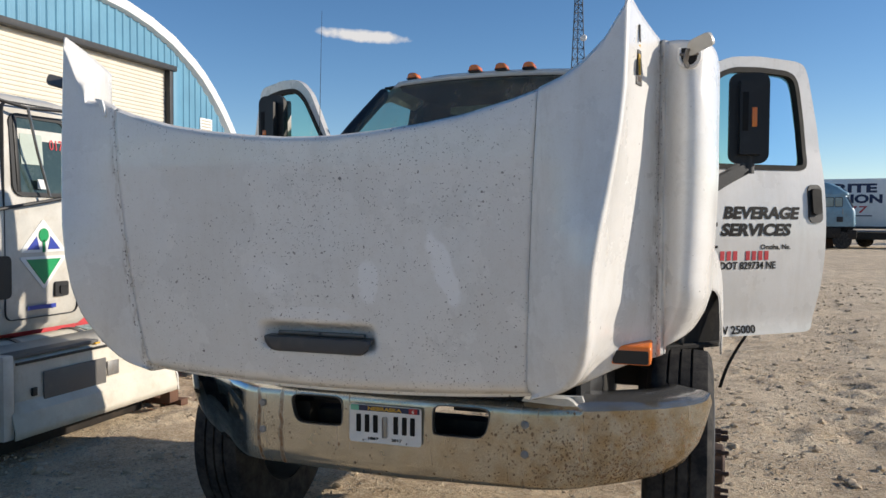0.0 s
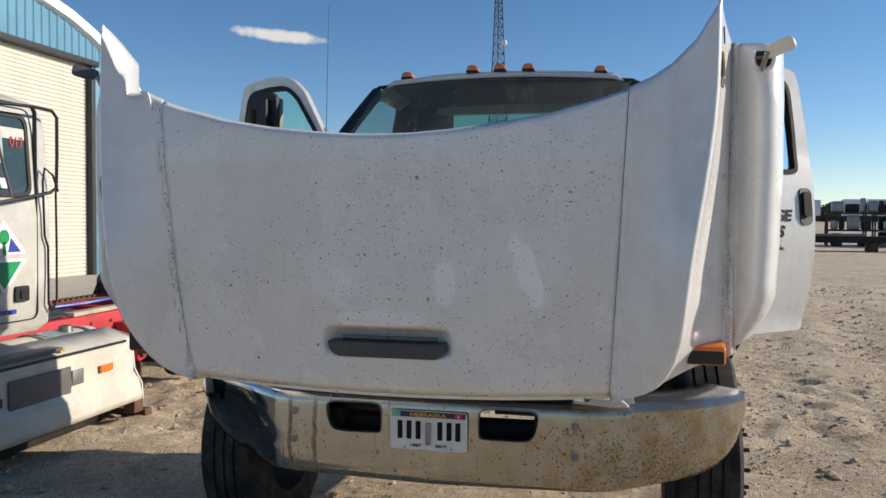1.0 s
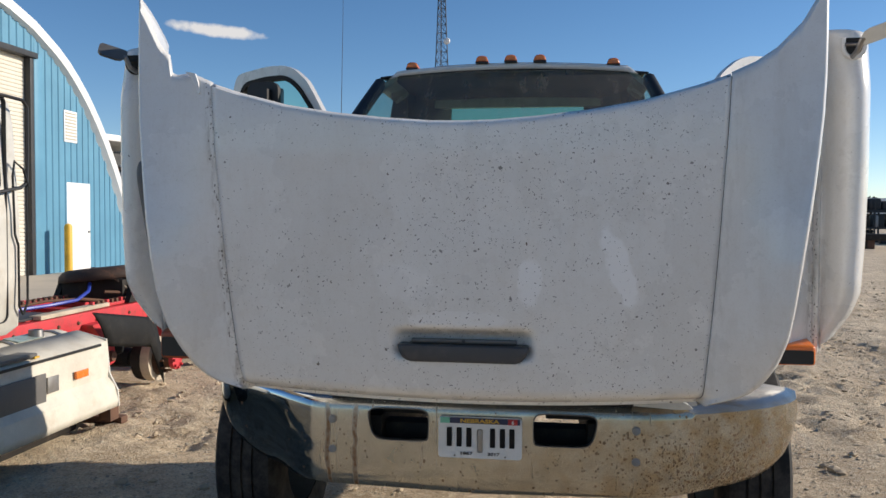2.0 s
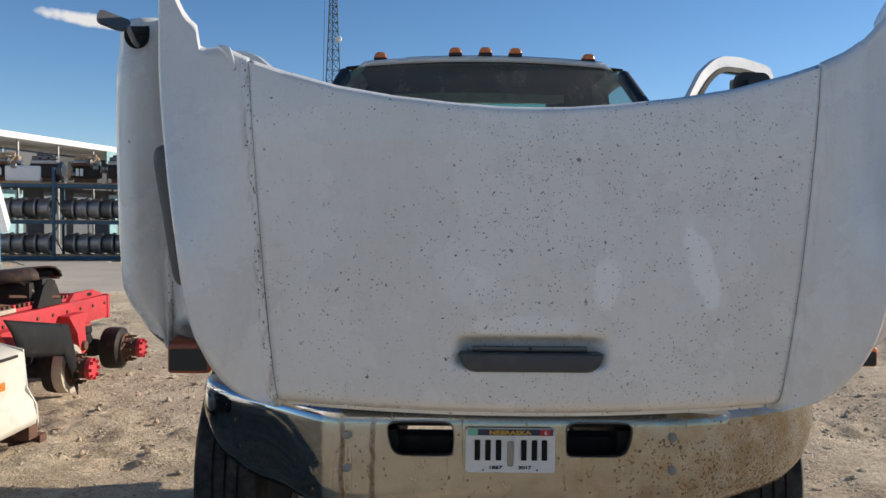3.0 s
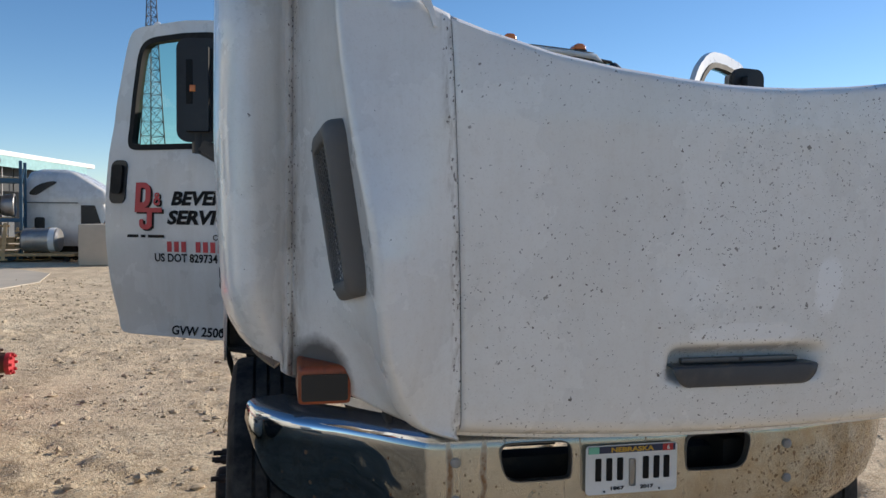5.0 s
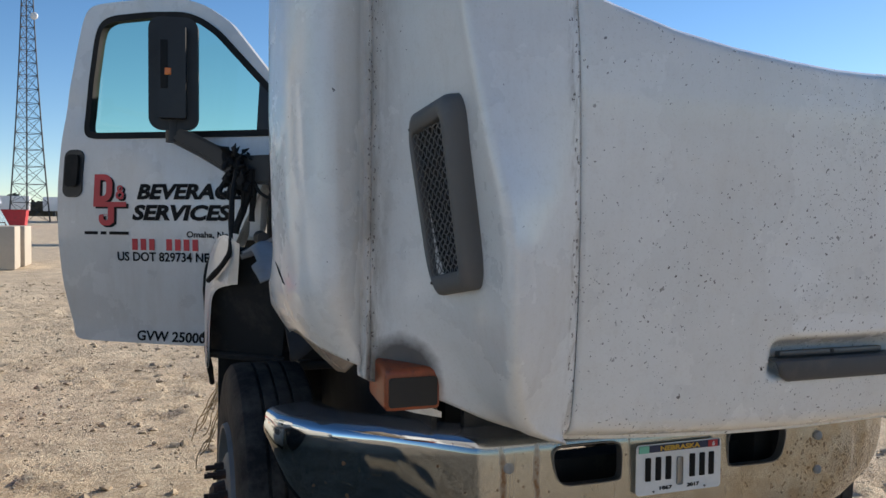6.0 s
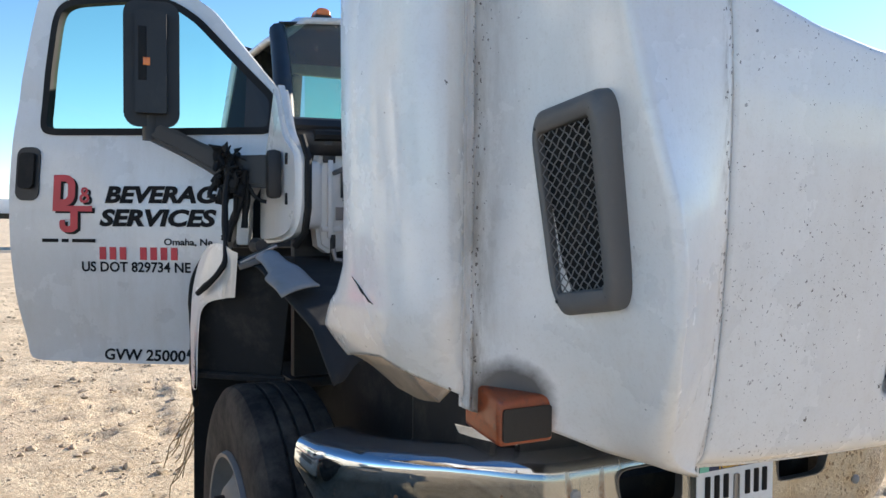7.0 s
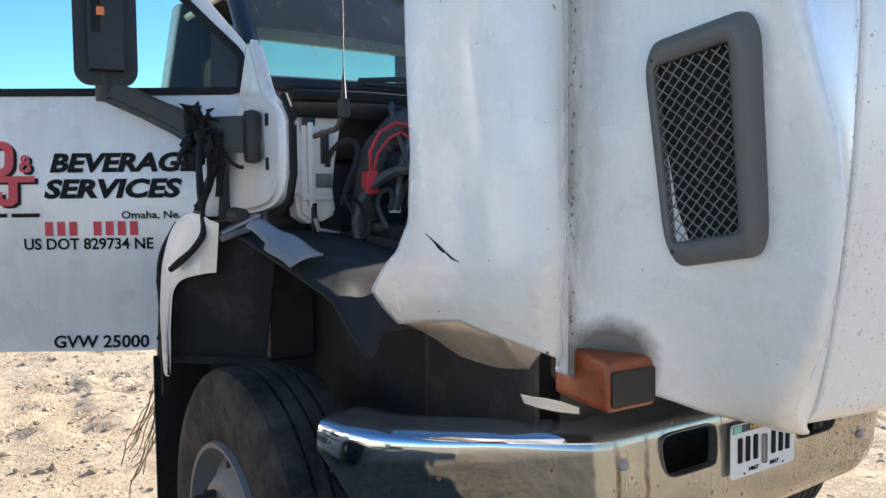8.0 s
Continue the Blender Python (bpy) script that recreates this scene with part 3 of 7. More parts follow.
def pocket(x, z):
    """How deep the scoop is sunk into the hood."""
    fx = 1 - smoothstep(0.165, 0.215, abs(x))
    return 0.06 * fx * smoothstep(1.20, 1.24, z) * (1 - smoothstep(1.268, 1.305, z))


def hood_panel():
    bm = bmesh.new()
    rows = []
    n, k = 96, 100
    for i in range(n + 1):
        v = i / n
        row = []
        for j in range(k + 1):
            s = -1 + 2 * j / k
            zt = lin(abs(s) * 0.728, *TOP_R)
            zb = 1.050 + 0.03 * s * s
            z = zb + (zt - zb) * (v ** 1.15)
            x = s * (seam_x(z, s) - 0.0009)
            y = lin(z - 0.03 * s * s * (1 - v), *YF) + pocket(x, z) + 0.006 * s ** 8
            y += 0.0025 * noise.noise((x * 2.5, z * 2.5, 3))
            y += 0.014 * smoothstep(zt - 0.012, zt, z)
            row.append((x, y, z))
        rows.append(row)
    grid(bm, rows)
    return bm


CREASE, LOBE, BULGE = 1.044, -0.318, 0.075


def side_profile(side, c, z, v=1.0):
    """A point of the hood's side at height z; c runs 0..4 from the seam to the wheel arch."""
    xe, yf, xo, yb = lin(z, *XE) - (0.0 if side > 0 else 0.016 * (1 - smoothstep(1.2, 1.4, z))), lin(z - 0.03 * (1 - v) * max(0, 1 - c), *YF), lin(z, *XO) + (0.0 if side > 0 else 0.012), lin(z, *YB)
    ye = lin(z, *YE)
    xs = seam_x(z, side) + 0.0007
    step = 0.004 if side > 0 else 0.0075
    soft = 1 - smoothstep(1.10, 1.36, z)
    rx = min(0.016 + 0.016 * soft, max(0.006, xe - xs))
    ry = 0.020 + 0.025 * soft
    if c <= 1:
        x = xs + (xe + 0.004 - rx - xs) * c
        return x, yf + step * (1 - c) + 0.004 * c + (ye - yf) * c ** 1.35
    if c <= 2:
        t = c - 1
        a = radians(90 * min(t / 0.3, 1))
        if t < 0.3:
            return xe + 0.004 - rx + rx * math.sin(a), ye + 0.004 + ry * (1 - math.cos(a))
        u = (t - 0.3) / 0.7
        return xe + 0.004 + (CREASE - xe - 0.004) * u ** lin(z, (1.10, 2.2), (1.18, 3.2), (1.26, 3.0), (1.38, 2.2), (1.5, 2.2), (1.8, 1.6), (2.2, 1.3)), ye + 0.004 + ry + (LOBE - ye - 0.004 - ry) * u
    # the lobe swells forward of the crease
    swell = smoothstep(1.2, 1.45, z) * (1 - 0.5 * smoothstep(2.0, 2.15, z))
    if c <= 3:
        t = c - 2
        if t < 0.25:
            a = t / 0.25
            return CREASE + 0.022 * a, LOBE - 0.012 * math.sin(math.pi * a)
        u = (t - 0.25) / 0.75
        x1 = max(xo - 0.085, CREASE + 0.024)
        return CREASE + 0.022 + (x1 - CREASE - 0.022) * u, LOBE - BULGE * swell * (1 - (1 - u) ** 2)
    t = c - 3
    x1 = max(xo - 0.085, CREASE + 0.024)
    if t < 0.35:
        a = radians(90 * t / 0.35)
        return x1 + (xo - x1) * math.sin(a), LOBE + 0.14 - (0.14 + BULGE * swell) * math.cos(a)
    u = (t - 0.35) / 0.65
    return xo + 0.005 * math.sin(math.pi * u), LOBE + 0.14 + (yb - LOBE - 0.14) * u


def side_panel(side):
    cols = [i / 26 for i in range(26)] + [1 + i / 22 for i in range(22)] + [2 + i / 14 for i in range(14)] + [3 + i / 20 for i in range(21)]
    n = 70
    bm = bmesh.new()
    grid_rows = [[] for _ in range(n + 1)]
    for c in cols:
        if c <= 1:
            tx = 0.735 + (0.95 - 0.735) * c
            zt = lin(tx, *(TOP_R if side > 0 else TOP_L))
            zb = 1.080 + 0.010 * c
        elif c <= 2:
            t = c - 1
            zt = 2.235 + 0.03 * math.sin(math.pi * min(t / 0.5, 1)) if t < 0.25 else 2.256 - 0.076 * smoothstep(0.25, 0.95, t)
            if t < 0.25:
                zt = 2.235 + 0.034 * t / 0.25 if side > 0 else 2.24 + 0.03 * t / 0.25
            else:
                zt = 2.27 - 0.075 * (t - 0.25) / 0.75
            zb = lin(t, (0, 1.09), (0.3, 1.095), (0.6, 1.125), (1, 1.20))
        elif c <= 3:
            t = c - 2
            zt = 2.195 - 0.013 * t
            zb = lin(t, (0, 1.203), (0.35, 1.213), (1, 1.235))
        else:
            t = c - 3
            zt = lin(t, (0, 2.182), (0.2, 2.172), (0.35, 2.14), (0.6, 2.125), (1, 2.12))
            zb = lin(t, (0, 1.235), (0.17, 1.262), (0.35, 1.295), (0.6, 1.284), (1, 1.26))
        for i in range(n + 1):
            v = i / n
            z = zb + (zt - zb) * v ** 1.1
            x, y = side_profile(side, c, z, v)
            if c <= 1:
                y += 0.014 * smoothstep(zt - 0.012, zt, z)
            x += 0.0015 * noise.noise((y * 4, z * 4, 7 * side))
            grid_rows[i].append((side * x, y, z))
    grid(bm, grid_rows, flip=side < 0)
    return bm


hood = part("hood", hood_panel(), "hood", truck, "white chipped hood standing on its nose", 50)
thick(hood, 0.007)
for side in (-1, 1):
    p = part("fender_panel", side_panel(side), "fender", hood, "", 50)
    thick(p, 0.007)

# dark scrape on one fender's side
def on_flank(side, y, z):
    cs = np.linspace(3.2, 4.0, 60)
    return min((side_profile(side, c, z) for c in cs), key=lambda p: abs(p[1] - y))[0]


for pts in (((-0.135, 1.457), (-0.165, 1.440), (-0.19, 1.425), (-0.21, 1.414), (-0.228, 1.409)), ((-0.15, 1.450), (-0.17, 1.433), (-0.185, 1.424))):
    part("scrape", tubed([(-on_flank(-1, y, z) - 0.0005, y, z) for y, z in pts], [0.0006, 0.0016, 0.0012, 0.002, 0.0006][:len(pts)], 5), "rubber", hood, "dark scrape in the paint")

# dark grey scoop lip low on the hood
bm = bmesh.new()
rows = []
for z, hw, y in ((1.197, 0.145, -0.585), (1.199, 0.152, -0.604), (1.203, 0.163, -0.608), (1.209, 0.172, -0.610), (1.217, 0.179, -0.611), (1.228, 0.185, -0.613), (1.245, 0.190, -0.612), (1.249, 0.190, -0.606), (1.250, 0.187, -0.565)):
    rows.append([(hw * s, y, z) for s in np.linspace(-1, 1, 21)])
grid(bm, rows)
lip = part("scoop_lip", bm, "lip", hood, "dark grey plastic scoop lip", 30)
thick(lip, 0.004)
shelf = part("scoop_shelf", boxed((0, -0.574, 1.257), (0.31, 0.016, 0.014), 0.004), "tarnish", hood, "faded inner shelf of the scoop")
part("screw", turned([(-0.004, 0.0), (-0.004, 0.005), (0.0, 0.005)], (0, -0.580, 1.259), "y", 10), "black", hood)


def vent(side):
    """Grey framed side vent with wire mesh, on the hood's flank."""
    tr, tl, bl, br = (Vector(p) for p in ((-0.970, -0.634, 1.796), (-1.001, -0.450, 1.764), (-0.942, -0.455, 1.396), (-0.913, -0.618, 1.424)))
    nrm = (tl - bl).cross(tr - tl).normalized()
    if nrm.x > 0:
        nrm = -nrm

    def at(u, v, h):
        p = (bl * (1 - u) + br * u) * (1 - v) + (tl * (1 - u) + tr * u) * v + nrm * (0.004 + (h * (0.45 + 0.75 * u) if h > 0 else h))
        return (p.x * -side, p.y, p.z)
    outer = rounded(0, 0, 1, 1, (0.16, 0.16, 0.2, 0.12), 6)
    # scale the corner rounding by the frame's proportions
    o0 = [(u, 0.5 + (v - 0.5)) for u, v in outer]
    inn = rounded(0.10, 0.115, 0.80, 0.895, 0.03, 6)
    mid = rounded(0.04, 0.05, 0.94, 0.955, (0.16, 0.16, 0.2, 0.12), 6)
    shape = [(o0, 0.0, -0.03), (o0, 0.0, -0.004), (o0, 0.12, 0.005), (o0, 0.35, 0.012), (o0, 0.7, 0.017), (mid, 0.0, 0.020), (mid, 0.4, 0.020), (mid, 0.8, 0.017), (inn, 0.0, 0.012), (inn, 0.0, -0.010)]
    rows = []
    for ring_pts, k, h in shape:
        nxt = mid if ring_pts is o0 else inn
        rows.append([at(u + (u2 - u) * k, v + (v2 - v) * k, h) for (u, v), (u2, v2) in zip(ring_pts, nxt)])  # raised, rounded bezel
    bm = bmesh.new()
    grid(bm, rows, close_u=True)
    bmesh.ops.recalc_face_normals(bm, faces=bm.faces)
    fr = part("side_vent", bm, "grey", hood, "grey plastic side vent with wire mesh", 75)
    bm = bmesh.new()
    grid(bm, [[at(u, v, -0.011) for u in (0.08, 0.82)] for v in (0.10, 0.90)])
    part("vent_back", bm, "rubber", fr)
    bm = bmesh.new()
    for d in (1, -1):
        for k in range(-12, 30):
            pts = []
            for q in range(0, 61):
                u = 0.10 + 0.70 * q / 60
                v = 0.11 + 0.056 * (k + 0.5) + d * 0.34 * q / 60
                if 0.11 <= v <= 0.89:
                    pts.append(at(u, v, 0.007 + d * 0.002 * math.cos(math.pi * q / 4)))
            if len(pts) > 3:
                tube(bm, pts[::2] + [pts[-1]], 0.0012, 4, False)
    part("wire_mesh", bm, "wire", fr, "crimped steel wire mesh")
    for u, v in ((0.1, 0.08), (0.85, 0.08), (0.1, 0.92), (0.85, 0.92)):
        bm = bmesh.new()
        bmesh.ops.create_icosphere(bm, subdivisions=1, radius=0.004)
        part("screw", moved(bm, Matrix.Translation(at(u, v, 0.017))), "black", fr)


vent(-1)


def marker(side):
    """Wedge shaped amber corner lamp with a smoked front lens."""
    dz, h = (0.010, 1.25) if side < 0 else (0.030, 0.82)
    bm = boxed((side * 0.972, -0.335, 1.186), (0.124, 0.135, 0.074 * h), 0.012, None, 3)
    for v in bm.verts:
        q = (v.co.y + 0.4025) / 0.135
        v.co.z += 0.026 * (q - 0.15) * (1.0 if v.co.z > 1.186 else 0.6)
        v.co.z += dz
    b = part("turn_signal", bm, "amber_dull" if side < 0 else "amber", hood, "sooty amber turn signal" if side < 0 else "bright amber turn signal")
    part("smoked_lens", moved(prismed(rounded(-0.054, -0.026 * h, 0.054, 0.024 * h, 0.006, 3), "y", -0.407, -0.396), Matrix.Translation((side * 0.972, 0, 1.180 + dz))), "lens", b, "smoked dark lens")
    part("bezel", boxed((side * 0.965, -0.265, 1.20 + dz), (0.10, 0.06, 0.062), 0.012), "black", b)


for side in (-1, 1):
    marker(side)


def latch(side):
    """Worn metal hood latch that stands out from the fender's top corner."""
    bm = bmesh.new()
    prism(bm, rounded(-0.045, -0.02, 0.042, 0.022, (0.015, 0.03, 0.01, 0.012), 3), "y", -0.006, 0.006)
    moved(bm, Matrix.Translation((side * 1.162, -0.459, 2.148)) @ pose(0, 0, 0, 0, 0, -side * 35) @ pose(0, 0, 0, 20 * 1, (-14 if side > 0 else 180 + 14), 0))
    # same latch twice: shade put into the left one's colour, sunlight into the right's
    a = part("hood_latch", bm, "tarnish" if side < 0 else "cream", hood, "metal hood latch, darkened for the shade on it" if side < 0 else "metal hood latch, cream for the sunlight on it")
    cx, cz = side * 1.130, 2.128
    arc = [(cx + 0.03 * math.cos(q), cz + 0.03 * math.sin(q)) for q in np.linspace(math.pi, 2 * math.pi, 13)]
    loop = [(cx - 0.03, cz + 0.028)] + arc + [(cx + 0.03, cz + 0.028)]
    cup = part("latch_cup", prismed(loop, "y", -0.371, -0.352), "soft", a, "dark latch recess")
    # rim and bar follow: dark on the shaded side, pale on the sunlit
    part("cup_rim", tubed([(x, -0.370, z) for x, z in loop], 0.007, 6), "fender" if side > 0 else "rubber", cup)
    part("cup_bar", tubed([(cx - 0.028, -0.373, cz + 0.008), (cx + 0.028, -0.373, cz + 0.008)], 0.005, 6), "steel" if side > 0 else "soft", cup)
    part("latch_hook", tubed([(side * 1.126, -0.369, 2.10), (side * 1.12, -0.424, 2.105), (side * 1.128, -0.439, 2.135), (side * 1.148, -0.439, 2.143)], 0.008, 6), "steel", a)


for side in (-1, 1):
    latch(side)
part("torn_sliver", prismed([(-0.812, 2.040), (-0.795, 2.038), (-0.781, 2.034), (-0.772, 2.008), (-0.767, 1.979), (-0.773, 1.977), (-0.784, 2.008), (-0.795, 2.024)], "y", -0.670, -0.662), "trim", hood, "curled white sliver beside a tear")
# emblem plate and its yellow mark, high on one flank
em = part("emblem", boxed((0.990, -0.510, 2.115), (0.005, 0.052, 0.175), 0.002, pose(0, 0, 0, 0, -2, -13)), "tarnish", hood, "peeling dark emblem with a yellow mark")
for y, z, w, h, mat in ((-0.505, 2.165, 0.022, 0.050, "yellow"), (-0.515, 2.115, 0.030, 0.026, "dark"), (-0.500, 2.070, 0.026, 0.050, "dark"), (-0.525, 2.085, 0.012, 0.06, "yellow"), (-0.522, 2.175, 0.010, 0.05, "dark"), (-0.512, 2.045, 0.030, 0.016, "fifth")):
    part("emblem_patch", boxed((0.9925 - 0.22 * (y + 0.51), y, z), (0.004, w, h), 0.001, pose(0, 0, 0, 0, -2, -13)), mat, em)
# downturned nose under the hood
part("air_dam", boxed((0, 0.15, 1.02), (1.28, 0.03, 0.22), 0.008), "black", truck, "black air dam behind the bumper")
part("grille", boxed((0, -0.11, 1.13), (1.24, 0.54, 0.02), 0.006), "black", hood, "black grille, facing the ground")
for side in (-1,):
    bm = bmesh.new()
    rows = []
    for i in range(11):
        t = i / 10
        y = 0.085 - 0.345 * t
        zo = lin(y, (-0.30, 1.255), (-0.22, 1.282), (-0.15, 1.292), (0.085, 1.262))
        zi = lin(y, (-0.29, 1.215), (-0.17, 1.198), (-0.04, 1.203), (0.085, 1.245))
        rows.append([(side * (1.146 - 0.05 * w - 0.01 * w * w), y, zo + (zi - zo) * w ** 0.8) for w in np.linspace(0, 1, 6)] + [(side * 1.05, y, zi + 0.03), (side * 0.98, y, zi + 0.13)])
    grid(bm, rows)
    thick(part("inner_fender", bm, "inner", hood, "dusty brown inner fender flange"), 0.004)


# ---------- bumper ----------
def soft_corners(outline, n=2):
    """The outline with its corners cut round and round."""
    for _ in range(n):
        out = []
        for a, b in zip(outline, outline[1:] + outline[:1]):
            k = min(0.25, 0.02 / max(math.dist(a, b), 1e-6))
            out += [(a[0] + (b[0] - a[0]) * k, a[1] + (b[1] - a[1]) * k), (b[0] + (a[0] - b[0]) * k, b[1] + (a[1] - b[1]) * k)]
        outline = out
    return outline


def bumper_mesh():
    bm = bmesh.new()
    rows = []
    xs = sorted(set(list(np.linspace(-0.62, 0.62, 41)) + list(np.linspace(-1.17, -0.62, 30)) + list(np.linspace(0.62, 1.22, 44))))
    for x in xs:
        # one end is pushed out and its top lip folded down
        a = abs(x) if x < 0.62 else 0.62 + (x - 0.62) * 0.55 / 0.60
        fold = smoothstep(0.748, 0.768, x)
        y = lin(a, (0.0, 0.0), (0.6, 0.004), (0.66, 0.018), (0.75, 0.046), (0.85, 0.088), (0.95, 0.142), (1.02, 0.19), (1.08, 0.245), (1.12, 0.295), (1.15, 0.35), (1.165, 0.395), (1.17, 0.44))
        zt = lin(a, (0, 0.950), (0.62, 0.951), (0.72, 0.962), (0.9, 0.976), (1.17, 0.985)) if x < 0 else lin(x, (0, 0.950), (0.74, 0.950), (0.77, 0.955), (1.22, 0.959))
        zb = lin(a, (0, 0.585), (0.7, 0.60), (0.9, 0.618), (1.0, 0.632), (1.06, 0.648), (1.11, 0.675), (1.145, 0.715), (1.165, 0.77), (1.17, 0.83))
        nx = (0.0 if a < 0.62 else lin(a, (0.62, 0.15), (0.9, 0.45), (1.1, 0.7), (1.17, 0.95))) * (1 if x > 0 else -1)
        ny = math.sqrt(1 - nx * nx)
        k = min(1.0, (zt - zb) / 0.22)
        plain = [(0.19, 0.006), (0.13, 0.0), (0.06, 0.001), (0.03, 0.003 * k), (0.017, 0.008 * k), (0.008, 0.016 * k), (0.002, 0.028 * k), (-0.002, 0.05 * k)]
        bent = [(0.19, 0.0), (0.13, 0.002), (0.06, 0.009), (0.034, 0.017 * k), (0.020, 0.024 * k), (0.008, 0.030 * k), (-0.001, 0.036 * k), (-0.002, 0.054 * k)]
        prof = [(d + (e - d) * fold, zt - p - (q - p) * fold) for (d, p), (e, q) in zip(plain, bent)]
        prof += [(-0.008 * math.sin(math.pi * q) + 0.006 * fold * (1 - smoothstep(0.77, 0.86, x)), zt - 0.05 * k + (zb - zt + 0.13 * k) * q) for q in (0.2, 0.4, 0.6, 0.8)]
        prof += [(0.0, zb + 0.08 * k), (0.010, zb + 0.045 * k), (0.032, zb + 0.014 * k), (0.065, zb), (0.11, zb + 0.004)]
        under = (0.20 if x < 0 else 0.06) * smoothstep(0.66, 0.9, a) * (1 - 0.5 * smoothstep(1.05, 1.17, a))
        prof = [(d + under * max(0.0, zt - 0.03 - z), z) for d, z in prof]
        rows.append([(x - nx * d, y + ny * d, z) for d, z in prof])
    vs = grid(bm, rows, flip=True)
    bm.faces.new(vs[0])
    bm.faces.new(vs[-1][::-1])
    bmesh.ops.recalc_face_normals(bm, faces=bm.faces)
    return bm


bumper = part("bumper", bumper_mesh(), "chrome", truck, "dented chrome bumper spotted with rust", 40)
thick(bumper, 0.005, -1)
def slot(s, grow=0.0):
    """A tow slot's outline, its outer side drawn in towards the bottom."""
    x0, x1, z0, z1 = 0.193 - grow, 0.417 + grow, 0.796 - grow, 0.912 + grow
    pts = soft_corners([(x0, z0 + 0.012), (x0, z1), (x1, z1), (x1 + 0.002, z1 - 0.05), (x1 - 0.022, z0), (x0 + 0.012, z0)], 3)
    return [(s * x, z) for x, z in pts]


cut(bumper, [link("hole", prismed(slot(s), "y", -0.05, 0.06), "black") for s in (-1, 1)])
for s in (-1, 1):
    part("slot_rim", ringed(slot(s, 0.0025), slot(s, -0.0005), "y", -0.008, 0.02), "tarnish", bumper)
    part("slot_back", boxed((s * 0.305 + (0.012 if s < 0 else 0.03), 0.14, 0.905), (0.20, 0.02, 0.085), 0.006), "soft", bumper)
    for z in (0.864, 0.752):
        bm = turned([(-0.008, 0.0), (-0.0075, 0.009), (-0.004, 0.0145), (0.004, 0.016), (0.006, 0.0)], (s * 0.557, -0.004, z), "y", 16)
        part("bolt", bm, "felt", bumper)
part("bumper_pad", boxed((0.13, 0.012, 0.951), (0.40, 0.03, 0.006), 0.002), "black", bumper)

plate = part("license_plate", prismed(rounded(-0.1525, 0.745, 0.1525, 0.897, 0.012), "y", -0.022, -0.019), "plate", truck, "white licence plate with a dark top band")
part("top_band", boxed((0, -0.0235, 0.883), (0.29, 0.002, 0.021)), "navy", plate, "dark blue band")
part("month_sticker", boxed((-0.128, -0.0255, 0.883), (0.034, 0.002, 0.021)), "mint", plate)
part("year_sticker", boxed((0.119, -0.0255, 0.883), (0.034, 0.002, 0.021)), "red_bright", plate)
part("state_name", moved(fitted(lettering("NEBRASKA", 0.02, 0.0006), 0.142, 0.015), Matrix.Translation((-0.071, -0.0265, 0.8755))), "gold", plate)
part("year_digit", moved(fitted(lettering("6", 0.02, 0.0004), 0.009, 0.014), Matrix.Translation((0.115, -0.028, 0.876))), "plate", plate)
for x, w in ((-0.112, 0.026), (-0.076, 0.026), (-0.040, 0.026), (0.046, 0.026), (0.082, 0.026), (0.116, 0.026)):
    part("bar", boxed((x, -0.0235, 0.822), (w * 0.72, 0.003, 0.07), 0.003), "ink", plate)
for txt, x in (("1867", -0.07), ("2017", 0.028)):
    part("founding_year", moved(fitted(lettering(txt, 0.014, 0.0003), 0.044, 0.0115), Matrix.Translation((x, -0.0235, 0.757))), "ink", plate)
part("ghost_mark", boxed((0.0, -0.0228, 0.81), (0.02, 0.0015, 0.085), 0.006), "steel", plate)
for x in (-0.092, 0.092):
    part("plate_screw", turned([(-0.003, 0.0), (-0.003, 0.003), (0, 0.003)], (x, -0.0225, 0.754), "y", 8), "ink", plate)
# strip behind each hood seam
for side in (-1, 1):
    bm = bmesh.new()
    zs = np.linspace(1.115, 2.0, 24)
    grid(bm, [[(side * (seam_x(z, side) + d), lin(z - 0.03 * (1 - ((z - 1.092) / 0.915) ** 0.87), *YF) + (0.0095 if side > 0 else 0.0125), z) for d in (-0.012, 0.014)] for z in zs])
    thick(part("seam_flange", bm, "grey", hood), 0.003)
# thin black bead drawn as the shadow in the step of one seam
part("seam_shadow", tubed([(-seam_x(z, -1) - 0.0005, lin(z - 0.03 * (1 - ((z - 1.092) / 0.915) ** 0.87), *YF) + 0.0098, z) for z in np.linspace(1.10, 2.0, 40)], 0.0011, 6), "rubber", hood)


# ---------- cab ----------
def bar(bm, a, b, w, d, up=(0, 0, 1)):
    """A rectangular bar from a to b, w across and d deep."""
    a, b = Vector(a), Vector(b)
    z = (b - a).normalized()
    x = Vector(up).cross(z)
    if x.length < 1e-4:
        x = Vector((1, 0, 0))
    x.normalize()
    y = z.cross(x)
    m = Matrix((x, y, z)).transposed().to_4x4()
    return box(bm, (a + b) / 2, (w, d, (b - a).length), min(w, d) * 0.25, m)


def smoothed(pts, n):
    """A closed outline rounded through its points."""
    out, k = [], len(pts)
    for i in range(k):
        p0, p1, p2, p3 = (Vector(pts[(i + j) % k]) for j in (-1, 0, 1, 2))
        for q in range(n):
            t = q / n
            v = 0.5 * (2 * p1 + (p2 - p0) * t + (2 * p0 - 5 * p1 + 4 * p2 - p3) * t * t + (3 * p1 - p0 - 3 * p2 + p3) * t ** 3)
            out.append((v.x, v.y))
    return out


cab = bmesh.new()
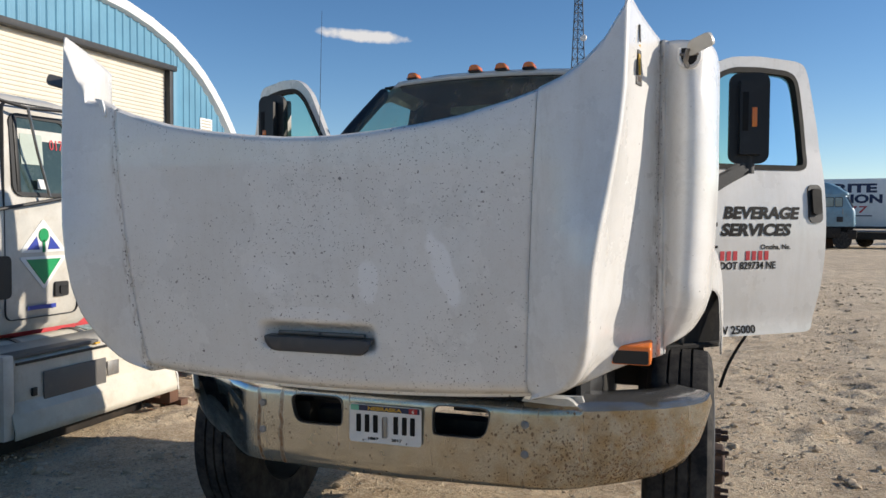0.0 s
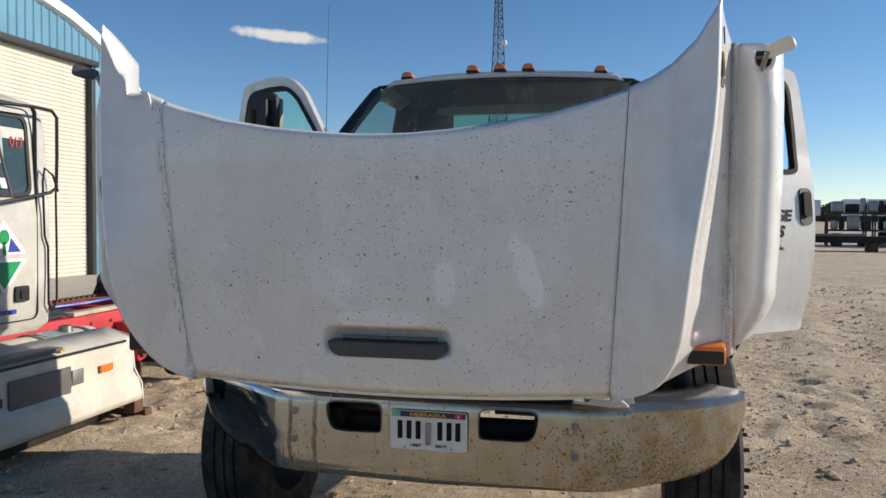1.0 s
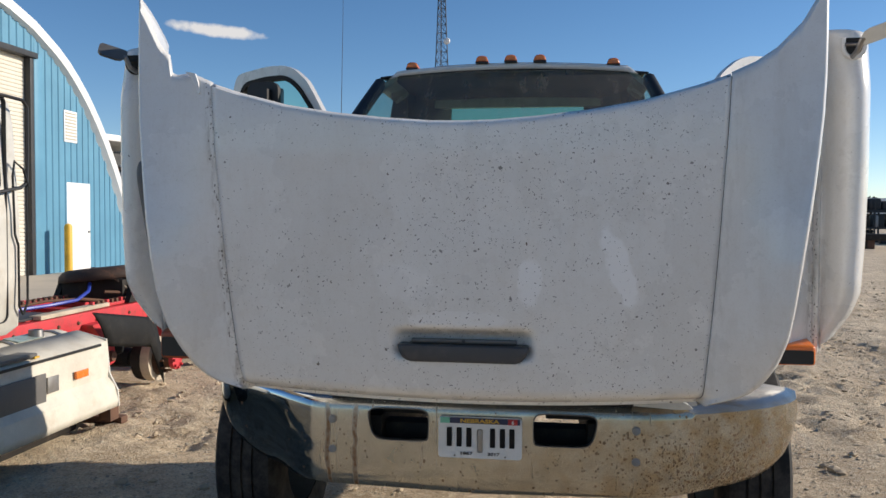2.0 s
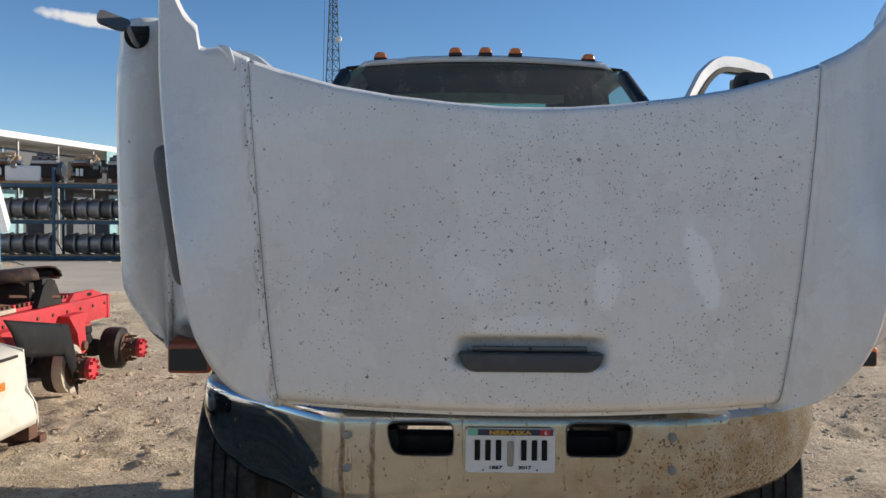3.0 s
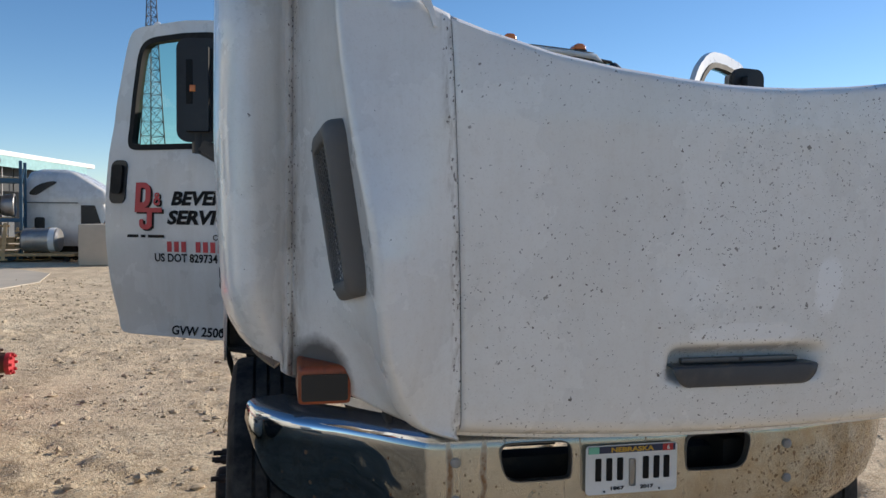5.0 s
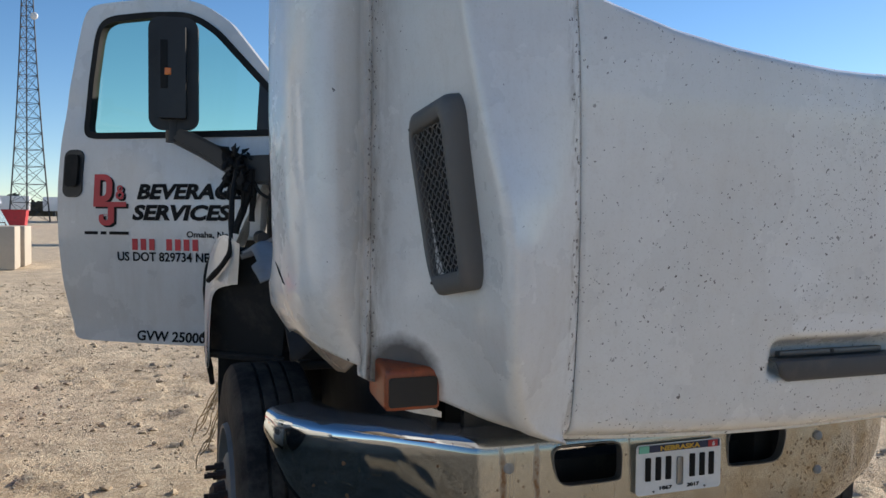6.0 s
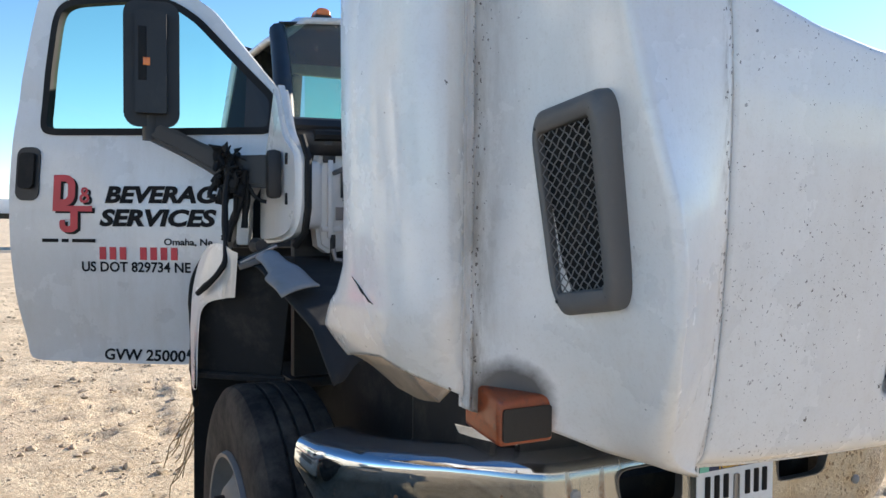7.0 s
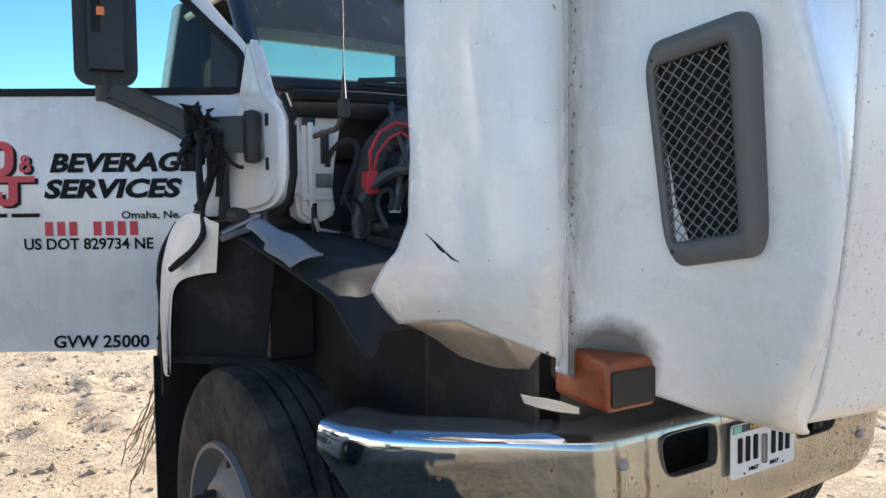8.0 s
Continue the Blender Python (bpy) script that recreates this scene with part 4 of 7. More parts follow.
# roof shell: crowned, rounded to the sides
rows = []
for i in range(15):
    t = i / 14
    y = 1.845 + 0.84 * t
    row = []
    for j in range(25):
        s = -1 + 2 * j / 24
        x = 0.83 * s
        z = 2.565 - 0.03 * abs(s) ** 2 - 0.10 * smoothstep(0.82, 1.0, abs(s)) - 0.05 * smoothstep(0.8, 1, t) ** 2 - 0.03 * (1 - smoothstep(0, 0.2, t))
        row.append((x, y + 0.085 * s * s * (1 - smoothstep(0, 0.5, t)), z))
    rows.append(row)
grid(cab, rows)
roof = part("roof", cab, "white", truck, "white cab roof with faded tan clear coat", 50)
thick(roof, 0.03)
bm = bmesh.new()
grid(bm, [[(x, 1.90 + 0.74 * t, 2.50 - 0.03 * (x / 0.83) ** 2 - 0.05 * smoothstep(0.8, 1, t)) for x in np.linspace(-0.78, 0.78, 13)] for t in np.linspace(0, 1, 7)])
part("headliner", bm, "lining", roof)
# tan faded strip along the roof's front edge
bm = bmesh.new()
grid(bm, [[(x, 1.846 + 0.085 * (x / 0.83) ** 2 + d, 2.5405 - 0.03 * (x / 0.83) ** 2 + 0.03 * smoothstep(0, 0.168, d)) for x in np.linspace(-0.45, 0.68, 24)] for d in (0.0, 0.02, 0.05, 0.09)])
part("peeled_strip", bm, "tan", roof)
for x, y in ((-0.600, 1.915), (-0.17, 1.842), (0.0, 1.835), (0.17, 1.842), (0.597, 1.915)):
    z = 2.543 - 0.03 * (x / 0.83) ** 2
    bm = bmesh.new()
    prof = rounded(-0.035, 0.0, 0.035, 0.036, (0.026, 0.026, 0.004, 0.004), 5)
    prism(bm, prof, "y", -0.03, 0.05)
    bmesh.ops.bevel(bm, geom=list(bm.edges), offset=0.006, segments=1, affect="EDGES")
    lamp = part("roof_lamp", moved(bm, Matrix.Translation((x, y + 0.02, z + 0.005))), "amber", truck, "amber cab marker lamp")
    part("lamp_base", boxed((x, y + 0.03, z + 0.002), (0.076, 0.09, 0.010), 0.004), "black", lamp)

# lower body: cowl, rockers, back wall, floor
for s in (-1, 1):
    # cowl side with a rounded lower front corner
    outline = smoothed([(1.085, 1.64), (1.10, 1.57), (1.135, 1.527), (1.19, 1.507), (1.28, 1.496), (1.42, 1.49), (1.50, 1.50), (1.51, 1.60), (1.50, 1.72), (1.46, 1.82), (1.41, 1.87), (1.36, 1.965), (1.315, 2.06), (1.295, 2.085), (1.275, 2.07), (1.225, 1.99), (1.175, 1.90), (1.105, 1.835), (1.085, 1.78)], 4)
    side_bm = prismed(outline, "x", s * 0.945, s * 1.0)
    rim = [e for e in side_bm.edges if abs(e.verts[0].co.x - e.verts[1].co.x) < 1e-4]
    bmesh.ops.bevel(side_bm, geom=rim, offset=0.016, segments=3, affect="EDGES")
    for v in side_bm.verts:
        v.co.x -= s * 0.03 * (max(0.0, 1.23 - v.co.y) / 0.15) ** 2
    cowl_panel = part("cowl_side", side_bm, "white", truck, "white cowl side panel", 40)
    for z in (1.80, 1.655):
        part("cowl_slot", boxed((s * 0.990, 1.155, z), (0.012, 0.016, 0.042), 0.003), "soft", cowl_panel)
    part("cowl_seal", tubed([(s * 0.945, 1.12, 1.88), (s * 0.935, 1.075, 1.80), (s * 0.935, 1.075, 1.62), (s * 0.94, 1.10, 1.53), (s * 0.955, 1.16, 1.485)], 0.014, 8), "rubber", truck, "black rubber cowl seal")
    jamb = bar(bmesh.new(), (s * 1.055, 1.535, 1.48), (s * 1.04, 1.53, 1.84), 0.15, 0.05)
    part("hinge_jamb", jamb, "white", truck, "white door jamb behind the hinges")
    part("rocker", boxed((s * 0.92, 2.15, 0.87), (0.12, 0.9, 0.16), 0.02), "soft", truck)
    bm = boxed((s * 0.93, 2.60, 1.42), (0.13, 0.14, 1.2), 0.03)
    bar(bm, (s * 0.90, 2.62, 1.9), (s * 0.80, 2.62, 2.50), 0.12, 0.09)
    pillar = part("rear_pillar", bm, "white", truck)
    bm = bar(bmesh.new(), (s * 0.62, 2.645, 1.93), (s * 0.60, 2.615, 2.49), 0.34, 0.03)
    bar(bm, (s * 0.865, 2.53, 1.0), (s * 0.865, 2.53, 1.9), 0.03, 0.16)
    bar(bm, (s * 0.855, 2.55, 1.9), (s * 0.755, 2.55, 2.48), 0.03, 0.16)
    part("pillar_trim", bm, "lining", pillar)
bm = boxed((0, 2.66, 1.37), (1.86, 0.05, 1.16), 0.01)
box(bm, (0, 2.65, 2.44), (1.5, 0.05, 0.1), 0.01)
back = part("cab_back", bm, "white", truck, "white cab back wall")
part("back_lining", boxed((0, 2.625, 1.42), (1.68, 0.012, 1.02), 0.004), "lining", back)
bm = bmesh.new()
box(bm, (0, 2.03, 0.92), (1.78, 1.16, 0.04), 0.01)
box(bm, (0, 1.46, 1.45), (1.76, 0.05, 1.0), 0.01)
part("firewall", bm, "dark", truck, "dark firewall and floor")
# windshield surround
bm = bmesh.new()
for s in (-1, 1):
    tube(bm, [(s * (0.945 - 0.14 * q), 1.345 + 0.60 * q - 0.02 * math.sin(math.pi * q), 1.945 + 0.50 * q) for q in np.linspace(0, 1, 9)], 0.04, 10)
tube(bm, [(x, 1.33 - 0.10 * (1 - (x / 0.95) ** 2), 1.94) for x in np.linspace(-0.95, 0.95, 20)], 0.035, 8)
tube(bm, [(x, 1.860 + 0.085 * (x / 0.8) ** 2, 2.508 - 0.028 * (x / 0.8) ** 2) for x in np.linspace(-0.8, 0.8, 20)], 0.010, 8)
part("windshield_frame", bm, "black", truck, "black windshield surround")


def shield(y_out):
    rows = []
    for i in range(13):
        t = i / 12
        hw = 0.945 + (0.81 - 0.945) * t
        rows.append([(hw * s, (1.25 + 0.09 * s * s) * (1 - t) + (1.862 + 0.085 * s * s) * t - 0.02 * math.sin(math.pi * t) + y_out, 1.95 + 0.56 * t - 0.028 * s * s * t) for s in np.linspace(-1, 1, 19)])
    bm = bmesh.new()
    grid(bm, rows)
    return bm


ws = part("windshield", shield(0.0), "wind", truck, "dusty tinted windshield", 180)
ws.visible_shadow = False
bm = bmesh.new()
grid(bm, [[(x, 2.645, z) for x in (-0.46, 0.46)] for z in (1.94, 2.40)])
rw = part("rear_window", bm, "glass", truck)
rw.visible_shadow = False
# cowl and wiper
bm = bmesh.new()
rows = [[(x, 1.34 - 0.12 * (1 - (x / 0.95) ** 2) - d, 1.925 - h) for x in np.linspace(-0.92, 0.92, 16)] for d, h in ((-0.06, 0.0), (0.03, 0.005), (0.06, 0.03), (0.065, 0.10))]
grid(bm, rows)
cowl = part("cowl", bm, "black", truck, "black cowl panel")
thick(cowl, 0.01)
part("wiper", tubed([(-0.62, 1.20, 1.965), (-0.4, 1.19, 1.985), (-0.15, 1.20, 1.99), (0.05, 1.21, 1.985)], [0.008, 0.011, 0.011, 0.006], 6), "black", cowl)
part("wiper", tubed([(-0.60, 1.195, 1.955), (-0.2, 1.17, 1.955), (0.0, 1.17, 1.95)], 0.009, 6), "black", cowl)
# cabin: dash, wheel, two seats
part("dashboard", boxed((0, 1.55, 1.80), (1.74, 0.36, 0.24), 0.06), "black", truck)
bm = bmesh.new()
tube(bm, [(0.45 + 0.2 * math.cos(a), 1.78 + 0.07 * math.sin(a), 1.88 + 0.19 * math.sin(a)) for a in np.linspace(0, 2 * math.pi, 25)], 0.016, 6, False)
tube(bm, [(0.26, 1.78, 1.88), (0.64, 1.78, 1.88)], 0.014, 6)
part("steering_wheel", bm, "black", truck)
for x in (-0.45, 0.45):
    bm = boxed((x, 2.30, 1.35), (0.52, 0.5, 0.18), 0.06)
    box(bm, (x, 2.52, 1.68), (0.50, 0.13, 0.62), 0.05)
    seat = part("seat", bm, "cloth", truck, "grey cloth cab seat")
    part("headrest", boxed((x, 2.53, 2.06), (0.26, 0.09, 0.16), 0.04), "cloth", seat)


# ---------- doors, swung open ----------
DOOR_OUT = [(0.265, 1.02), (0.28, 1.003), (0.5, 1.0), (0.93, 1.002), (0.975, 1.012), (0.992, 1.05), (1.03, 1.25), (1.047, 1.45), (1.056, 1.7), (1.055, 1.9), (1.035, 2.15), (1.0, 2.36), (0.975, 2.47), (0.945, 2.52), (0.89, 2.536), (0.62, 2.545), (0.44, 2.53), (0.34, 2.495), (0.22, 2.415), (-0.085, 2.06), (-0.06, 1.95), (-0.02, 1.80), (0.05, 1.66), (0.13, 1.5), (0.245, 1.24)]
DOOR_WIN = [(-0.042, 1.925), (0.5, 1.925), (0.885, 1.928), (0.918, 1.94), (0.926, 1.98), (0.918, 2.18), (0.897, 2.38), (0.875, 2.44), (0.82, 2.466), (0.62, 2.472), (0.45, 2.462), (0.37, 2.435), (0.28, 2.375), (0.09, 2.185), (-0.045, 2.055)]


def shrink(outline, d):
    """The outline drawn in by d."""
    n, out = len(outline), []
    area = sum(outline[i][0] * outline[(i + 1) % n][1] - outline[(i + 1) % n][0] * outline[i][1] for i in range(n))
    sg = 1 if area > 0 else -1
    for i in range(n):
        p, a, b = Vector(outline[i]), Vector(outline[i - 1]), Vector(outline[(i + 1) % n])
        e = ((p - a).normalized() + (b - p).normalized()).normalized()
        out.append((p.x - sg * e.y * d, p.y + sg * e.x * d))
    return out


def stepped(outline, d):
    """The outline with points no further apart than d."""
    out = []
    for a, b in zip(outline, outline[1:] + outline[:1]):
        n = max(1, int(math.dist(a, b) / d))
        out += [(a[0] + (b[0] - a[0]) * i / n, a[1] + (b[1] - a[1]) * i / n) for i in range(n)]
    return out


def inside(p, outline):
    odd = False
    for a, b in zip(outline, outline[1:] + outline[:1]):
        if (a[1] > p[1]) != (b[1] > p[1]) and p[0] < a[0] + (b[0] - a[0]) * (p[1] - a[1]) / (b[1] - a[1]):
            odd = not odd
    return odd


def door(side):
    """A cab door about its front hinge. In its own frame u runs from hinge to latch, outer face towards -y."""
    m = pose(side * 1.0, 1.45, 0, 0, 0, 39.0 if side > 0 else 180 - 35.0)

    def out(u, z):
        # bulge of the skin, outwards
        return 0.055 * math.sin(math.pi * min(max((z - 0.95) / 1.1, 0), 1)) - 0.03 * smoothstep(1.95, 2.5, z) + 0.022 * max(0.0, 1.078 - z) / 0.078

    def place(bm, h=0.0):
        for v in bm.verts:
            u, d, z = v.co
            y = d - out(u, z) - h
            v.co = m @ Vector((u, y if side > 0 else -y, z))
        bmesh.ops.recalc_face_normals(bm, faces=bm.faces)
        return bm

    bm = bmesh.new()
    win = soft_corners(DOOR_WIN)
    # skin: filled between outline and window, by strips of small faces
    hull = soft_corners(DOOR_OUT if side < 0 else [(0.06, 1.03), (0.09, 1.005)] + DOOR_OUT[2:-5] + [(-0.04, 1.95), (0.02, 1.5)])
    loops = [stepped(hull, 0.04), stepped(win, 0.04)]
    pts, es = [], []
    for lp in loops:
        b = len(pts)
        pts += [Vector(p) for p in lp]
        es += [(b + i, b + (i + 1) % len(lp)) for i in range(len(lp))]
    for iu in range(30):
        for iz in range(40):
            q = (-0.06 + 0.04 * iu + 0.013 * (iz % 2), 1.02 + 0.0385 * iz)
            if inside(q, shrink(hull, 0.025)) and not inside(q, shrink(win, -0.025)):
                pts.append(Vector(q))
    vs, _, fs = geometry.delaunay_2d_cdt(pts, es, [], 0, 1e-5)[:3]
    vv = [bm.verts.new((v.x, 0.0, v.y)) for v in vs]
    for f in fs:
        c = sum((vs[i] for i in f), Vector((0, 0))) / len(f)
        if inside(c, loops[0]) and not inside(c, loops[1]):
            bm.faces.new([vv[i] for i in f])
    bmesh.ops.delete(bm, geom=[v for v in bm.verts if not v.link_faces], context="VERTS")
    # inner skin and rim, with corners of their own so that the edges stay crisp
    skin = list(bm.faces)
    rimmed = [[v.co.copy() for v in e.verts] for e in bm.edges if e.is_boundary]
    inner = bmesh.ops.duplicate(bm, geom=list(bm.verts) + list(bm.edges) + skin)["geom"]
    depth = lambda z: 0.03 + 0.06 * (1 - smoothstep(1.78, 1.90, z))
    for v in inner:
        if isinstance(v, bmesh.types.BMVert):
            v.co.y += depth(v.co.z)
    for p, q in rimmed:
        bm.faces.new([bm.verts.new(v) for v in (p, q, q + Vector((0, depth(q.z), 0)), p + Vector((0, depth(p.z), 0)))])
    ob = part("door", place(bm), "white", truck, "white door swung wide open", 60)
    seal = part("window_seal", place(ringed(shrink(win, -0.012), shrink(win, 0.016), "y", -0.006, 0.036)), "rubber", ob, "black window seal", 30)
    bm = bmesh.new()
    g = shrink(win, 0.012)
    bm.faces.new([bm.verts.new((u, 0.02, z)) for u, z in g])
    bmesh.ops.triangulate(bm, faces=bm.faces)
    pane = part("window_pane", place(bm), "glass", ob)
    pane.visible_shadow = False
    HZ = 0.0 if side < 0 else 0.03
    # black quarter panel at the front of the window
    part("mirror_sail", place(prismed([(-0.04, 1.93), (0.07, 1.93), (0.07, 2.165), (-0.04, 2.06)], "y", -0.002, 0.03)), "black", ob)
    handle = part("door_handle", place(prismed(rounded(0.923, 1.652 - HZ, 1.024, 1.868 - HZ, 0.035), "y", -0.008, 0.004)), "black", ob, "black door handle", 30)
    part("handle_grip", place(prismed(rounded(0.940, 1.70 - HZ, 1.006, 1.845 - HZ, 0.02), "y", -0.022, -0.006)), "rubber", handle)
    bm = bmesh.new()
    box(bm, (0.66, 0.10, 1.45), (0.70, 0.03, 0.82), 0.02)
    part("inner_trim", place(bm), "cloth", ob)

    # lettering: x runs to the viewer's right; on the left door that is towards the hinge
    def write(name, bm, material, u0, z0, height):
        for v in bm.verts:
            v.co.x = (u0 + v.co.x) if side > 0 else (u0 - v.co.x)
            v.co.z = z0 + v.co.z
        for v in bm.verts:
            u, d, z = v.co
            y = d * 0.3 - out(u, z) - 0.0025
            v.co = m @ Vector((u, y if side > 0 else -y, z))
        bmesh.ops.recalc_face_normals(bm, faces=bm.faces)
        part(name, bm, material, ob)
    left = side < 0
    U = (lambda a: a) if left else (lambda a: 0.965 - a)
    write("lettering", fitted(lettering("BEVERAGE", 0.1, 0.0046, 0.2), 0.532, 0.07), "ink", U(0.637), 1.641, 0.08)
    write("lettering", fitted(lettering("SERVICES", 0.1, 0.0046, 0.2), 0.49, 0.07), "ink", U(0.658), 1.549, 0.08)
    write("lettering", fitted(lettering("Omaha, Ne.", 0.04, 0.0008), 0.21, 0.032), "ink", U(0.385), 1.472, 0.03)
    write("lettering", fitted(lettering("US DOT 829734 NE", 0.05, 0.0012), 0.46, 0.042), "ink", U(0.735), 1.368, 0.04)
    write("lettering", fitted(lettering("GVW 25000", 0.06, 0.0015), 0.345, 0.046), "ink", 0.655 if left else 0.236, 1.012, 0.04)
    for a, w in ((0.0, 0.07), (0.085, 0.03), (0.13, 0.10)):
        write("bar", boxed((a + w / 2, 0, 0.014), (w, 0.002, 0.014)), "ink", U(0.905), 1.478, 0.03)
    for k in range(8):
        if k != 3:
            write("bar", boxed((0.016 + 0.043 * k, 0, 0.026), (0.028, 0.002, 0.05), 0.0), "red_ink", U(0.66), 1.417, 0.05)
    # monogram: plain red shapes over black shadows
    for mat, du, dz, pr in (("ink", 0.012, -0.008, 0.0), ("red_ink", 0.0, 0.0, 0.003)):
        mono = bmesh.new()
        ring(mono, rounded(0.03 + du, 0.085 + dz, 0.125 + du, 0.21 + dz, (0.045, 0.004, 0.004, 0.045)), rounded(0.062 + du, 0.112 + dz, 0.094 + du, 0.184 + dz, (0.018, 0.003, 0.003, 0.018)), "y", -0.001 - pr, 0.001 - pr)
        box(mono, (0.115 + du, -pr, 0.075 + dz), (0.17, 0.002, 0.022))
        box(mono, (0.123 + du, -pr, 0.03 + dz), (0.032, 0.002, 0.075))
        ring(mono, rounded(0.06 + du, -0.02 + dz, 0.139 + du, 0.03 + dz, (0.003, 0.012, 0.03, 0.03)), rounded(0.085 + du, 0.004 + dz, 0.108 + du, 0.029 + dz, (0.003, 0.003, 0.01, 0.01)), "y", -0.001 - pr, 0.001 - pr)
        ring(mono, rounded(0.150 + du, 0.132 + dz, 0.180 + du, 0.160 + dz, 0.012), rounded(0.159 + du, 0.140 + dz, 0.171 + du, 0.152 + dz, 0.005), "y", -0.001 - pr, 0.001 - pr)
        ring(mono, rounded(0.145 + du, 0.098 + dz, 0.186 + du, 0.134 + dz, 0.015), rounded(0.156 + du, 0.108 + dz, 0.175 + du, 0.124 + dz, 0.007), "y", -0.001 - pr, 0.001 - pr)
        write("monogram", mono, mat, U(0.89), 1.545, 0.2)
    # west coast mirror on a black arm
    bm = bmesh.new()
    prism(bm, rounded(-0.1, -0.235, 0.1, 0.235, 0.05), "y", -0.065, 0.055)
    bmesh.ops.bevel(bm, geom=[e for e in bm.edges if abs(e.verts[0].co.y - e.verts[1].co.y) < 1e-4], offset=0.045, segments=4, affect="EDGES")
    mm = Matrix.Translation((side * 1.40, 1.55, 2.165)) @ pose(0, 0, 0, 0, 0, side * 10)
    mirror = part("mirror", moved(bm, mm), "black", truck, "tall black wing mirror on an arm", 40)
    part("mirror_glass", moved(boxed((0, 0.056, 0), (0.17, 0.004, 0.42), 0.02), mm), "steel", mirror)
    part("reflector", moved(boxed((side * 0.015, -0.066, 0.0), (0.026, 0.006, 0.1 if side > 0 else 0.03), 0.003), mm), "amber", mirror, "amber reflector strip")
    part("reflector_slot", moved(boxed((-0.03, -0.065, 0.03), (0.03, 0.006, 0.2), 0.003), mm), "rubber", mirror)
    part("mirror_post", tubed([(side * 1.40, 1.56, 1.88), (side * 1.40, 1.56, 2.0)], 0.035, 10), "black", mirror)
    bm = prismed([(side * x, z) for x, z in ((1.43, 1.90), (1.375, 1.935), (1.32, 1.912), (1.247, 1.867), (1.18, 1.833), (1.131, 1.815), (1.03, 1.817), (1.03, 1.695), (1.11, 1.700), (1.18, 1.727), (1.225, 1.764), (1.307, 1.82), (1.40, 1.875))], "y", -0.03, 0.03)
    bmesh.ops.bevel(bm, geom=[e for e in bm.edges if abs(e.verts[0].co.y - e.verts[1].co.y) < 1e-4], offset=0.012, segments=2, affect="EDGES")
    for v in bm.verts:
        v.co.y += 1.22 + 0.87 * (abs(v.co.x) - 1.02)
    part("mirror_arm", bm, "black", mirror, "", 30)
    part("arm_pad", boxed((side * 1.027, 1.195, 1.745), (0.056, 0.05, 0.178), 0.022), "black", mirror)
    return ob


door(-1)
door(1)
# wires and torn trim that hang from one mirror arm
random.seed(11)
knot = bmesh.new()
for k in range(26):
    # ragged strips of torn trim, folded over each other
    at = Vector((-1.165 + random.uniform(-0.06, 0.05), 1.30 + random.uniform(-0.05, 0.04), 1.79 + random.uniform(-0.07, 0.07)))
    dirn = Vector((random.uniform(-0.5, 0.5), random.uniform(-0.3, 0.3), -1)).normalized()
    wide = Vector((random.uniform(-1, 1), random.uniform(-1, 1), 0.2)).normalized()
    n, w, length = 8, random.uniform(0.014, 0.034), random.uniform(0.05, 0.11)
    rows = []
    for i in range(n + 1):
        q = i / n
        p = at + dirn * length * q + 0.025 * noise.noise_vector(Vector((k * 3.7, q * 3.0, 1.0)))
        ww = w * (1 - 0.6 * q) * (1 + 0.6 * noise.noise((k, q * 7, 3)))
        turn = Matrix.Rotation(2.5 * noise.noise((k * 2.1, q * 2, 7)), 3, dirn)
        rows.append([p - turn @ wide * ww, p + turn @ (wide.cross(dirn)) * 0.005, p + turn @ wide * ww])
    grid(knot, rows)
knot_ob = part("torn_trim", knot, "rubber", truck, "ragged clump of torn black trim", 30)
thick(knot_ob, 0.005)
def strand(points, width):
    """A limp tapered strip through the points."""
    fine = []
    for a, b in zip(points, points[1:]):
        fine += [Vector(a).lerp(Vector(b), q / 4) for q in range(4)]
    fine = [fine[0]] + [(a + b + c) / 3 for a, b, c in zip(fine, fine[1:], fine[2:])] + [Vector(points[-1])]
    return tubed(fine, [width * (1 + 0.35 * noise.noise(p * 22)) for p in fine], 7)


for pts, w in (([(-1.115, 1.27, 1.76), (-1.12, 1.28, 1.67), (-1.145, 1.29, 1.59), (-1.172, 1.29, 1.525), (-1.178, 1.29, 1.50)], 0.017),
               ([(-1.105, 1.27, 1.74), (-1.103, 1.28, 1.65), (-1.108, 1.29, 1.60), (-1.110, 1.29, 1.548)], 0.012),
               ([(-1.10, 1.26, 1.70), (-1.085, 1.25, 1.665), (-1.06, 1.24, 1.648), (-1.043, 1.235, 1.645)], 0.007),
               ([(-1.15, 1.28, 1.74), (-1.145, 1.27, 1.66), (-1.150, 1.28, 1.58), (-1.16, 1.29, 1.54), (-1.19, 1.29, 1.512)], 0.009),
               ([(-1.19, 1.31, 1.74), (-1.225, 1.32, 1.69), (-1.235, 1.31, 1.665), (-1.21, 1.30, 1.65)], 0.010)):
    part("hanging_strip", strand(pts, w), "rubber", truck)
part("hanging_cable", strand([(-1.17, 1.27, 1.76), (-1.19, 1.25, 1.67), (-1.20, 1.20, 1.52), (-1.205, 1.16, 1.43), (-1.235, 1.19, 1.375), (-1.281, 1.28, 1.312)], 0.011), "rubber", truck, "black cable hanging from the mirror arm")
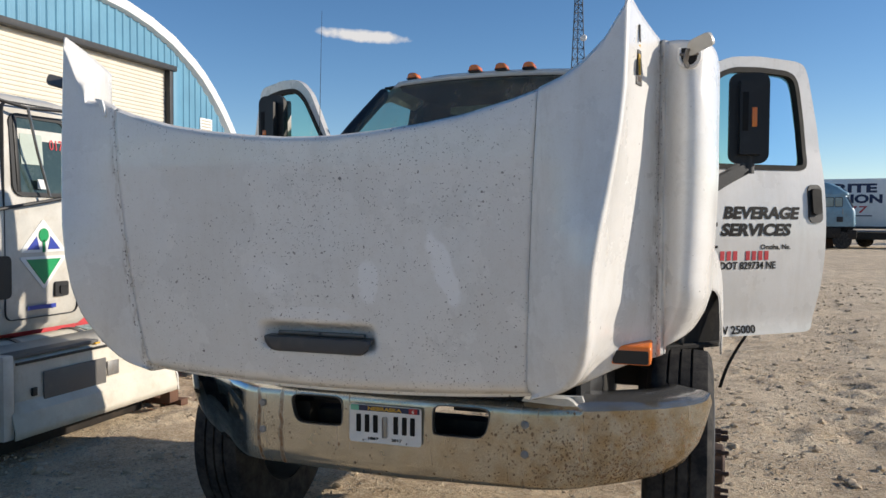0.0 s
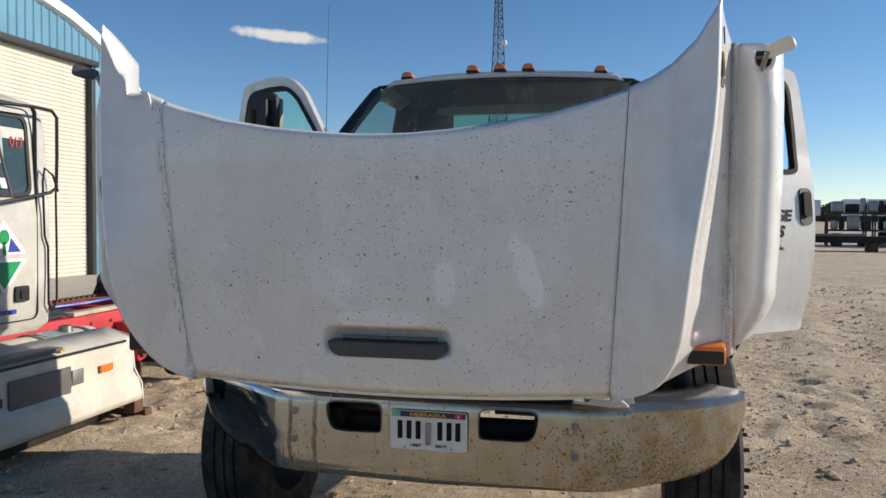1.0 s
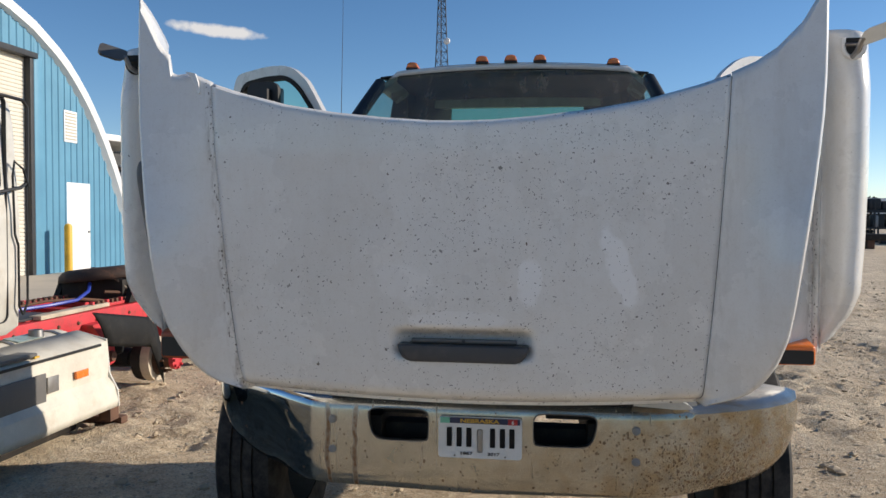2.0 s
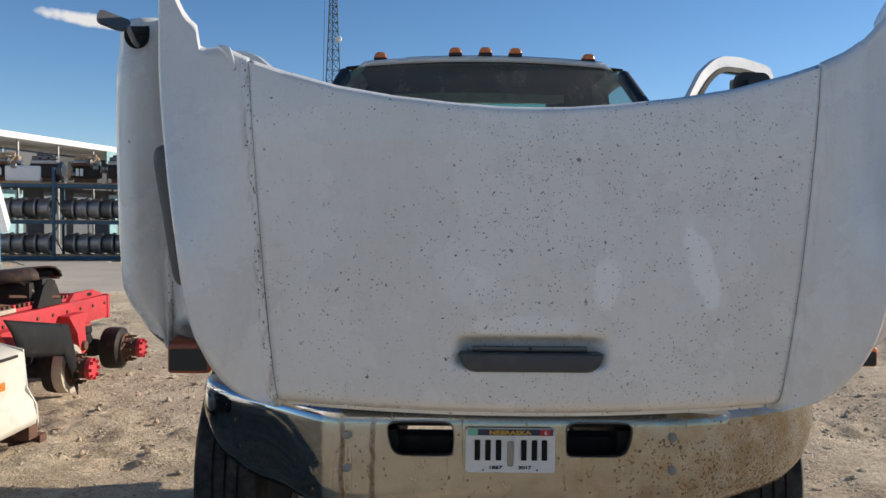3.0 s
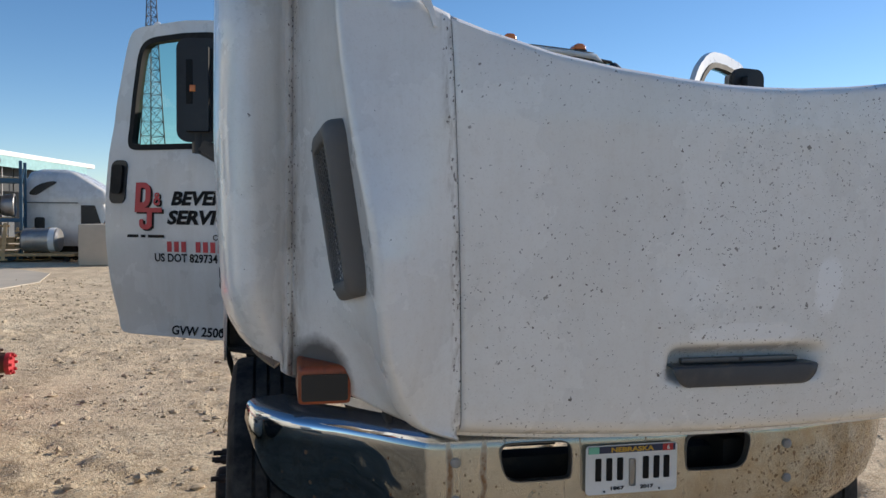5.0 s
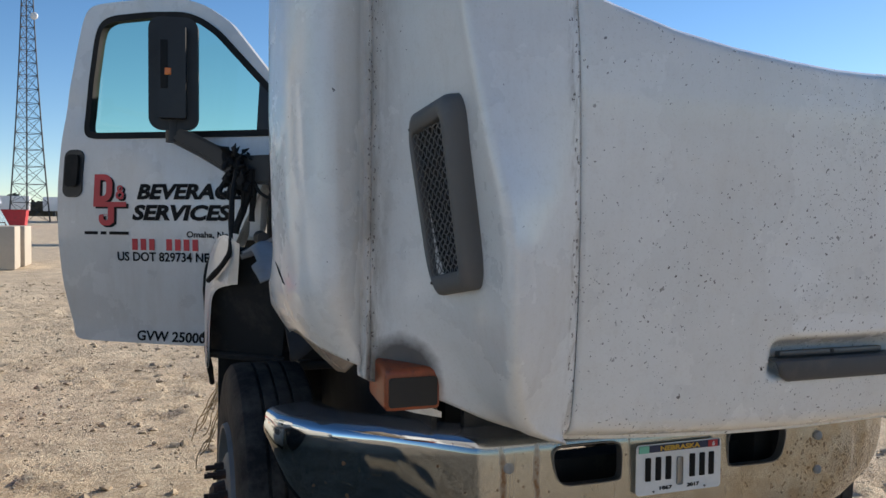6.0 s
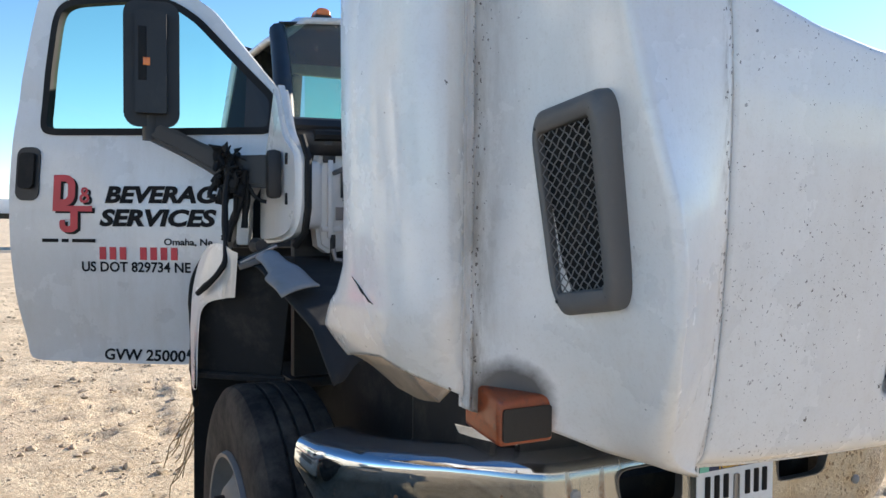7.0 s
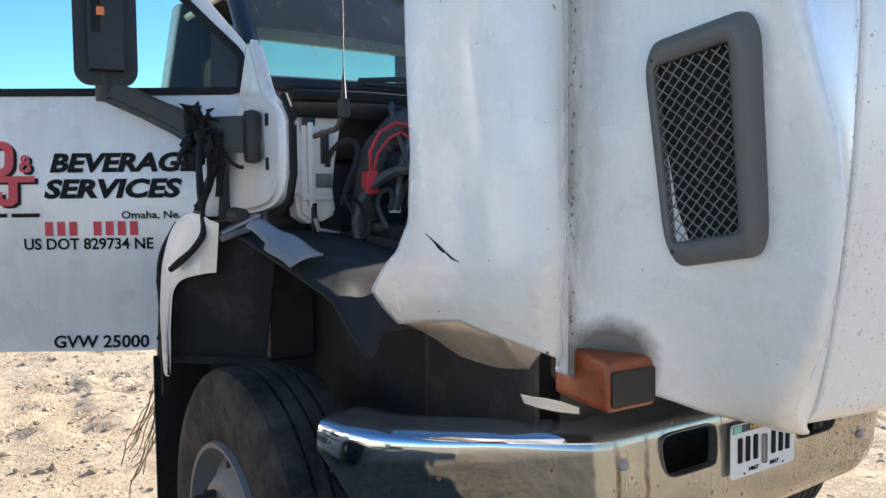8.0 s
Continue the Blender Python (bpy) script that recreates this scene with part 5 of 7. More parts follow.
part("hanging_cable", strand([(-1.228, 1.36, 1.461), (-1.271, 1.38, 1.38), (-1.285, 1.40, 1.298), (-1.276, 1.40, 1.163), (-1.272, 1.40, 1.079), (-1.276, 1.41, 1.01), (-1.262, 1.44, 0.93), (-1.25, 1.50, 0.86)], 0.012), "rubber", truck, "black cable hanging from the mirror arm")
part("cable_clip", strand([(-1.272, 1.40, 1.085), (-1.288, 1.395, 1.09), (-1.297, 1.39, 1.07)], 0.007), "rubber", truck)
tw = bmesh.new()
for k in range(12):
    x, z = -1.17 - random.uniform(0, 0.02), 0.85 - 0.02 * k
    pts = [(x, 1.88, z)]
    for i in range(5):
        px, py, pz = pts[-1]
        pts.append((px - random.uniform(0.0, 0.035), py + random.uniform(-0.02, 0.03), pz - random.uniform(0.02, 0.07)))
    tube(tw, pts, 0.0025, 4)
tagged(part("dry_grass", tw, "wood", truck, "dry weed stalks caught on the mud flap"), kind="stuff")
# radio aerial
aerial = part("aerial", tubed([(-0.795, 0.985, 1.86), (-0.795, 0.985, 1.91), (-0.794, 0.985, 1.95), (-0.79, 0.99, 2.3), (-0.785, 1.0, 2.75)], [0.010, 0.007, 0.0022, 0.0016, 0.0009], 6), "black", truck)
part("aerial_base", boxed((-0.795, 0.985, 1.83), (0.035, 0.035, 0.065), 0.008), "black", aerial)
part("aerial_bracket", tubed([(-0.795, 0.985, 1.81), (-0.79, 1.05, 1.77), (-0.78, 1.26, 1.76)], 0.010, 6), "tarnish", aerial)

# ---------- engine bay, wheel housings, chassis ----------
for s in (-1, 1):
    bm = bmesh.new()
    rows = []
    for i in range(21):
        t = 0.8 * i / 20
        row = []
        for x in (0.70, 0.80, 0.90, 0.965, 1.0, 1.02, 1.05, 1.08, 1.115):
            k = smoothstep(0.98, 1.115, x)
            y0, z0 = lin(t, (0.0, 1.46), (0.16, 1.30), (0.4, 0.86), (0.6, 0.58), (0.8, 0.40), (1.0, 0.31)), lin(t, (0.0, 1.435), (0.16, 1.43), (0.4, 1.378), (0.6, 1.322), (0.8, 1.19), (1.0, 0.98))
            y1, z1 = lin(t, (0.0, 1.22), (0.16, 1.06), (0.4, 0.71), (0.6, 0.46), (0.8, 0.28), (1.0, 0.19)), lin(t, (0.0, 1.425), (0.16, 1.415), (0.4, 1.335), (0.6, 1.275), (0.8, 1.15), (1.0, 0.95))
            row.append((s * x, y0 + (y1 - y0) * k, z0 + (z1 - z0) * k))
        rows.append(row)
    grid(bm, rows)
    liner = part("wheel_housing", bm, "soft", truck, "black plastic wheel housing")
    thick(liner, 0.008)
    part("housing_wall", prismed([(0.30, 0.62), (0.30, 1.1), (0.5, 1.26), (0.8, 1.40), (1.6, 1.45), (1.95, 1.3), (1.95, 0.62)], "x", s * 0.69, s * 0.705), "soft", liner)
    part("splash_shield", boxed((s * 0.74, 0.34, 0.98), (0.02, 0.46, 0.50), 0.006), "soft", truck, "black splash shield")
    part("rear_splash_wall", boxed((s * 0.90, 1.87, 1.06), (0.44, 0.02, 0.80), 0.006), "soft", liner)
    part("mud_flap", boxed((s * 1.02, 1.83, 0.60), (0.36, 0.012, 0.68), 0.004), "rubber", truck, "black rubber mud flap")
    # lower cab corner: a bent white panel round the black rear liner
    def bent(outline, lo, hi, lean=0.0):
        bm = prismed([(s * x, z) for x, z in outline], "y", lo, hi)
        bmesh.ops.bevel(bm, geom=[e for e in bm.edges if abs(e.verts[0].co.y - e.verts[1].co.y) < 1e-4], offset=0.007, segments=2, affect="EDGES")
        for v in bm.verts:
            v.co.y += 1.12 + 2.2 * max(-0.03, abs(v.co.x) - 1.18) + lean * (1.45 - v.co.z)
        return bm
    corner = part("cab_corner", bent(soft_corners([(1.182, 1.467), (1.216, 1.498), (1.245, 1.487), (1.268, 1.424), (1.284, 1.32), (1.290, 1.17), (1.286, 0.95), (1.274, 0.95), (1.272, 1.115), (1.266, 1.234), (1.255, 1.268), (1.236, 1.288), (1.188, 1.306)]), 0.0, 0.03), "white", truck, "white lower cab corner panel", 40)
    part("corner_fold", bent([(1.176, 1.462), (1.200, 1.478), (1.208, 1.40), (1.214, 1.30), (1.183, 1.307)], -0.006, 0.004), "cream", corner, "cream inner lip of the cab corner")
    part("rear_liner", bent([(0.98, 1.45), (1.19, 1.45), (1.262, 1.29), (1.28, 1.2), (1.28, 1.0), (1.0, 1.0)], 0.032, 0.05, 0.2), "soft", truck, "black plastic wheel well liner")
    part("liner_lip", bent([(1.0, 1.012), (1.272, 1.012), (1.272, 0.985), (1.0, 0.985)], -0.012, 0.04, 0.2), "soft", truck)
    ledge = part("hinge_plate", boxed((0, 0, 0), (0.145, 0.05, 0.012), 0.004, pose(s * 1.10, 1.14, 1.457, 0, s * 25, 0)), "steel", truck, "bare metal hinge plate")
    part("plate_lip", boxed((0, 0, 0), (0.10, 0.012, 0.022), 0.004, pose(s * 1.125, 1.11, 1.428, 0, s * 18, 0)), "tarnish", ledge)
    part("hinge_boss", turned([(-0.05, 0.0), (-0.05, 0.022), (0.03, 0.028), (0.04, 0.0)], (s * 1.085, 1.19, 1.486), "y", 16), "black", truck, "dark hood hinge boss")
    part("frame_rail", boxed((s * 0.43, 1.40, 0.74), (0.08, 2.6, 0.24), 0.012), "grease", truck, "greasy black frame rail")
    part("leaf_spring", tubed([(s * 0.46, 0.45, 0.62), (s * 0.46, 0.8, 0.54), (s * 0.46, 1.15, 0.51), (s * 0.46, 1.5, 0.54), (s * 0.46, 1.85, 0.62)], 0.035, 6), "grease", truck)
bm = boxed((0, 1.15, 0.48), (1.7, 0.1, 0.12), 0.02)
part("front_axle", moved(bm, Matrix.Translation((0, -0.19, 0))), "grease", truck)
part("radiator", boxed((0, 0.50, 1.27), (1.16, 0.09, 0.92), 0.02), "grease", truck, "dusty radiator")
# baffles and boxes added to stop sunlight passing through the engine bay
for s in (-1, 1):
    part("bay_sun_baffle", boxed((s * 0.60, 0.58, 1.20), (0.30, 0.04, 0.86), 0.02), "black", truck, "black baffle added to keep sun out of the bay")
    part("battery_box", boxed((s * 0.45, 1.18, 1.2), (0.34, 0.4, 0.5), 0.03), "black", truck)
bm = boxed((0, 1.0, 1.15), (0.46, 0.8, 0.6), 0.06)
for k in range(4):
    box(bm, (0.0, 0.72 + 0.19 * k, 1.5), (0.36, 0.14, 0.12), 0.03)
box(bm, (-0.30, 0.95, 1.25), (0.18, 0.35, 0.22), 0.05)
box(bm, (-0.36, 0.62, 1.0), (0.2, 0.2, 0.24), 0.06)
box(bm, (0.34, 0.75, 1.05), (0.2, 0.3, 0.25), 0.06)
part("engine", bm, "grease", truck, "greasy dark engine block")
# pale insulation flap over the housing
bm = bmesh.new()
rows = []
for i in range(13):
    t = i / 12
    a = Vector((-1.182, 0.905, 1.447)).lerp(Vector((-1.165, 0.60, 1.347)), t)
    b = Vector((-1.07, 0.986, 1.462)).lerp(Vector((-1.01, 0.72, 1.372)), t)
    w0 = 0.20 if t < 0.45 else 0.0
    rows.append([a.lerp(b, w0 + (1 - w0) * w) + Vector((0, 0, 0.012 * math.sin(math.pi * w) + 0.005 * math.sin(9 * t + 3 * w))) for w in np.linspace(0, 1, 6)])
grid(bm, rows)
flap = part("heat_flap", bm, "felt", truck, "limp grey insulation flap")
thick(flap, 0.006)
# white coolant bottle and black brackets by the firewall
bottle = part("coolant_tank", boxed((-0.862, 1.32, 1.675), (0.085, 0.16, 0.26), 0.035, None, 4), "plastic", truck, "off-white plastic coolant tank")
part("tank_cap", turned([(0, 0.0), (0, 0.03), (-0.04, 0.03), (-0.04, 0.0)], (-0.80, 1.26, 1.905), "z", 14), "black", bottle)
body = [(-0.838, 1.48), (-0.70, 1.48), (-0.70, 1.58), (-0.685, 1.70), (-0.662, 1.84), (-0.69, 1.868), (-0.80, 1.865), (-0.838, 1.80)]
bm = prismed(smoothed(body, 3), "y", 1.25, 1.34)
bmesh.ops.bevel(bm, geom=[e for e in bm.edges if abs(e.verts[0].co.y - e.verts[1].co.y) < 1e-4], offset=0.014, segments=2, affect="EDGES")
box(bm, (-0.795, 1.245, 1.66), (0.022, 0.02, 0.30), 0.006)
box(bm, (-0.77, 1.245, 1.545), (0.12, 0.016, 0.02), 0.005)
bracket = part("inner_bracket", bm, "plastic", truck, "white moulded inner bracket", 40)
part("tank_label", boxed((-0.742, 1.244, 1.605), (0.06, 0.005, 0.05), 0.0), "steel", bracket)
part("tank_strap", boxed((-0.738, 1.242, 1.725), (0.03, 0.012, 0.12), 0.004), "black", bracket)
part("tank_strap", boxed((-0.785, 1.24, 1.46), (0.02, 0.012, 0.13), 0.004), "black", bracket)
part("bracket_hole", boxed((-0.80, 1.243, 1.82), (0.05, 0.01, 0.045), 0.004), "black", bracket)
bm = bmesh.new()
pts = [(-0.60, 1.20, 1.40), (-0.62, 1.16, 1.55), (-0.60, 1.13, 1.70), (-0.52, 1.10, 1.80), (-0.40, 1.07, 1.84), (-0.22, 1.05, 1.84), (0.0, 1.05, 1.80)]
fine = []
for a, b in zip(pts, pts[1:]):
    fine += [Vector(a).lerp(Vector(b), q / 10) for q in range(10)]
tube(bm, fine, [0.046 + (0.005 if k % 2 else 0.0) for k in range(len(fine))], 12)
part("intake_hose", bm, "hose", truck, "ribbed black air intake hose")
for k, (x, z) in enumerate(((-0.50, 1.50), (-0.46, 1.42), (-0.40, 1.36), (-0.36, 1.56))):
    part("coolant_hose", tubed([(x, 0.98, z - 0.2), (x - 0.03, 0.99, z - 0.05), (x + 0.02, 1.0, z + 0.08), (x + 0.12, 1.02, z + 0.14), (x + 0.3, 1.05, z + 0.15)], 0.026, 8), "hose", truck)
part("red_clamp", boxed((-0.658, 1.06, 1.592), (0.05, 0.04, 0.08), 0.008), "red_bright", truck, "red battery clamp")
part("red_cable", tubed([(-0.655, 1.06, 1.63), (-0.662, 1.05, 1.70), (-0.63, 1.04, 1.765), (-0.57, 1.035, 1.80), (-0.52, 1.035, 1.795), (-0.49, 1.03, 1.75)], 0.006, 6), "red_bright", truck)
part("red_cable", tubed([(-0.645, 1.055, 1.63), (-0.64, 1.04, 1.69), (-0.60, 1.03, 1.745), (-0.55, 1.03, 1.77), (-0.50, 1.03, 1.74)], 0.005, 6), "red_bright", truck)
part("stay_rod", tubed([(-0.79, 1.22, 1.47), (-0.785, 1.21, 1.43), (-0.70, 1.2, 1.415), (-0.42, 1.18, 1.40), (-0.2, 1.1, 1.42)], 0.010, 6), "steel", truck)
random.seed(4)
for k in range(16):
    s = -1 if k % 2 else 1
    bm = bmesh.new()
    x, y, z = s * random.uniform(0.35, 0.72), random.uniform(0.15, 0.62), random.uniform(0.78, 1.02)
    pts = [(x, y, z)]
    for i in range(6):
        x, y, z = x + random.uniform(-0.05, 0.07) * s, y + random.uniform(-0.07, 0.07), z + random.uniform(-0.07, 0.06)
        pts.append((x, y, z))
    part("loose_wire", tube(bm, [Vector(pts[0]).lerp(Vector(pts[1]), 0.5)] + [(Vector(p) + Vector(q)) / 2 for p, q in zip(pts, pts[1:])] + [pts[-1]], random.uniform(0.006, 0.016), 5), "rubber", truck)
part("splash_panel", boxed((0.62, 0.46, 0.93), (0.30, 0.24, 0.16), 0.05, pose(0, 0, 0, 20, 0, -15)), "black", truck)
part("cross_member", boxed((0, 0.22, 0.72), (0.94, 0.1, 0.2), 0.02), "grease", truck)
part("broken_strip", prismed([(-0.955, 1.113), (-0.92, 1.102), (-0.88, 1.092), (-0.84, 1.08), (-0.79, 1.06), (-0.79, 1.045), (-0.86, 1.062), (-0.91, 1.078), (-0.945, 1.092)], "y", -0.086, -0.080), "inner_white", hood, "splintered white fibreglass strip")


def wheel(at, side, rear=False):
    """A truck wheel: ribbed tyre, pressed steel rim with hand holes, hub and studs."""
    w = new("wheel")
    w.parent = truck
    w.matrix_basis = Matrix.Translation(at)
    prof = [(-0.135, 0.30), (-0.142, 0.36), (-0.145, 0.43), (-0.135, 0.49), (-0.118, 0.515)]
    for c in (-0.075, -0.025, 0.025, 0.075):
        prof += [(c - 0.02, 0.522), (c + 0.018, 0.522), (c + 0.019, 0.508), (c + 0.029, 0.508)] if c < 0.07 else [(c - 0.02, 0.522), (c + 0.03, 0.518)]
    prof += [(0.118, 0.515), (0.135, 0.49), (0.145, 0.43), (0.142, 0.36), (0.135, 0.30)]
    part("tyre", turned(prof, (0, 0, 0), "x", 56), "tyre", w, "dusty black ribbed tyre", 30)
    o = side
    rim = turned([(-0.13 * o, 0.30), (0.135 * o, 0.305), (0.152 * o, 0.298), (0.15 * o, 0.285), (0.12 * o, 0.272), (0.09 * o, 0.255), (0.11 * o, 0.22), (0.14 * o, 0.19), (0.15 * o, 0.17), (0.15 * o, 0.10), (0.155 * o, 0.0)], (0, 0, 0), "x", 48)
    r = part("rim", rim, "rim", w, "dull grey steel rim", 30)
    for k in range(5):
        a = 2 * math.pi * k / 5 + 0.3
        part("hand_hole", moved(turned([(0, 0.0), (0.012 * o, 0.034), (0, 0.04)], (0, 0, 0), "x", 14), Matrix.Translation((0.103 * o, 0.225 * math.cos(a), 0.225 * math.sin(a))) @ pose(0, 0, 0, 0, 0, 0)), "rubber", r)
    hub = part("hub", turned([(0.14 * o, 0.10), (0.19 * o, 0.09), (0.20 * o, 0.075), (0.20 * o, 0.0)], (0, 0, 0), "x", 24), "fifth", w)
    first = None
    for k in range(10):
        a = 2 * math.pi * k / 10
        if first is None:
            first = part("stud", turned([(0.0, 0.017), (0.034 * o, 0.017), (0.034 * o, 0.010), (0.066 * o, 0.010), (0.066 * o, 0.0)], (0, 0, 0), "x", 6), "fifth", w)
            first.location = (0.148 * o, 0.145 * math.cos(a), 0.145 * math.sin(a))
        else:
            twin(first, (0.148 * o, 0.145 * math.cos(a), 0.145 * math.sin(a)), w)
    return w


for s in (-1, 1):
    wheel((s * 1.095, 0.96, 0.505), s)
# torn seal that dangles below one door
strip = bmesh.new()
grid(strip, [[(1.418 - 0.13 * q - 0.016 * math.sin(math.pi * q) + d, 1.75, 1.0 - 0.295 * q) for d in (-0.009, 0.009)] for q in np.linspace(0, 1, 10)])
thick(part("hanging_strip", strip, "rubber", truck, "torn black seal dangling below the door"), 0.008)
# splintered fibreglass where the hood's corner rests on the bumper
part("splinter", prismed([(0.545, 0.955), (0.553, 0.967), (0.575, 0.962), (0.603, 0.963), (0.622, 0.976), (0.66, 0.974), (0.715, 0.975), (0.735, 0.966), (0.752, 0.950), (0.70, 0.947), (0.60, 0.952)], "y", -0.010, 0.05), "cream", hood, "broken tan fibreglass edge")
part("splinter", prismed([(0.70, 0.975), (0.765, 0.978), (0.772, 0.957), (0.745, 0.950)], "y", 0.03, 0.05), "inner_white", hood, "broken tan fibreglass edge")
# hoses and harness in the engine bay, seen past the tipped hood
random.seed(31)
for k in range(18):
    x, y, z = random.uniform(-0.72, -0.36), random.uniform(0.98, 1.2), random.uniform(1.30, 1.55)
    r = random.choice((0.007, 0.010, 0.014, 0.020))
    dx, up = random.uniform(-0.08, 0.25), random.uniform(0.12, 0.36)
    pts = [(x + dx * q * q + 0.03 * math.sin(5 * q + k), y + 0.05 * math.sin(3 * q + 2 * k), z + up * math.sin(2.0 * q)) for q in np.linspace(0, 1.25, 14)]
    part("bay_hose" if r > 0.012 else "bay_wire", tubed(pts, r, 7), random.choice(("hose", "rubber", "soft", "tarnish", "hose")), truck)
for k in range(5):
    x, z = -0.70 + 0.07 * k, 1.38 + 0.06 * (k % 3)
    part("hose_clip", boxed((x, 1.06, z), (0.035, 0.03, 0.025), 0.004), "tarnish" if k % 2 else "plastic", truck)
part("junction_box", boxed((-0.50, 1.26, 1.62), (0.16, 0.10, 0.20), 0.015), "black", truck)
part("firewall_duct", tubed([(-0.86, 1.24, 1.90), (-0.6, 1.20, 1.905), (-0.3, 1.17, 1.90)], 0.022, 8), "rubber", truck)


# ---------- white day cab tractor parked alongside ----------
semi = thing("semi_truck", "off-white day cab tractor with red frame, wheels missing behind", "truck", (-4.25, 2.0, 0))
SX = 4.25  # local x of world 0


def sl(p):
    return (p[0] + SX, p[1] - 2.0, p[2])


bm = bmesh.new()
rows = []
for z, x, f, r in ((0.80, -3.50, 0.75, 2.20), (0.86, -3.435, 0.74, 2.235), (1.2, -3.42, 0.70, 2.24), (1.65, -3.42, 0.70, 2.24), (1.75, -3.43, 0.74, 2.24), (2.25, -3.455, 0.98, 2.235), (2.40, -3.48, 1.08, 2.225), (2.48, -3.54, 1.14, 2.19), (2.53, -3.68, 1.22, 2.10), (2.56, -4.0, 1.3, 1.95)):
    hw = x + 4.25
    o = rounded(-hw, f - 2.0, hw, r - 2.0, 0.06, 4)
    rows.append([(px, py, z) for px, py in o])
grid(bm, rows, close_u=True)
bmesh.ops.contextual_create(bm, geom=[v for v in bm.verts if abs(v.co.z - 2.56) < 1e-4])
bmesh.ops.recalc_face_normals(bm, faces=bm.faces)
scab = part("cab", bm, "cream", semi, "off-white cab with rounded roof", 45)
def leaned(bm):
    """Set a flat fitting onto the cab's side, which leans in above the belt."""
    for v in bm.verts:
        v.co.x -= 0.072 * (v.co.z - 1.80)
    return bm


part("side_window", leaned(prismed(rounded(-0.50, 1.80, 0.0, 2.35, 0.06), "x", SX - 3.45, SX - 3.424)), "cab_glass", scab, "dark side window with pink grease pencil marks")
part("window_seal", leaned(ringed(rounded(-0.52, 1.78, 0.02, 2.37, 0.08), rounded(-0.49, 1.81, -0.01, 2.34, 0.06), "x", SX - 3.45, SX - 3.415)), "black", scab)
part("window_post", leaned(boxed((SX - 3.42, -0.47, 2.08), (0.02, 0.03, 0.54), 0.004)), "black", scab)
part("window_notice", leaned(boxed((SX - 3.422, -0.33, 2.12), (0.006, 0.2, 0.22), 0.0)), "sheet", scab, "pale sheet behind the glass")
part("grease_marks", leaned(moved(fitted(lettering("017", 0.12, 0.0), 0.13, 0.075), Matrix.Translation((SX - 3.42, -0.16, 2.13)) @ pose(0, 0, 0, 0, 0, 90))), "red_ink", scab, "pink grease pencil marks")
part("door_seam", ringed(rounded(-0.60, 0.90, 0.075, 2.44, 0.06), rounded(-0.594, 0.906, 0.069, 2.434, 0.055), "x", SX - 3.45, SX - 3.417), "dark", scab)
part("door_handle", prismed(rounded(-0.16, 1.04, -0.03, 1.15, 0.015), "x", SX - 3.425, SX - 3.405), "black", scab, "black paddle handle")
part("handle_grip", prismed(rounded(-0.12, 1.06, -0.045, 1.12, 0.01), "x", SX - 3.405, SX - 3.395), "lens", scab)
part("dark_panel", prismed(rounded(-0.78, 1.06, -0.55, 1.36, 0.04), "x", SX - 3.425, SX - 3.412), "black", scab)
part("bar", boxed((SX - 3.415, -0.28, 0.975), (0.006, 0.26, 0.03)), "blue_ink", scab)
# triangle badge: green drop between blue flanks, green triangle below
part("badge_backing", prismed([(-0.46, 1.375), (-0.06, 1.375), (-0.06, 1.40), (-0.25, 1.61), (-0.27, 1.61), (-0.46, 1.40)], "x", SX - 3.42, SX - 3.414), "trim", scab)
part("badge_backing", prismed([(-0.47, 1.345), (-0.05, 1.345), (-0.05, 1.33), (-0.25, 1.11), (-0.27, 1.11), (-0.47, 1.33)], "x", SX - 3.42, SX - 3.414), "trim", scab)
part("badge_triangle", prismed([(-0.42, 1.325), (-0.10, 1.325), (-0.26, 1.14)], "x", SX - 3.414, SX - 3.409), "green", scab)
for s in (-1, 1):
    part("badge_flank", prismed([(-0.26 + s * 0.04, 1.395), (-0.26 + s * 0.155, 1.395), (-0.26 + s * 0.065, 1.49)], "x", SX - 3.414, SX - 3.409), "blue_ink", scab)
part("badge_drop", prismed([(-0.26 + 0.045 * math.cos(a), 1.50 + 0.05 * math.sin(a)) for a in np.linspace(0, 2 * math.pi, 16, endpoint=False)], "x", SX - 3.413, SX - 3.407), "green", scab)
part("badge_stem", boxed((SX - 3.41, -0.26, 1.42), (0.006, 0.022, 0.09)), "green", scab)
# roof bracket, chrome rail and mirror frame
bm = bmesh.new()
tube(bm, [sl(p) for p in ((-3.44, 1.2, 2.46), (-3.36, 1.55, 2.40), (-3.34, 1.95, 2.42), (-3.36, 2.16, 2.42), (-3.38, 2.24, 2.38), (-3.385, 2.245, 2.1), (-3.385, 2.235, 1.86), (-3.37, 2.15, 1.82), (-3.36, 1.8, 1.76), (-3.38, 1.3, 1.68))], 0.0125, 7)
tube(bm, [sl(p) for p in ((-3.37, 2.235, 1.83), (-3.385, 2.2, 1.95), (-3.40, 2.13, 2.0), (-3.40, 2.11, 1.9), (-3.40, 2.125, 1.5), (-3.40, 2.16, 1.42), (-3.40, 2.16, 1.0), (-3.40, 2.20, 0.94))], 0.008, 6)
tube(bm, [sl(p) for p in ((-3.39, 2.235, 1.85), (-3.39, 2.24, 1.4), (-3.39, 2.235, 1.02), (-3.40, 2.20, 0.94))], 0.008, 6)
part("mirror_bracket", bm, "black", semi, "black tubular mirror bracket")
part("bright_rod", tubed([sl((-3.35, 1.55, 2.40)), sl((-3.34, 1.62, 2.1)), sl((-3.35, 1.74, 1.78))], 0.01, 6), "steel", semi)
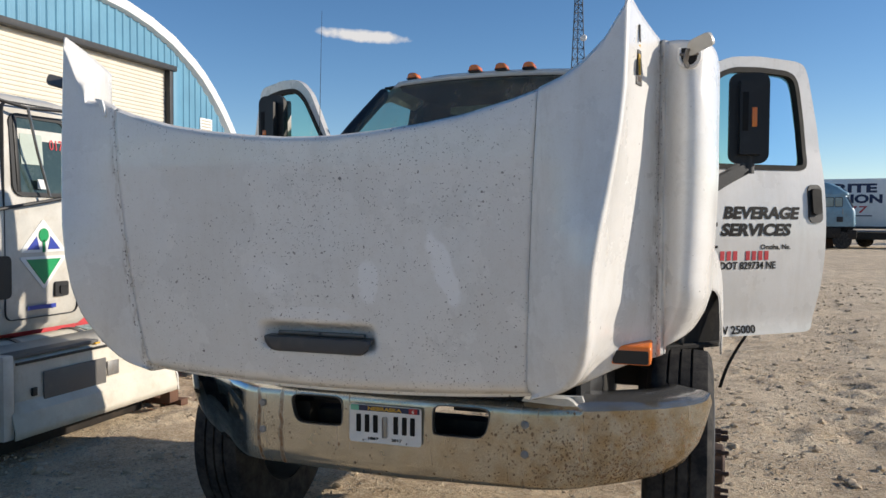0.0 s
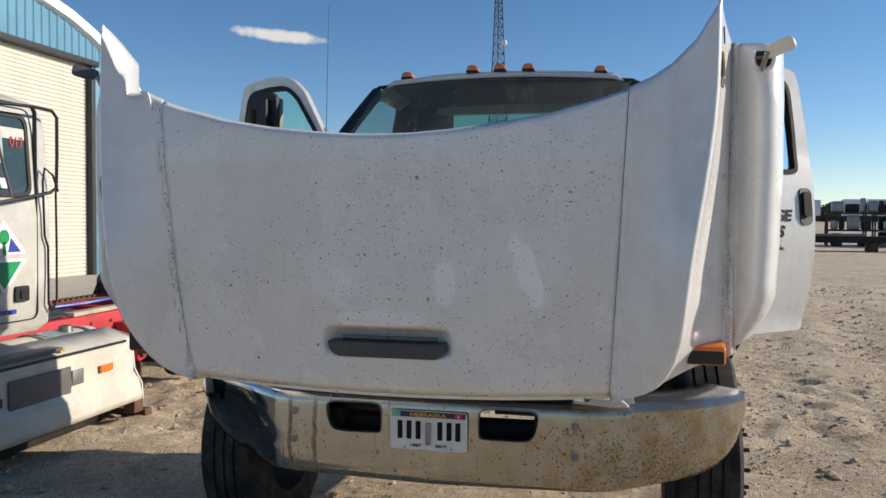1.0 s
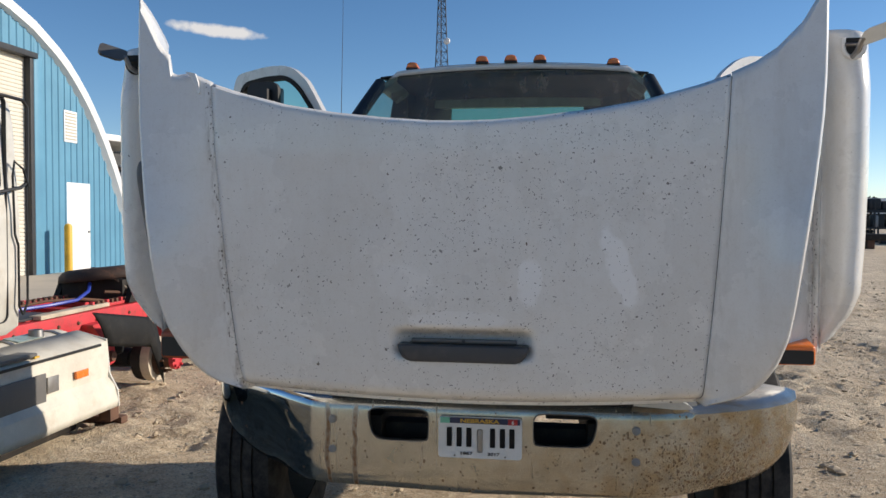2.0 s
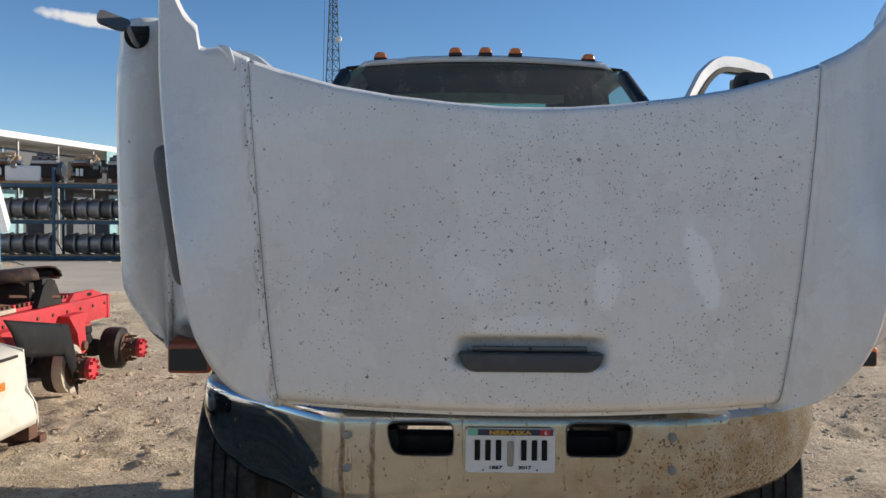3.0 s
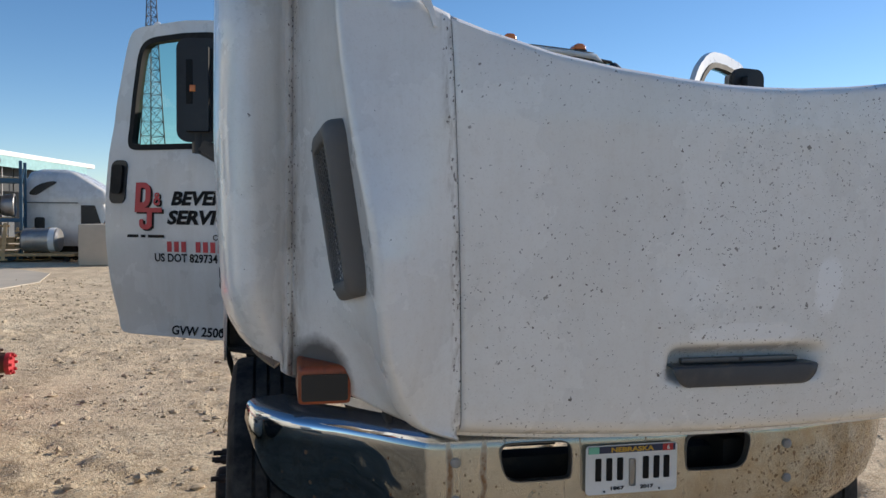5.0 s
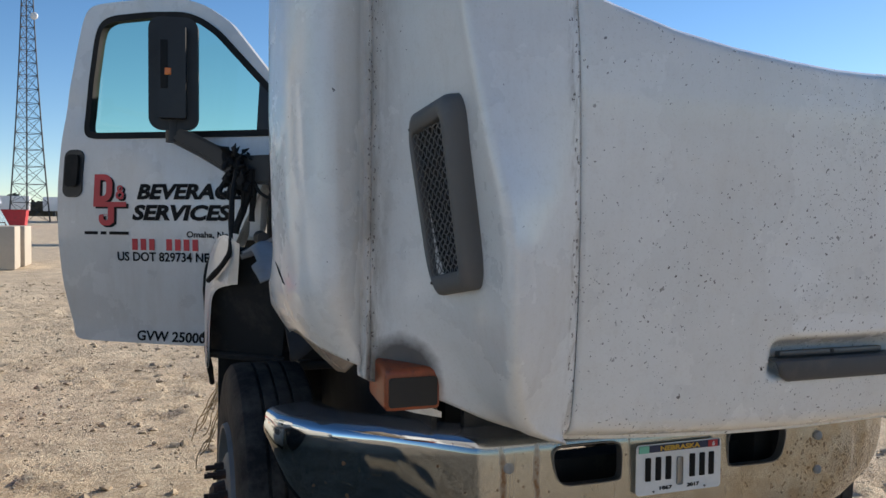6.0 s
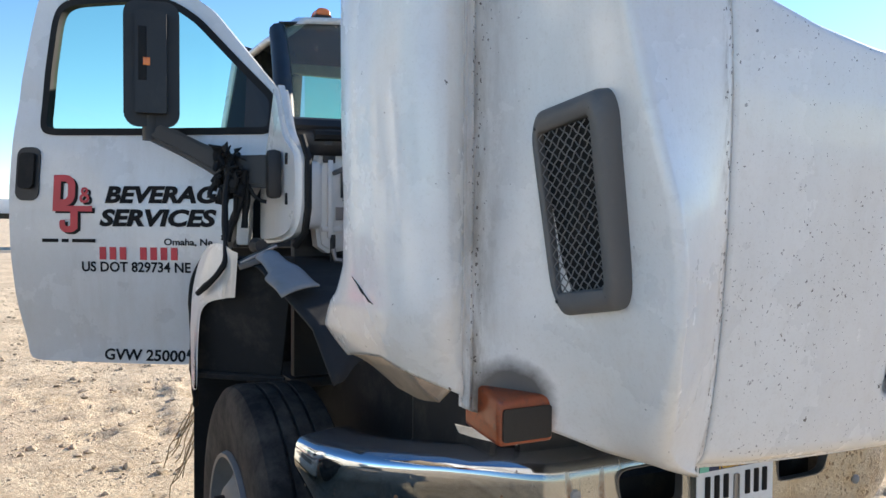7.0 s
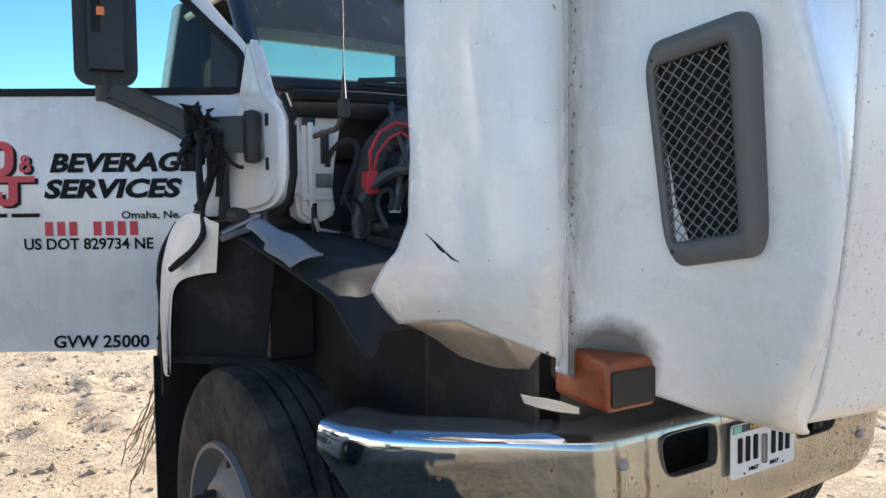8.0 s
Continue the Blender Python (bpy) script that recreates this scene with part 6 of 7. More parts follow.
part("bracket_sticker", boxed(sl((-3.40, 1.72, 1.87)), (0.006, 0.08, 0.07)), "trim", semi)
part("roof_horn", boxed(sl((-3.6, 1.42, 2.62)), (0.10, 0.10, 0.12), 0.02), "dark", semi)
part("roof_horn", tubed([sl((-3.62, 1.0, 2.62)), sl((-3.6, 1.40, 2.63))], [0.03, 0.015], 8), "alloy", semi)
# hood, grille, front wheel forward of the cab
bm = bmesh.new()
rows = []
for y, hw, zt in ((0.75, 0.80, 1.72), (0.2, 0.78, 1.66), (-0.6, 0.72, 1.55), (-1.1, 0.62, 1.42), (-1.25, 0.5, 1.3)):
    rows.append([(hw * px, y - 2.0, 0.6 + (zt - 0.6) * pz) for px, pz in ((-1.05, 0), (-1, 0.5), (-0.96, 0.8), (-0.8, 0.95), (-0.4, 1), (0, 1.01), (0.4, 1), (0.8, 0.95), (0.96, 0.8), (1, 0.5), (1.05, 0))])
grid(bm, rows)
thick(part("engine_hood", bm, "cream", semi, "off-white engine hood", 45), 0.01)
part("front_bumper", boxed((0, -3.35, 0.55), (2.2, 0.12, 0.35), 0.05), "steel", semi)
for s in (-1, 1):
    part("front_tyre", turned([(-0.14, 0.28), (-0.15, 0.4), (-0.12, 0.5), (0.12, 0.5), (0.15, 0.4), (0.14, 0.28), (0.02, 0.26), (0.05, 0.0)], (s * 0.92, -1.55, 0.5), "x", 36), "tyre", semi, "black front tyre")
    bm = bmesh.new()
    rows = []
    for i in range(13):
        a = radians(-5 + 185 * i / 12)
        rows.append([(s * x, -1.55 + 0.62 * math.cos(a), 0.5 + 0.62 * math.sin(a)) for x in (0.75, 0.95, 1.12)])
    grid(bm, rows)
    thick(part("front_fender", bm, "cream", semi), 0.02)
# side skirt with tool box door, flared lower edge
bm = bmesh.new()
rows = []
for y in np.linspace(1.12, 2.80, 12):
    k = 1 - smoothstep(2.55, 2.8, y) * 0.06
    rows.append([sl((x, y + dy, z)) for x, z, dy in ((-3.38, 0.748, 0), (-3.17, 0.682, 0), (-3.135, 0.665, 0.01), (-3.12, 0.45, 0.0), (-3.125, 0.40, 0.0), (-3.07, 0.33, 0.0), (-3.045, 0.22, 0.0), (-3.05, 0.17, 0.0))])
grid(bm, rows, flip=True)
bmesh.ops.recalc_face_normals(bm, faces=bm.faces)
skirt = part("side_skirt", bm, "dusty_cream", semi, "off-white side skirt with a flared lower edge", 25)
thick(skirt, 0.012)
part("end_cap", prismed([(-3.38 + SX, 0.745), (-3.14 + SX, 0.685), (-3.115 + SX, 0.42), (-3.05 + SX, 0.30), (-3.04 + SX, 0.17), (-3.36 + SX, 0.17)], "y", 0.80, 0.815), "cream", skirt)
part("front_post", boxed(sl((-3.14, 1.10, 0.45)), (0.12, 0.09, 0.56), 0.02), "cream", skirt)
part("step_top", boxed(sl((-3.27, 1.55, 0.70)), (0.26, 0.86, 0.03), 0.01), "grey", skirt, "dark ribbed step")
part("step_gap", boxed(sl((-3.125, 1.95, 0.655)), (0.012, 1.5, 0.018)), "black", skirt)
# the door's grey stands for the shade that falls on the skirt here
part("box_door", boxed(sl((-3.114, 1.72, 0.47)), (0.012, 0.60, 0.20), 0.004), "grey", skirt, "box door, greyed for the shade on it")
part("box_latch", boxed(sl((-3.105, 1.33, 0.45)), (0.02, 0.04, 0.06), 0.006), "black", skirt)
part("grey_patch", boxed(sl((-3.113, 2.10, 0.48)), (0.008, 0.12, 0.11), 0.002), "steel", skirt)
part("amber_marker", boxed(sl((-3.105, 2.42, 0.49)), (0.02, 0.15, 0.055), 0.006), "amber", skirt, "amber side marker")
part("yellow_tape", boxed(sl((-3.155, 1.96, 0.688)), (0.05, 0.05, 0.012)), "yellow", skirt)
part("drip_foot", boxed(sl((-3.1, 2.76, 0.12)), (0.10, 0.12, 0.10), 0.01), "rust", skirt)
# tank
tank = part("fuel_tank", turned([(1.15, 0.0), (1.15, 0.22), (1.18, 0.265), (2.74, 0.265), (2.79, 0.22), (2.79, 0.0)], sl((-3.52, 0, 0.495)), "y", 36), "dusty_cream", semi, "off-white fuel tank")
for y in (1.5, 2.1, 2.62):
    part("tank_strap", turned([(y - 0.02, 0.268), (y - 0.02, 0.274), (y + 0.02, 0.274), (y + 0.02, 0.268)], sl((-3.52, 0, 0.495)), "y", 36), "steel", tank)
part("tank_stain", boxed(sl((-3.47, 2.3, 0.758)), (0.12, 0.28, 0.006), 0.0, pose(0, 0, 0, 0, 9, 0)), "pane_green", tank)
part("tank_cap", turned([(0, 0.0), (0.05, 0.05), (0.0, 0.055)], sl((-3.46, 2.42, 0.752)), "z", 14), "steel", tank)
part("tank_support", boxed(sl((-3.52, 1.95, 0.10)), (0.4, 1.5, 0.20), 0.03), "grease", tank)
# red frame
for x in (-3.87, -4.63):
    r = part("frame_rail", boxed(sl((x, 3.0, 0.66)), (0.08, 5.8, 0.24), 0.01), "red", semi, "red frame rail")
    for y in np.arange(2.4, 6.0, 0.28):
        part("rivet", turned([(0.0, 0.018), (0.012, 0.014), (0.012, 0.0)], sl((x + 0.04, y, 0.70)), "x", 8), "rust", r)
for y in (2.6, 4.1, 5.2, 5.8):
    part("cross_member", boxed(sl((-4.25, y, 0.66)), (0.7, 0.12, 0.2), 0.02), "red", semi)
part("deck_plate", boxed(sl((-4.25, 2.9, 0.80)), (0.72, 0.9, 0.02), 0.004), "dark", semi, "dark deck plate")
part("plank", boxed(sl((-3.90, 3.55, 0.805)), (0.10, 1.1, 0.035), 0.004, pose(0, 0, 0, 0, 0, 3)), "stone", semi, "weathered plank along the rail")
part("ribbed_strip", boxed(sl((-4.45, 3.7, 0.83)), (0.05, 1.1, 0.05), 0.006), "red", semi)
for k in range(14):
    part("rib", boxed(sl((-4.415, 3.2 + 0.08 * k, 0.855)), (0.03, 0.03, 0.03), 0.004), "rust", semi)
part("blue_hose", tubed([sl((-4.25, 3.3, 0.83)), sl((-4.15, 3.6, 0.84)), sl((-4.08, 3.9, 0.86)), sl((-4.12, 4.15, 0.92)), sl((-4.2, 4.3, 0.98))], 0.016, 7), "blue_ink", semi)
part("red_hose", tubed([sl((-4.35, 3.3, 0.83)), sl((-4.22, 3.65, 0.87)), sl((-4.1, 4.0, 0.86)), sl((-4.0, 4.25, 0.82))], 0.014, 7), "rust", semi)
# fifth wheel: a thin dished plate with a drooping rim over its saddle
bm = bmesh.new()
ring_rows = []
for rad, dz in ((0.0, 0.0), (0.2, 0.0), (0.38, -0.004), (0.44, -0.018), (0.475, -0.05), (0.485, -0.10)):
    ring_rows.append([(rad * 1.02 * math.cos(a), rad * math.sin(a), dz) for a in np.linspace(radians(-62), radians(242), 34)])
grid(bm, ring_rows)
plate_ob = part("fifth_wheel", moved(bm, Matrix.Translation(sl((-4.25, 4.66, 1.10))) @ pose(0, 0, 0, -6, 0, 90) @ Matrix.Diagonal((0.88, 0.88, 1, 1))), "fifth", semi, "rusty black fifth wheel", 40)
thick(plate_ob, 0.022)
for dx in (-0.2, 0.2):
    part("fifth_wheel_jaw", boxed(sl((-4.25 + dx, 5.00, 1.05)), (0.16, 0.30, 0.06), 0.02, pose(0, 0, 0, -9, 0, dx * 60)), "fifth", semi)
    part("saddle", prismed([(2.38, 0.79), (2.86, 0.79), (2.74, 0.98), (2.66, 1.03), (2.58, 1.03), (2.50, 0.98)], "x", dx * 1.9 - 0.03, dx * 1.9 + 0.03), "grease", semi)
part("kingpin_slot", boxed(sl((-4.25, 4.90, 1.085)), (0.10, 0.36, 0.02), 0.006, pose(0, 0, 0, -7, 0, 0)), "rubber", semi)
for s in (-1, 1):
    x = -4.25 + s * 0.33
    rack = part("slide_rack", boxed(sl((x, 4.55, 0.80)), (0.06, 1.5, 0.03), 0.004), "red", semi, "toothed red sliding rack")
    for k in range(18):
        part("tooth", boxed(sl((x + 0.01 * s, 3.86 + 0.08 * k, 0.83)), (0.04, 0.035, 0.04), 0.004), "rust" if k % 3 else "red", rack)
part("release_arm", tubed([sl((-4.05, 4.3, 0.90)), sl((-3.9, 4.5, 0.88)), sl((-3.82, 4.75, 0.86))], 0.016, 6), "rust", semi)
part("slack_chain", tubed([sl((-4.0, 4.4, 1.03)), sl((-3.93, 4.45, 0.95)), sl((-3.9, 4.5, 0.90))], 0.012, 6), "inner", semi)
# raised plate and gusset at the tail of the frame
part("tail_plate", prismed([(3.0, 0.78), (3.12, 0.86), (3.55, 0.86), (3.80, 0.79)], "x", 0.36, 0.40), "red", semi, "raised red tail plate")
part("tail_hole", boxed(sl((-3.87, 5.45, 0.82)), (0.05, 0.10, 0.035), 0.006), "rubber", semi)
part("tail_cross", boxed(sl((-4.25, 5.86, 0.66)), (0.86, 0.06, 0.26), 0.01), "red", semi)
bm = boxed(sl((-4.25, 4.66, 0.90)), (0.66, 0.50, 0.24), 0.04)
box(bm, sl((-4.25, 4.60, 0.99)), (0.80, 0.20, 0.12), 0.03)
part("fifth_wheel_mount", bm, "grease", semi)
# two axles with bare hubs
for y, z in ((4.35, 0.26), (5.52, 0.26)):
    ax = part("drive_axle", tubed([sl((-5.0, y, z)), sl((-4.4, y, z + 0.02)), sl((-3.8, y, z))], [0.09, 0.13, 0.09], 12), "grease", semi, "greasy drive axle")
    for s in (-1, 1):
        c = sl((-4.25 + s * 0.55, y, z))
        part("brake_drum", turned([(0.0, 0.10), (0.0, 0.205), (s * 0.05, 0.215), (s * 0.16, 0.21), (s * 0.18, 0.18), (s * 0.18, 0.10)], c, "x", 28), "grease", ax)
        if y < 5:
            part("drum_ring", turned([(s * 0.10, 0.218), (s * 0.185, 0.214), (s * 0.19, 0.16), (s * 0.17, 0.155)], c, "x", 28), "stone", ax, "pale rusted drum ring")
        part("hub", turned([(s * 0.17, 0.15), (s * 0.20, 0.15), (s * 0.22, 0.09), (s * 0.34, 0.085), (s * 0.345, 0.0)], c, "x", 24), "rust", ax)
        part("hub_face", turned([(s * 0.33, 0.1), (s * 0.37, 0.1), (s * 0.375, 0.0)], c, "x", 20), "red", ax, "red hub face")
        for k in range(8):
            a = 2 * math.pi * k / 8
            part("hub_bolt", turned([(s * 0.37, 0.016), (s * 0.395, 0.014), (s * 0.395, 0.0)], (c[0], c[1] + 0.082 * math.cos(a), c[2] + 0.082 * math.sin(a)), "x", 6), "red", ax)
        for k in range(10):
            a = 2 * math.pi * k / 10
            part("stud", turned([(s * 0.2, 0.012), (s * 0.29, 0.012), (s * 0.29, 0.0)], (c[0], c[1] + 0.125 * math.cos(a), c[2] + 0.125 * math.sin(a)), "x", 6), "rust", ax)
    hanger = part("suspension_bracket", prismed(soft_corners([(y - 2.80, 0.68), (y - 2.38, 0.68), (y - 2.46, 0.55), (y - 2.42, 0.30), (y - 2.56, 0.27), (y - 2.62, 0.50)]), "x", SX - 3.83, SX - 3.72), "red", semi, "red suspension bracket")
    part("hanger_pin", turned([(0.0, 0.05), (0.03, 0.045), (0.035, 0.0)], sl((-3.72, y - 0.50, 0.36)), "x", 12), "rust", hanger)
    part("air_spring", turned([(0.20, 0.07), (0.22, 0.105), (0.27, 0.115), (0.31, 0.10), (0.33, 0.115), (0.39, 0.105), (0.41, 0.07)], sl((-3.86, y - 0.26, 0.13)), "z", 20), "rubber", semi)
    part("spring_seat", turned([(0.42, 0.0), (0.42, 0.10), (0.45, 0.10), (0.46, 0.0)], sl((-3.86, y - 0.26, 0.10)), "z", 18), "red", semi)
    part("axle_stand", boxed(sl((-4.25, y, 0.08)), (0.3, 0.2, 0.18), 0.02), "rust", semi)
bm = bmesh.new()
rows = []
for i in range(9):
    t = i / 8
    rows.append([sl((-3.47 + 0.03 * math.sin(3 * t), 3.15 + 1.0 * w + 0.18 * t, 0.84 - 0.2 * w * 0.8 - (0.30 + 0.35 * smoothstep(0.75, 1, w)) * t)) for w in np.linspace(0, 1, 9)])
grid(bm, rows)
thick(part("mud_guard", bm, "rubber", semi, "bent black mud guard"), 0.012)
part("skid", boxed(sl((-3.3, 2.9, 0.04)), (0.5, 0.10, 0.06), 0.01), "rust", semi)

# ---------- blue arched workshop ----------
shop = thing("workshop", "blue metal workshop with white arched roof and shutter door", "building", (-14.2, 9.5, 0), 0)
HALF = 13.05


def arch(y):
    """Height of the roof over the gable at y, from the middle of the building."""
    return lin(abs(y), (0, 7.62), (3, 7.6), (5, 7.53), (6, 7.44), (7, 7.24), (8, 6.92), (9, 6.43), (9.5, 6.12), (10, 5.72), (10.5, 5.26), (11, 4.7), (11.5, 4.05), (12, 3.3), (12.5, 2.4), (13.05, 1.25))


ys = sorted(set([round(v, 3) for v in np.arange(-12.9, 12.91, 0.3)] + [-5.0, 8.2]))
bm = bmesh.new()
# gable wall in ribbed sheets; the shutter's opening stays free
DOOR_Y0, DOOR_Y1, DOOR_Z = -5.0, 8.2, 6.17
for a, b in zip(ys, ys[1:]):
    lo = DOOR_Z if (a >= DOOR_Y0 - 1e-3 and b <= DOOR_Y1 + 1e-3) else 0.0
    ha, hb = arch(a), arch(b)
    if min(ha, hb) <= lo + 0.02:
        continue
    q = 0.035
    pts = [(0, a), (0.03, a + q), (0.03, a + 2 * q), (0, a + 3 * q), (0, b)]
    grid(bm, [[(x, y, lo) for x, y in pts], [(x, y, ha + (hb - ha) * (y - a) / (b - a)) for x, y in pts]])
bmesh.ops.remove_doubles(bm, verts=bm.verts, dist=1e-4)
thick(part("gable_wall", bm, "blue", shop, "blue ribbed metal cladding", 0), 0.06, 1)
bm = bmesh.new()
ay = np.linspace(-HALF, HALF, 105)
rows = [[(x, y * k, arch(y) + dz) for y in ay] for x, k, dz in ((-24, 1.0, 0.0), (-24, 1.012, 0.16), (0.22, 1.012, 0.16), (0.22, 1.0, -0.10), (0.08, 0.993, -0.14), (0.04, 0.99, -0.14))]
grid(bm, rows)
part("roof", bm, "trim", shop, "white arched roof edge", 40)
shutter = part("shutter", boxed((-0.17, 1.6, DOOR_Z / 2), (0.06, DOOR_Y1 - DOOR_Y0, DOOR_Z), 0.0), "shutter", shop, "cream roll-up shutter door, closed", 20)
slat = part("slat", prismed([(-0.14, 0.0), (-0.118, 0.015), (-0.11, 0.055), (-0.118, 0.095), (-0.14, 0.11)], "y", DOOR_Y0, DOOR_Y1), "shutter", shutter)
for k in range(1, int(DOOR_Z / 0.11)):
    twin(slat, (0, 0, 0.11 * k), shutter)
part("door_head", boxed((0.0, 1.6, DOOR_Z - 0.03), (0.3, 13.4, 0.16), 0.02), "dark", shop)
part("door_track", boxed((-0.02, DOOR_Y1 - 0.08, 3.05), (0.2, 0.16, 6.1), 0.02), "dark", shop)
part("door_jamb", boxed((0.02, DOOR_Y1 + 0.2, 3.1), (0.14, 0.34, 6.2), 0.02), "blue", shop)
part("man_door", boxed((0.05, 10.24, 1.36), (0.08, 1.2, 2.66), 0.01), "trim", shop, "white man door")
part("door_knob", boxed((0.11, 10.74, 1.2), (0.05, 0.06, 0.06), 0.01), "steel", shop)
part("louvre", boxed((0.06, 9.87, 4.36), (0.06, 0.64, 0.94), 0.01), "trim", shop, "white wall louvre")
for k in range(9):
    part("slat", boxed((0.095, 9.87, 3.99 + 0.095 * k), (0.03, 0.52, 0.04), 0.0, pose(0, 0, 0, 0, 30, 0)), "shutter", shop)
post = tagged(link("bollard", turned([(0, 0.0), (0, 0.11), (1.35, 0.11), (1.42, 0.08), (1.45, 0.0)], (0, 0, 0), "z", 18), "yellow", None, 40), "yellow steel bollard beside the workshop door", "bollard")
post.matrix_basis = Matrix.Translation((-13.6, 18.4, 0.02))
# pale concrete apron
bm = bmesh.new()
prism(bm, [(-14.2, -20), (-10.6, -20), (-10.4, 9.0), (-8.6, 13.2), (-7.0, 14.9), (-6.4, 18.5), (-6.9, 21.5), (-8.2, 23.4), (-10.5, 24.6), (-12.5, 26.5), (-13, 34), (-14, 45), (-30, 62), (-40, 60), (-14.2, 24)], "z", -0.03, 0.012)
tagged(link("pavement", bm, "concrete"), "pale worn concrete apron beside the dirt yard", "pavement", kind="structure")


# ---------- parts racks across the yard ----------
def pallet_rack(at, turn, bays, width, label):
    """Blue pallet racking: uprights with bracing, pairs of beams, wooden decks."""
    rk = thing("pallet_rack", label, "rack", at, turn, "parts racks")
    levels = (0.16, 1.50, 2.88)
    for i in range(bays + 1):
        x = i * width
        for y in (0.0, 1.1):
            part("upright", boxed((x, y, 1.75), (0.10, 0.09, 3.5), 0.008), "rack", rk)
        bm = bmesh.new()
        for k in range(4):
            a, b = (0.0, 1.1) if k % 2 else (1.1, 0.0)
            bar(bm, (x, a, 0.2 + 0.8 * k), (x, b, 0.95 + 0.8 * k), 0.04, 0.03)
        part("brace", bm, "rack", rk)
    for i in range(bays):
        for z in levels:
            for y in (0.0, 1.1):
                part("beam", boxed(((i + 0.5) * width, y, z - 0.07), (width - 0.1, 0.06, 0.14), 0.006), "rack", rk)
            part("deck", boxed(((i + 0.5) * width, 0.55, z + 0.015), (width - 0.12, 1.05, 0.03), 0.0), "wood", rk)
    return rk


def drums(name, n, r, label):
    """A row of brake drums and casings lying side by side, with bright machined rims."""
    d = thing(name, label, "parts")
    for k in range(n):
        prof = [(-0.22, 0.0), (-0.22, r * 0.55), (-0.20, r * 0.8), (-0.12, r * 0.86), (-0.06, r * 0.93), (0.08, r * 0.93), (0.12, r * 0.99), (0.20, r), (0.22, r * 0.96), (0.22, r * 0.8), (0.05, r * 0.72), (0.05, 0.0)]
        c = part("casing", turned(prof, (0.46 * k, 0, r), "x", 24), "drum" if k % 3 else "tarnish", d)
        part("rim", turned([(0.145, r), (0.155, r * 1.03), (0.205, r * 1.03), (0.215, r)], (0.46 * k, 0, r), "x", 24), "alloy", c)
    return d


def old_engine(cover, label):
    """A used diesel engine on a skid: block, heads, flywheel, manifold, fan hub."""
    e = thing("old_engine", label, "engine")
    part("block", boxed((0, 0, 0.46), (1.05, 0.56, 0.52), 0.05), "grease", e)
    part("head", boxed((0.05, 0.02, 0.80), (0.95, 0.40, 0.16), 0.04), "alloy", e)
    for k in range(3):
        part("valve_cover", boxed((-0.27 + 0.31 * k, 0.02, 0.95), (0.28, 0.28, 0.15), 0.05, None, 3), cover, e)
    part("oil_pan", boxed((0, 0, 0.12), (0.8, 0.38, 0.2), 0.06), "rust", e)
    part("bell_housing", turned([(-0.42, 0.0), (-0.42, 0.30), (-0.5, 0.36), (-0.60, 0.37), (-0.60, 0.0)], (0, 0, 0.47), "x", 24), cover, e)
    part("flywheel", turned([(-0.60, 0.0), (-0.60, 0.26), (-0.64, 0.26), (-0.65, 0.0)], (0, 0, 0.47), "x", 24), "trim", e, "pale flywheel face")
    part("turbo", turned([(0, 0.08), (0.04, 0.15), (0.12, 0.17), (0.18, 0.12), (0.20, 0.0)], (0.12, -0.38, 0.80), "x", 18), "tarnish", e)
    part("manifold", tubed([(-0.42, -0.31, 0.70), (-0.1, -0.36, 0.73), (0.2, -0.36, 0.73), (0.42, -0.31, 0.70)], 0.06, 10), "rust", e)
    part("intake_pipe", tubed([(0.3, -0.36, 0.84), (0.42, -0.36, 0.98), (0.38, -0.2, 1.08), (0.1, -0.1, 1.10), (-0.2, -0.12, 1.06)], 0.05, 10), cover, e)
    for x in (-0.25, -0.1):
        part("oil_filter", turned([(0, 0.0), (0, 0.055), (0.02, 0.06), (0.26, 0.06), (0.28, 0.04), (0.28, 0.0)], (x, -0.36, 0.28), "z", 14), "trim", e)
    part("starter", tubed([(-0.45, -0.33, 0.35), (-0.3, -0.33, 0.35)], 0.07, 12), "drum", e)
    part("alternator", turned([(-0.1, 0.0), (-0.1, 0.09), (0.08, 0.1), (0.1, 0.06), (0.1, 0.0)], (0.4, -0.33, 0.62), "x", 16), "drum", e)
    part("fan_hub", turned([(0, 0.0), (0, 0.14), (0.03, 0.14), (0.03, 0.07), (0.12, 0.07), (0.12, 0.0)], (0.53, 0, 0.6), "x", 16), "steel", e)
    part("pulley", turned([(0, 0.0), (0, 0.1), (0.05, 0.1), (0.05, 0.0)], (0.53, -0.05, 0.32), "x", 16), "rust", e)
    part("skid", boxed((0, 0, 0.02), (1.2, 0.6, 0.04), 0.0), "wood", e)
    return e


RT = 8.0
rm = pose(-17.6, 27.0, 0, 0, 0, RT)
pallet_rack((-17.6, 27.0, 0.012), RT, 3, 2.75, "blue steel pallet rack loaded with drivetrain parts")
e0 = old_engine("tan", "used diesel engine with tan covers on a rack shelf")
e1 = old_engine("tarnish", "greasy black used diesel engine on a rack shelf")
d0 = drums("brake_drum_row", 5, 0.42, "row of bare steel drums with bright rims on a shelf")
spots_e = [(0.9, 0.5, 2.93, 0), (2.35, 0.5, 2.93, 180), (3.75, 0.55, 2.93, 8), (5.15, 0.5, 2.93, 184), (6.9, 0.55, 2.93, 3)]
spots_d = [(0.45, 0.5, 1.54), (3.2, 0.5, 1.54), (5.95, 0.5, 1.54), (0.45, 0.5, 0.2), (3.25, 0.5, 0.2)]
for k, (x, y, z, a) in enumerate(spots_e):
    m = rm @ pose(x, y, z, 0, 0, a)
    if k > 1:
        copy_thing(e1 if k % 2 else e0, m)
    else:
        (e0, e1)[k].matrix_basis = m
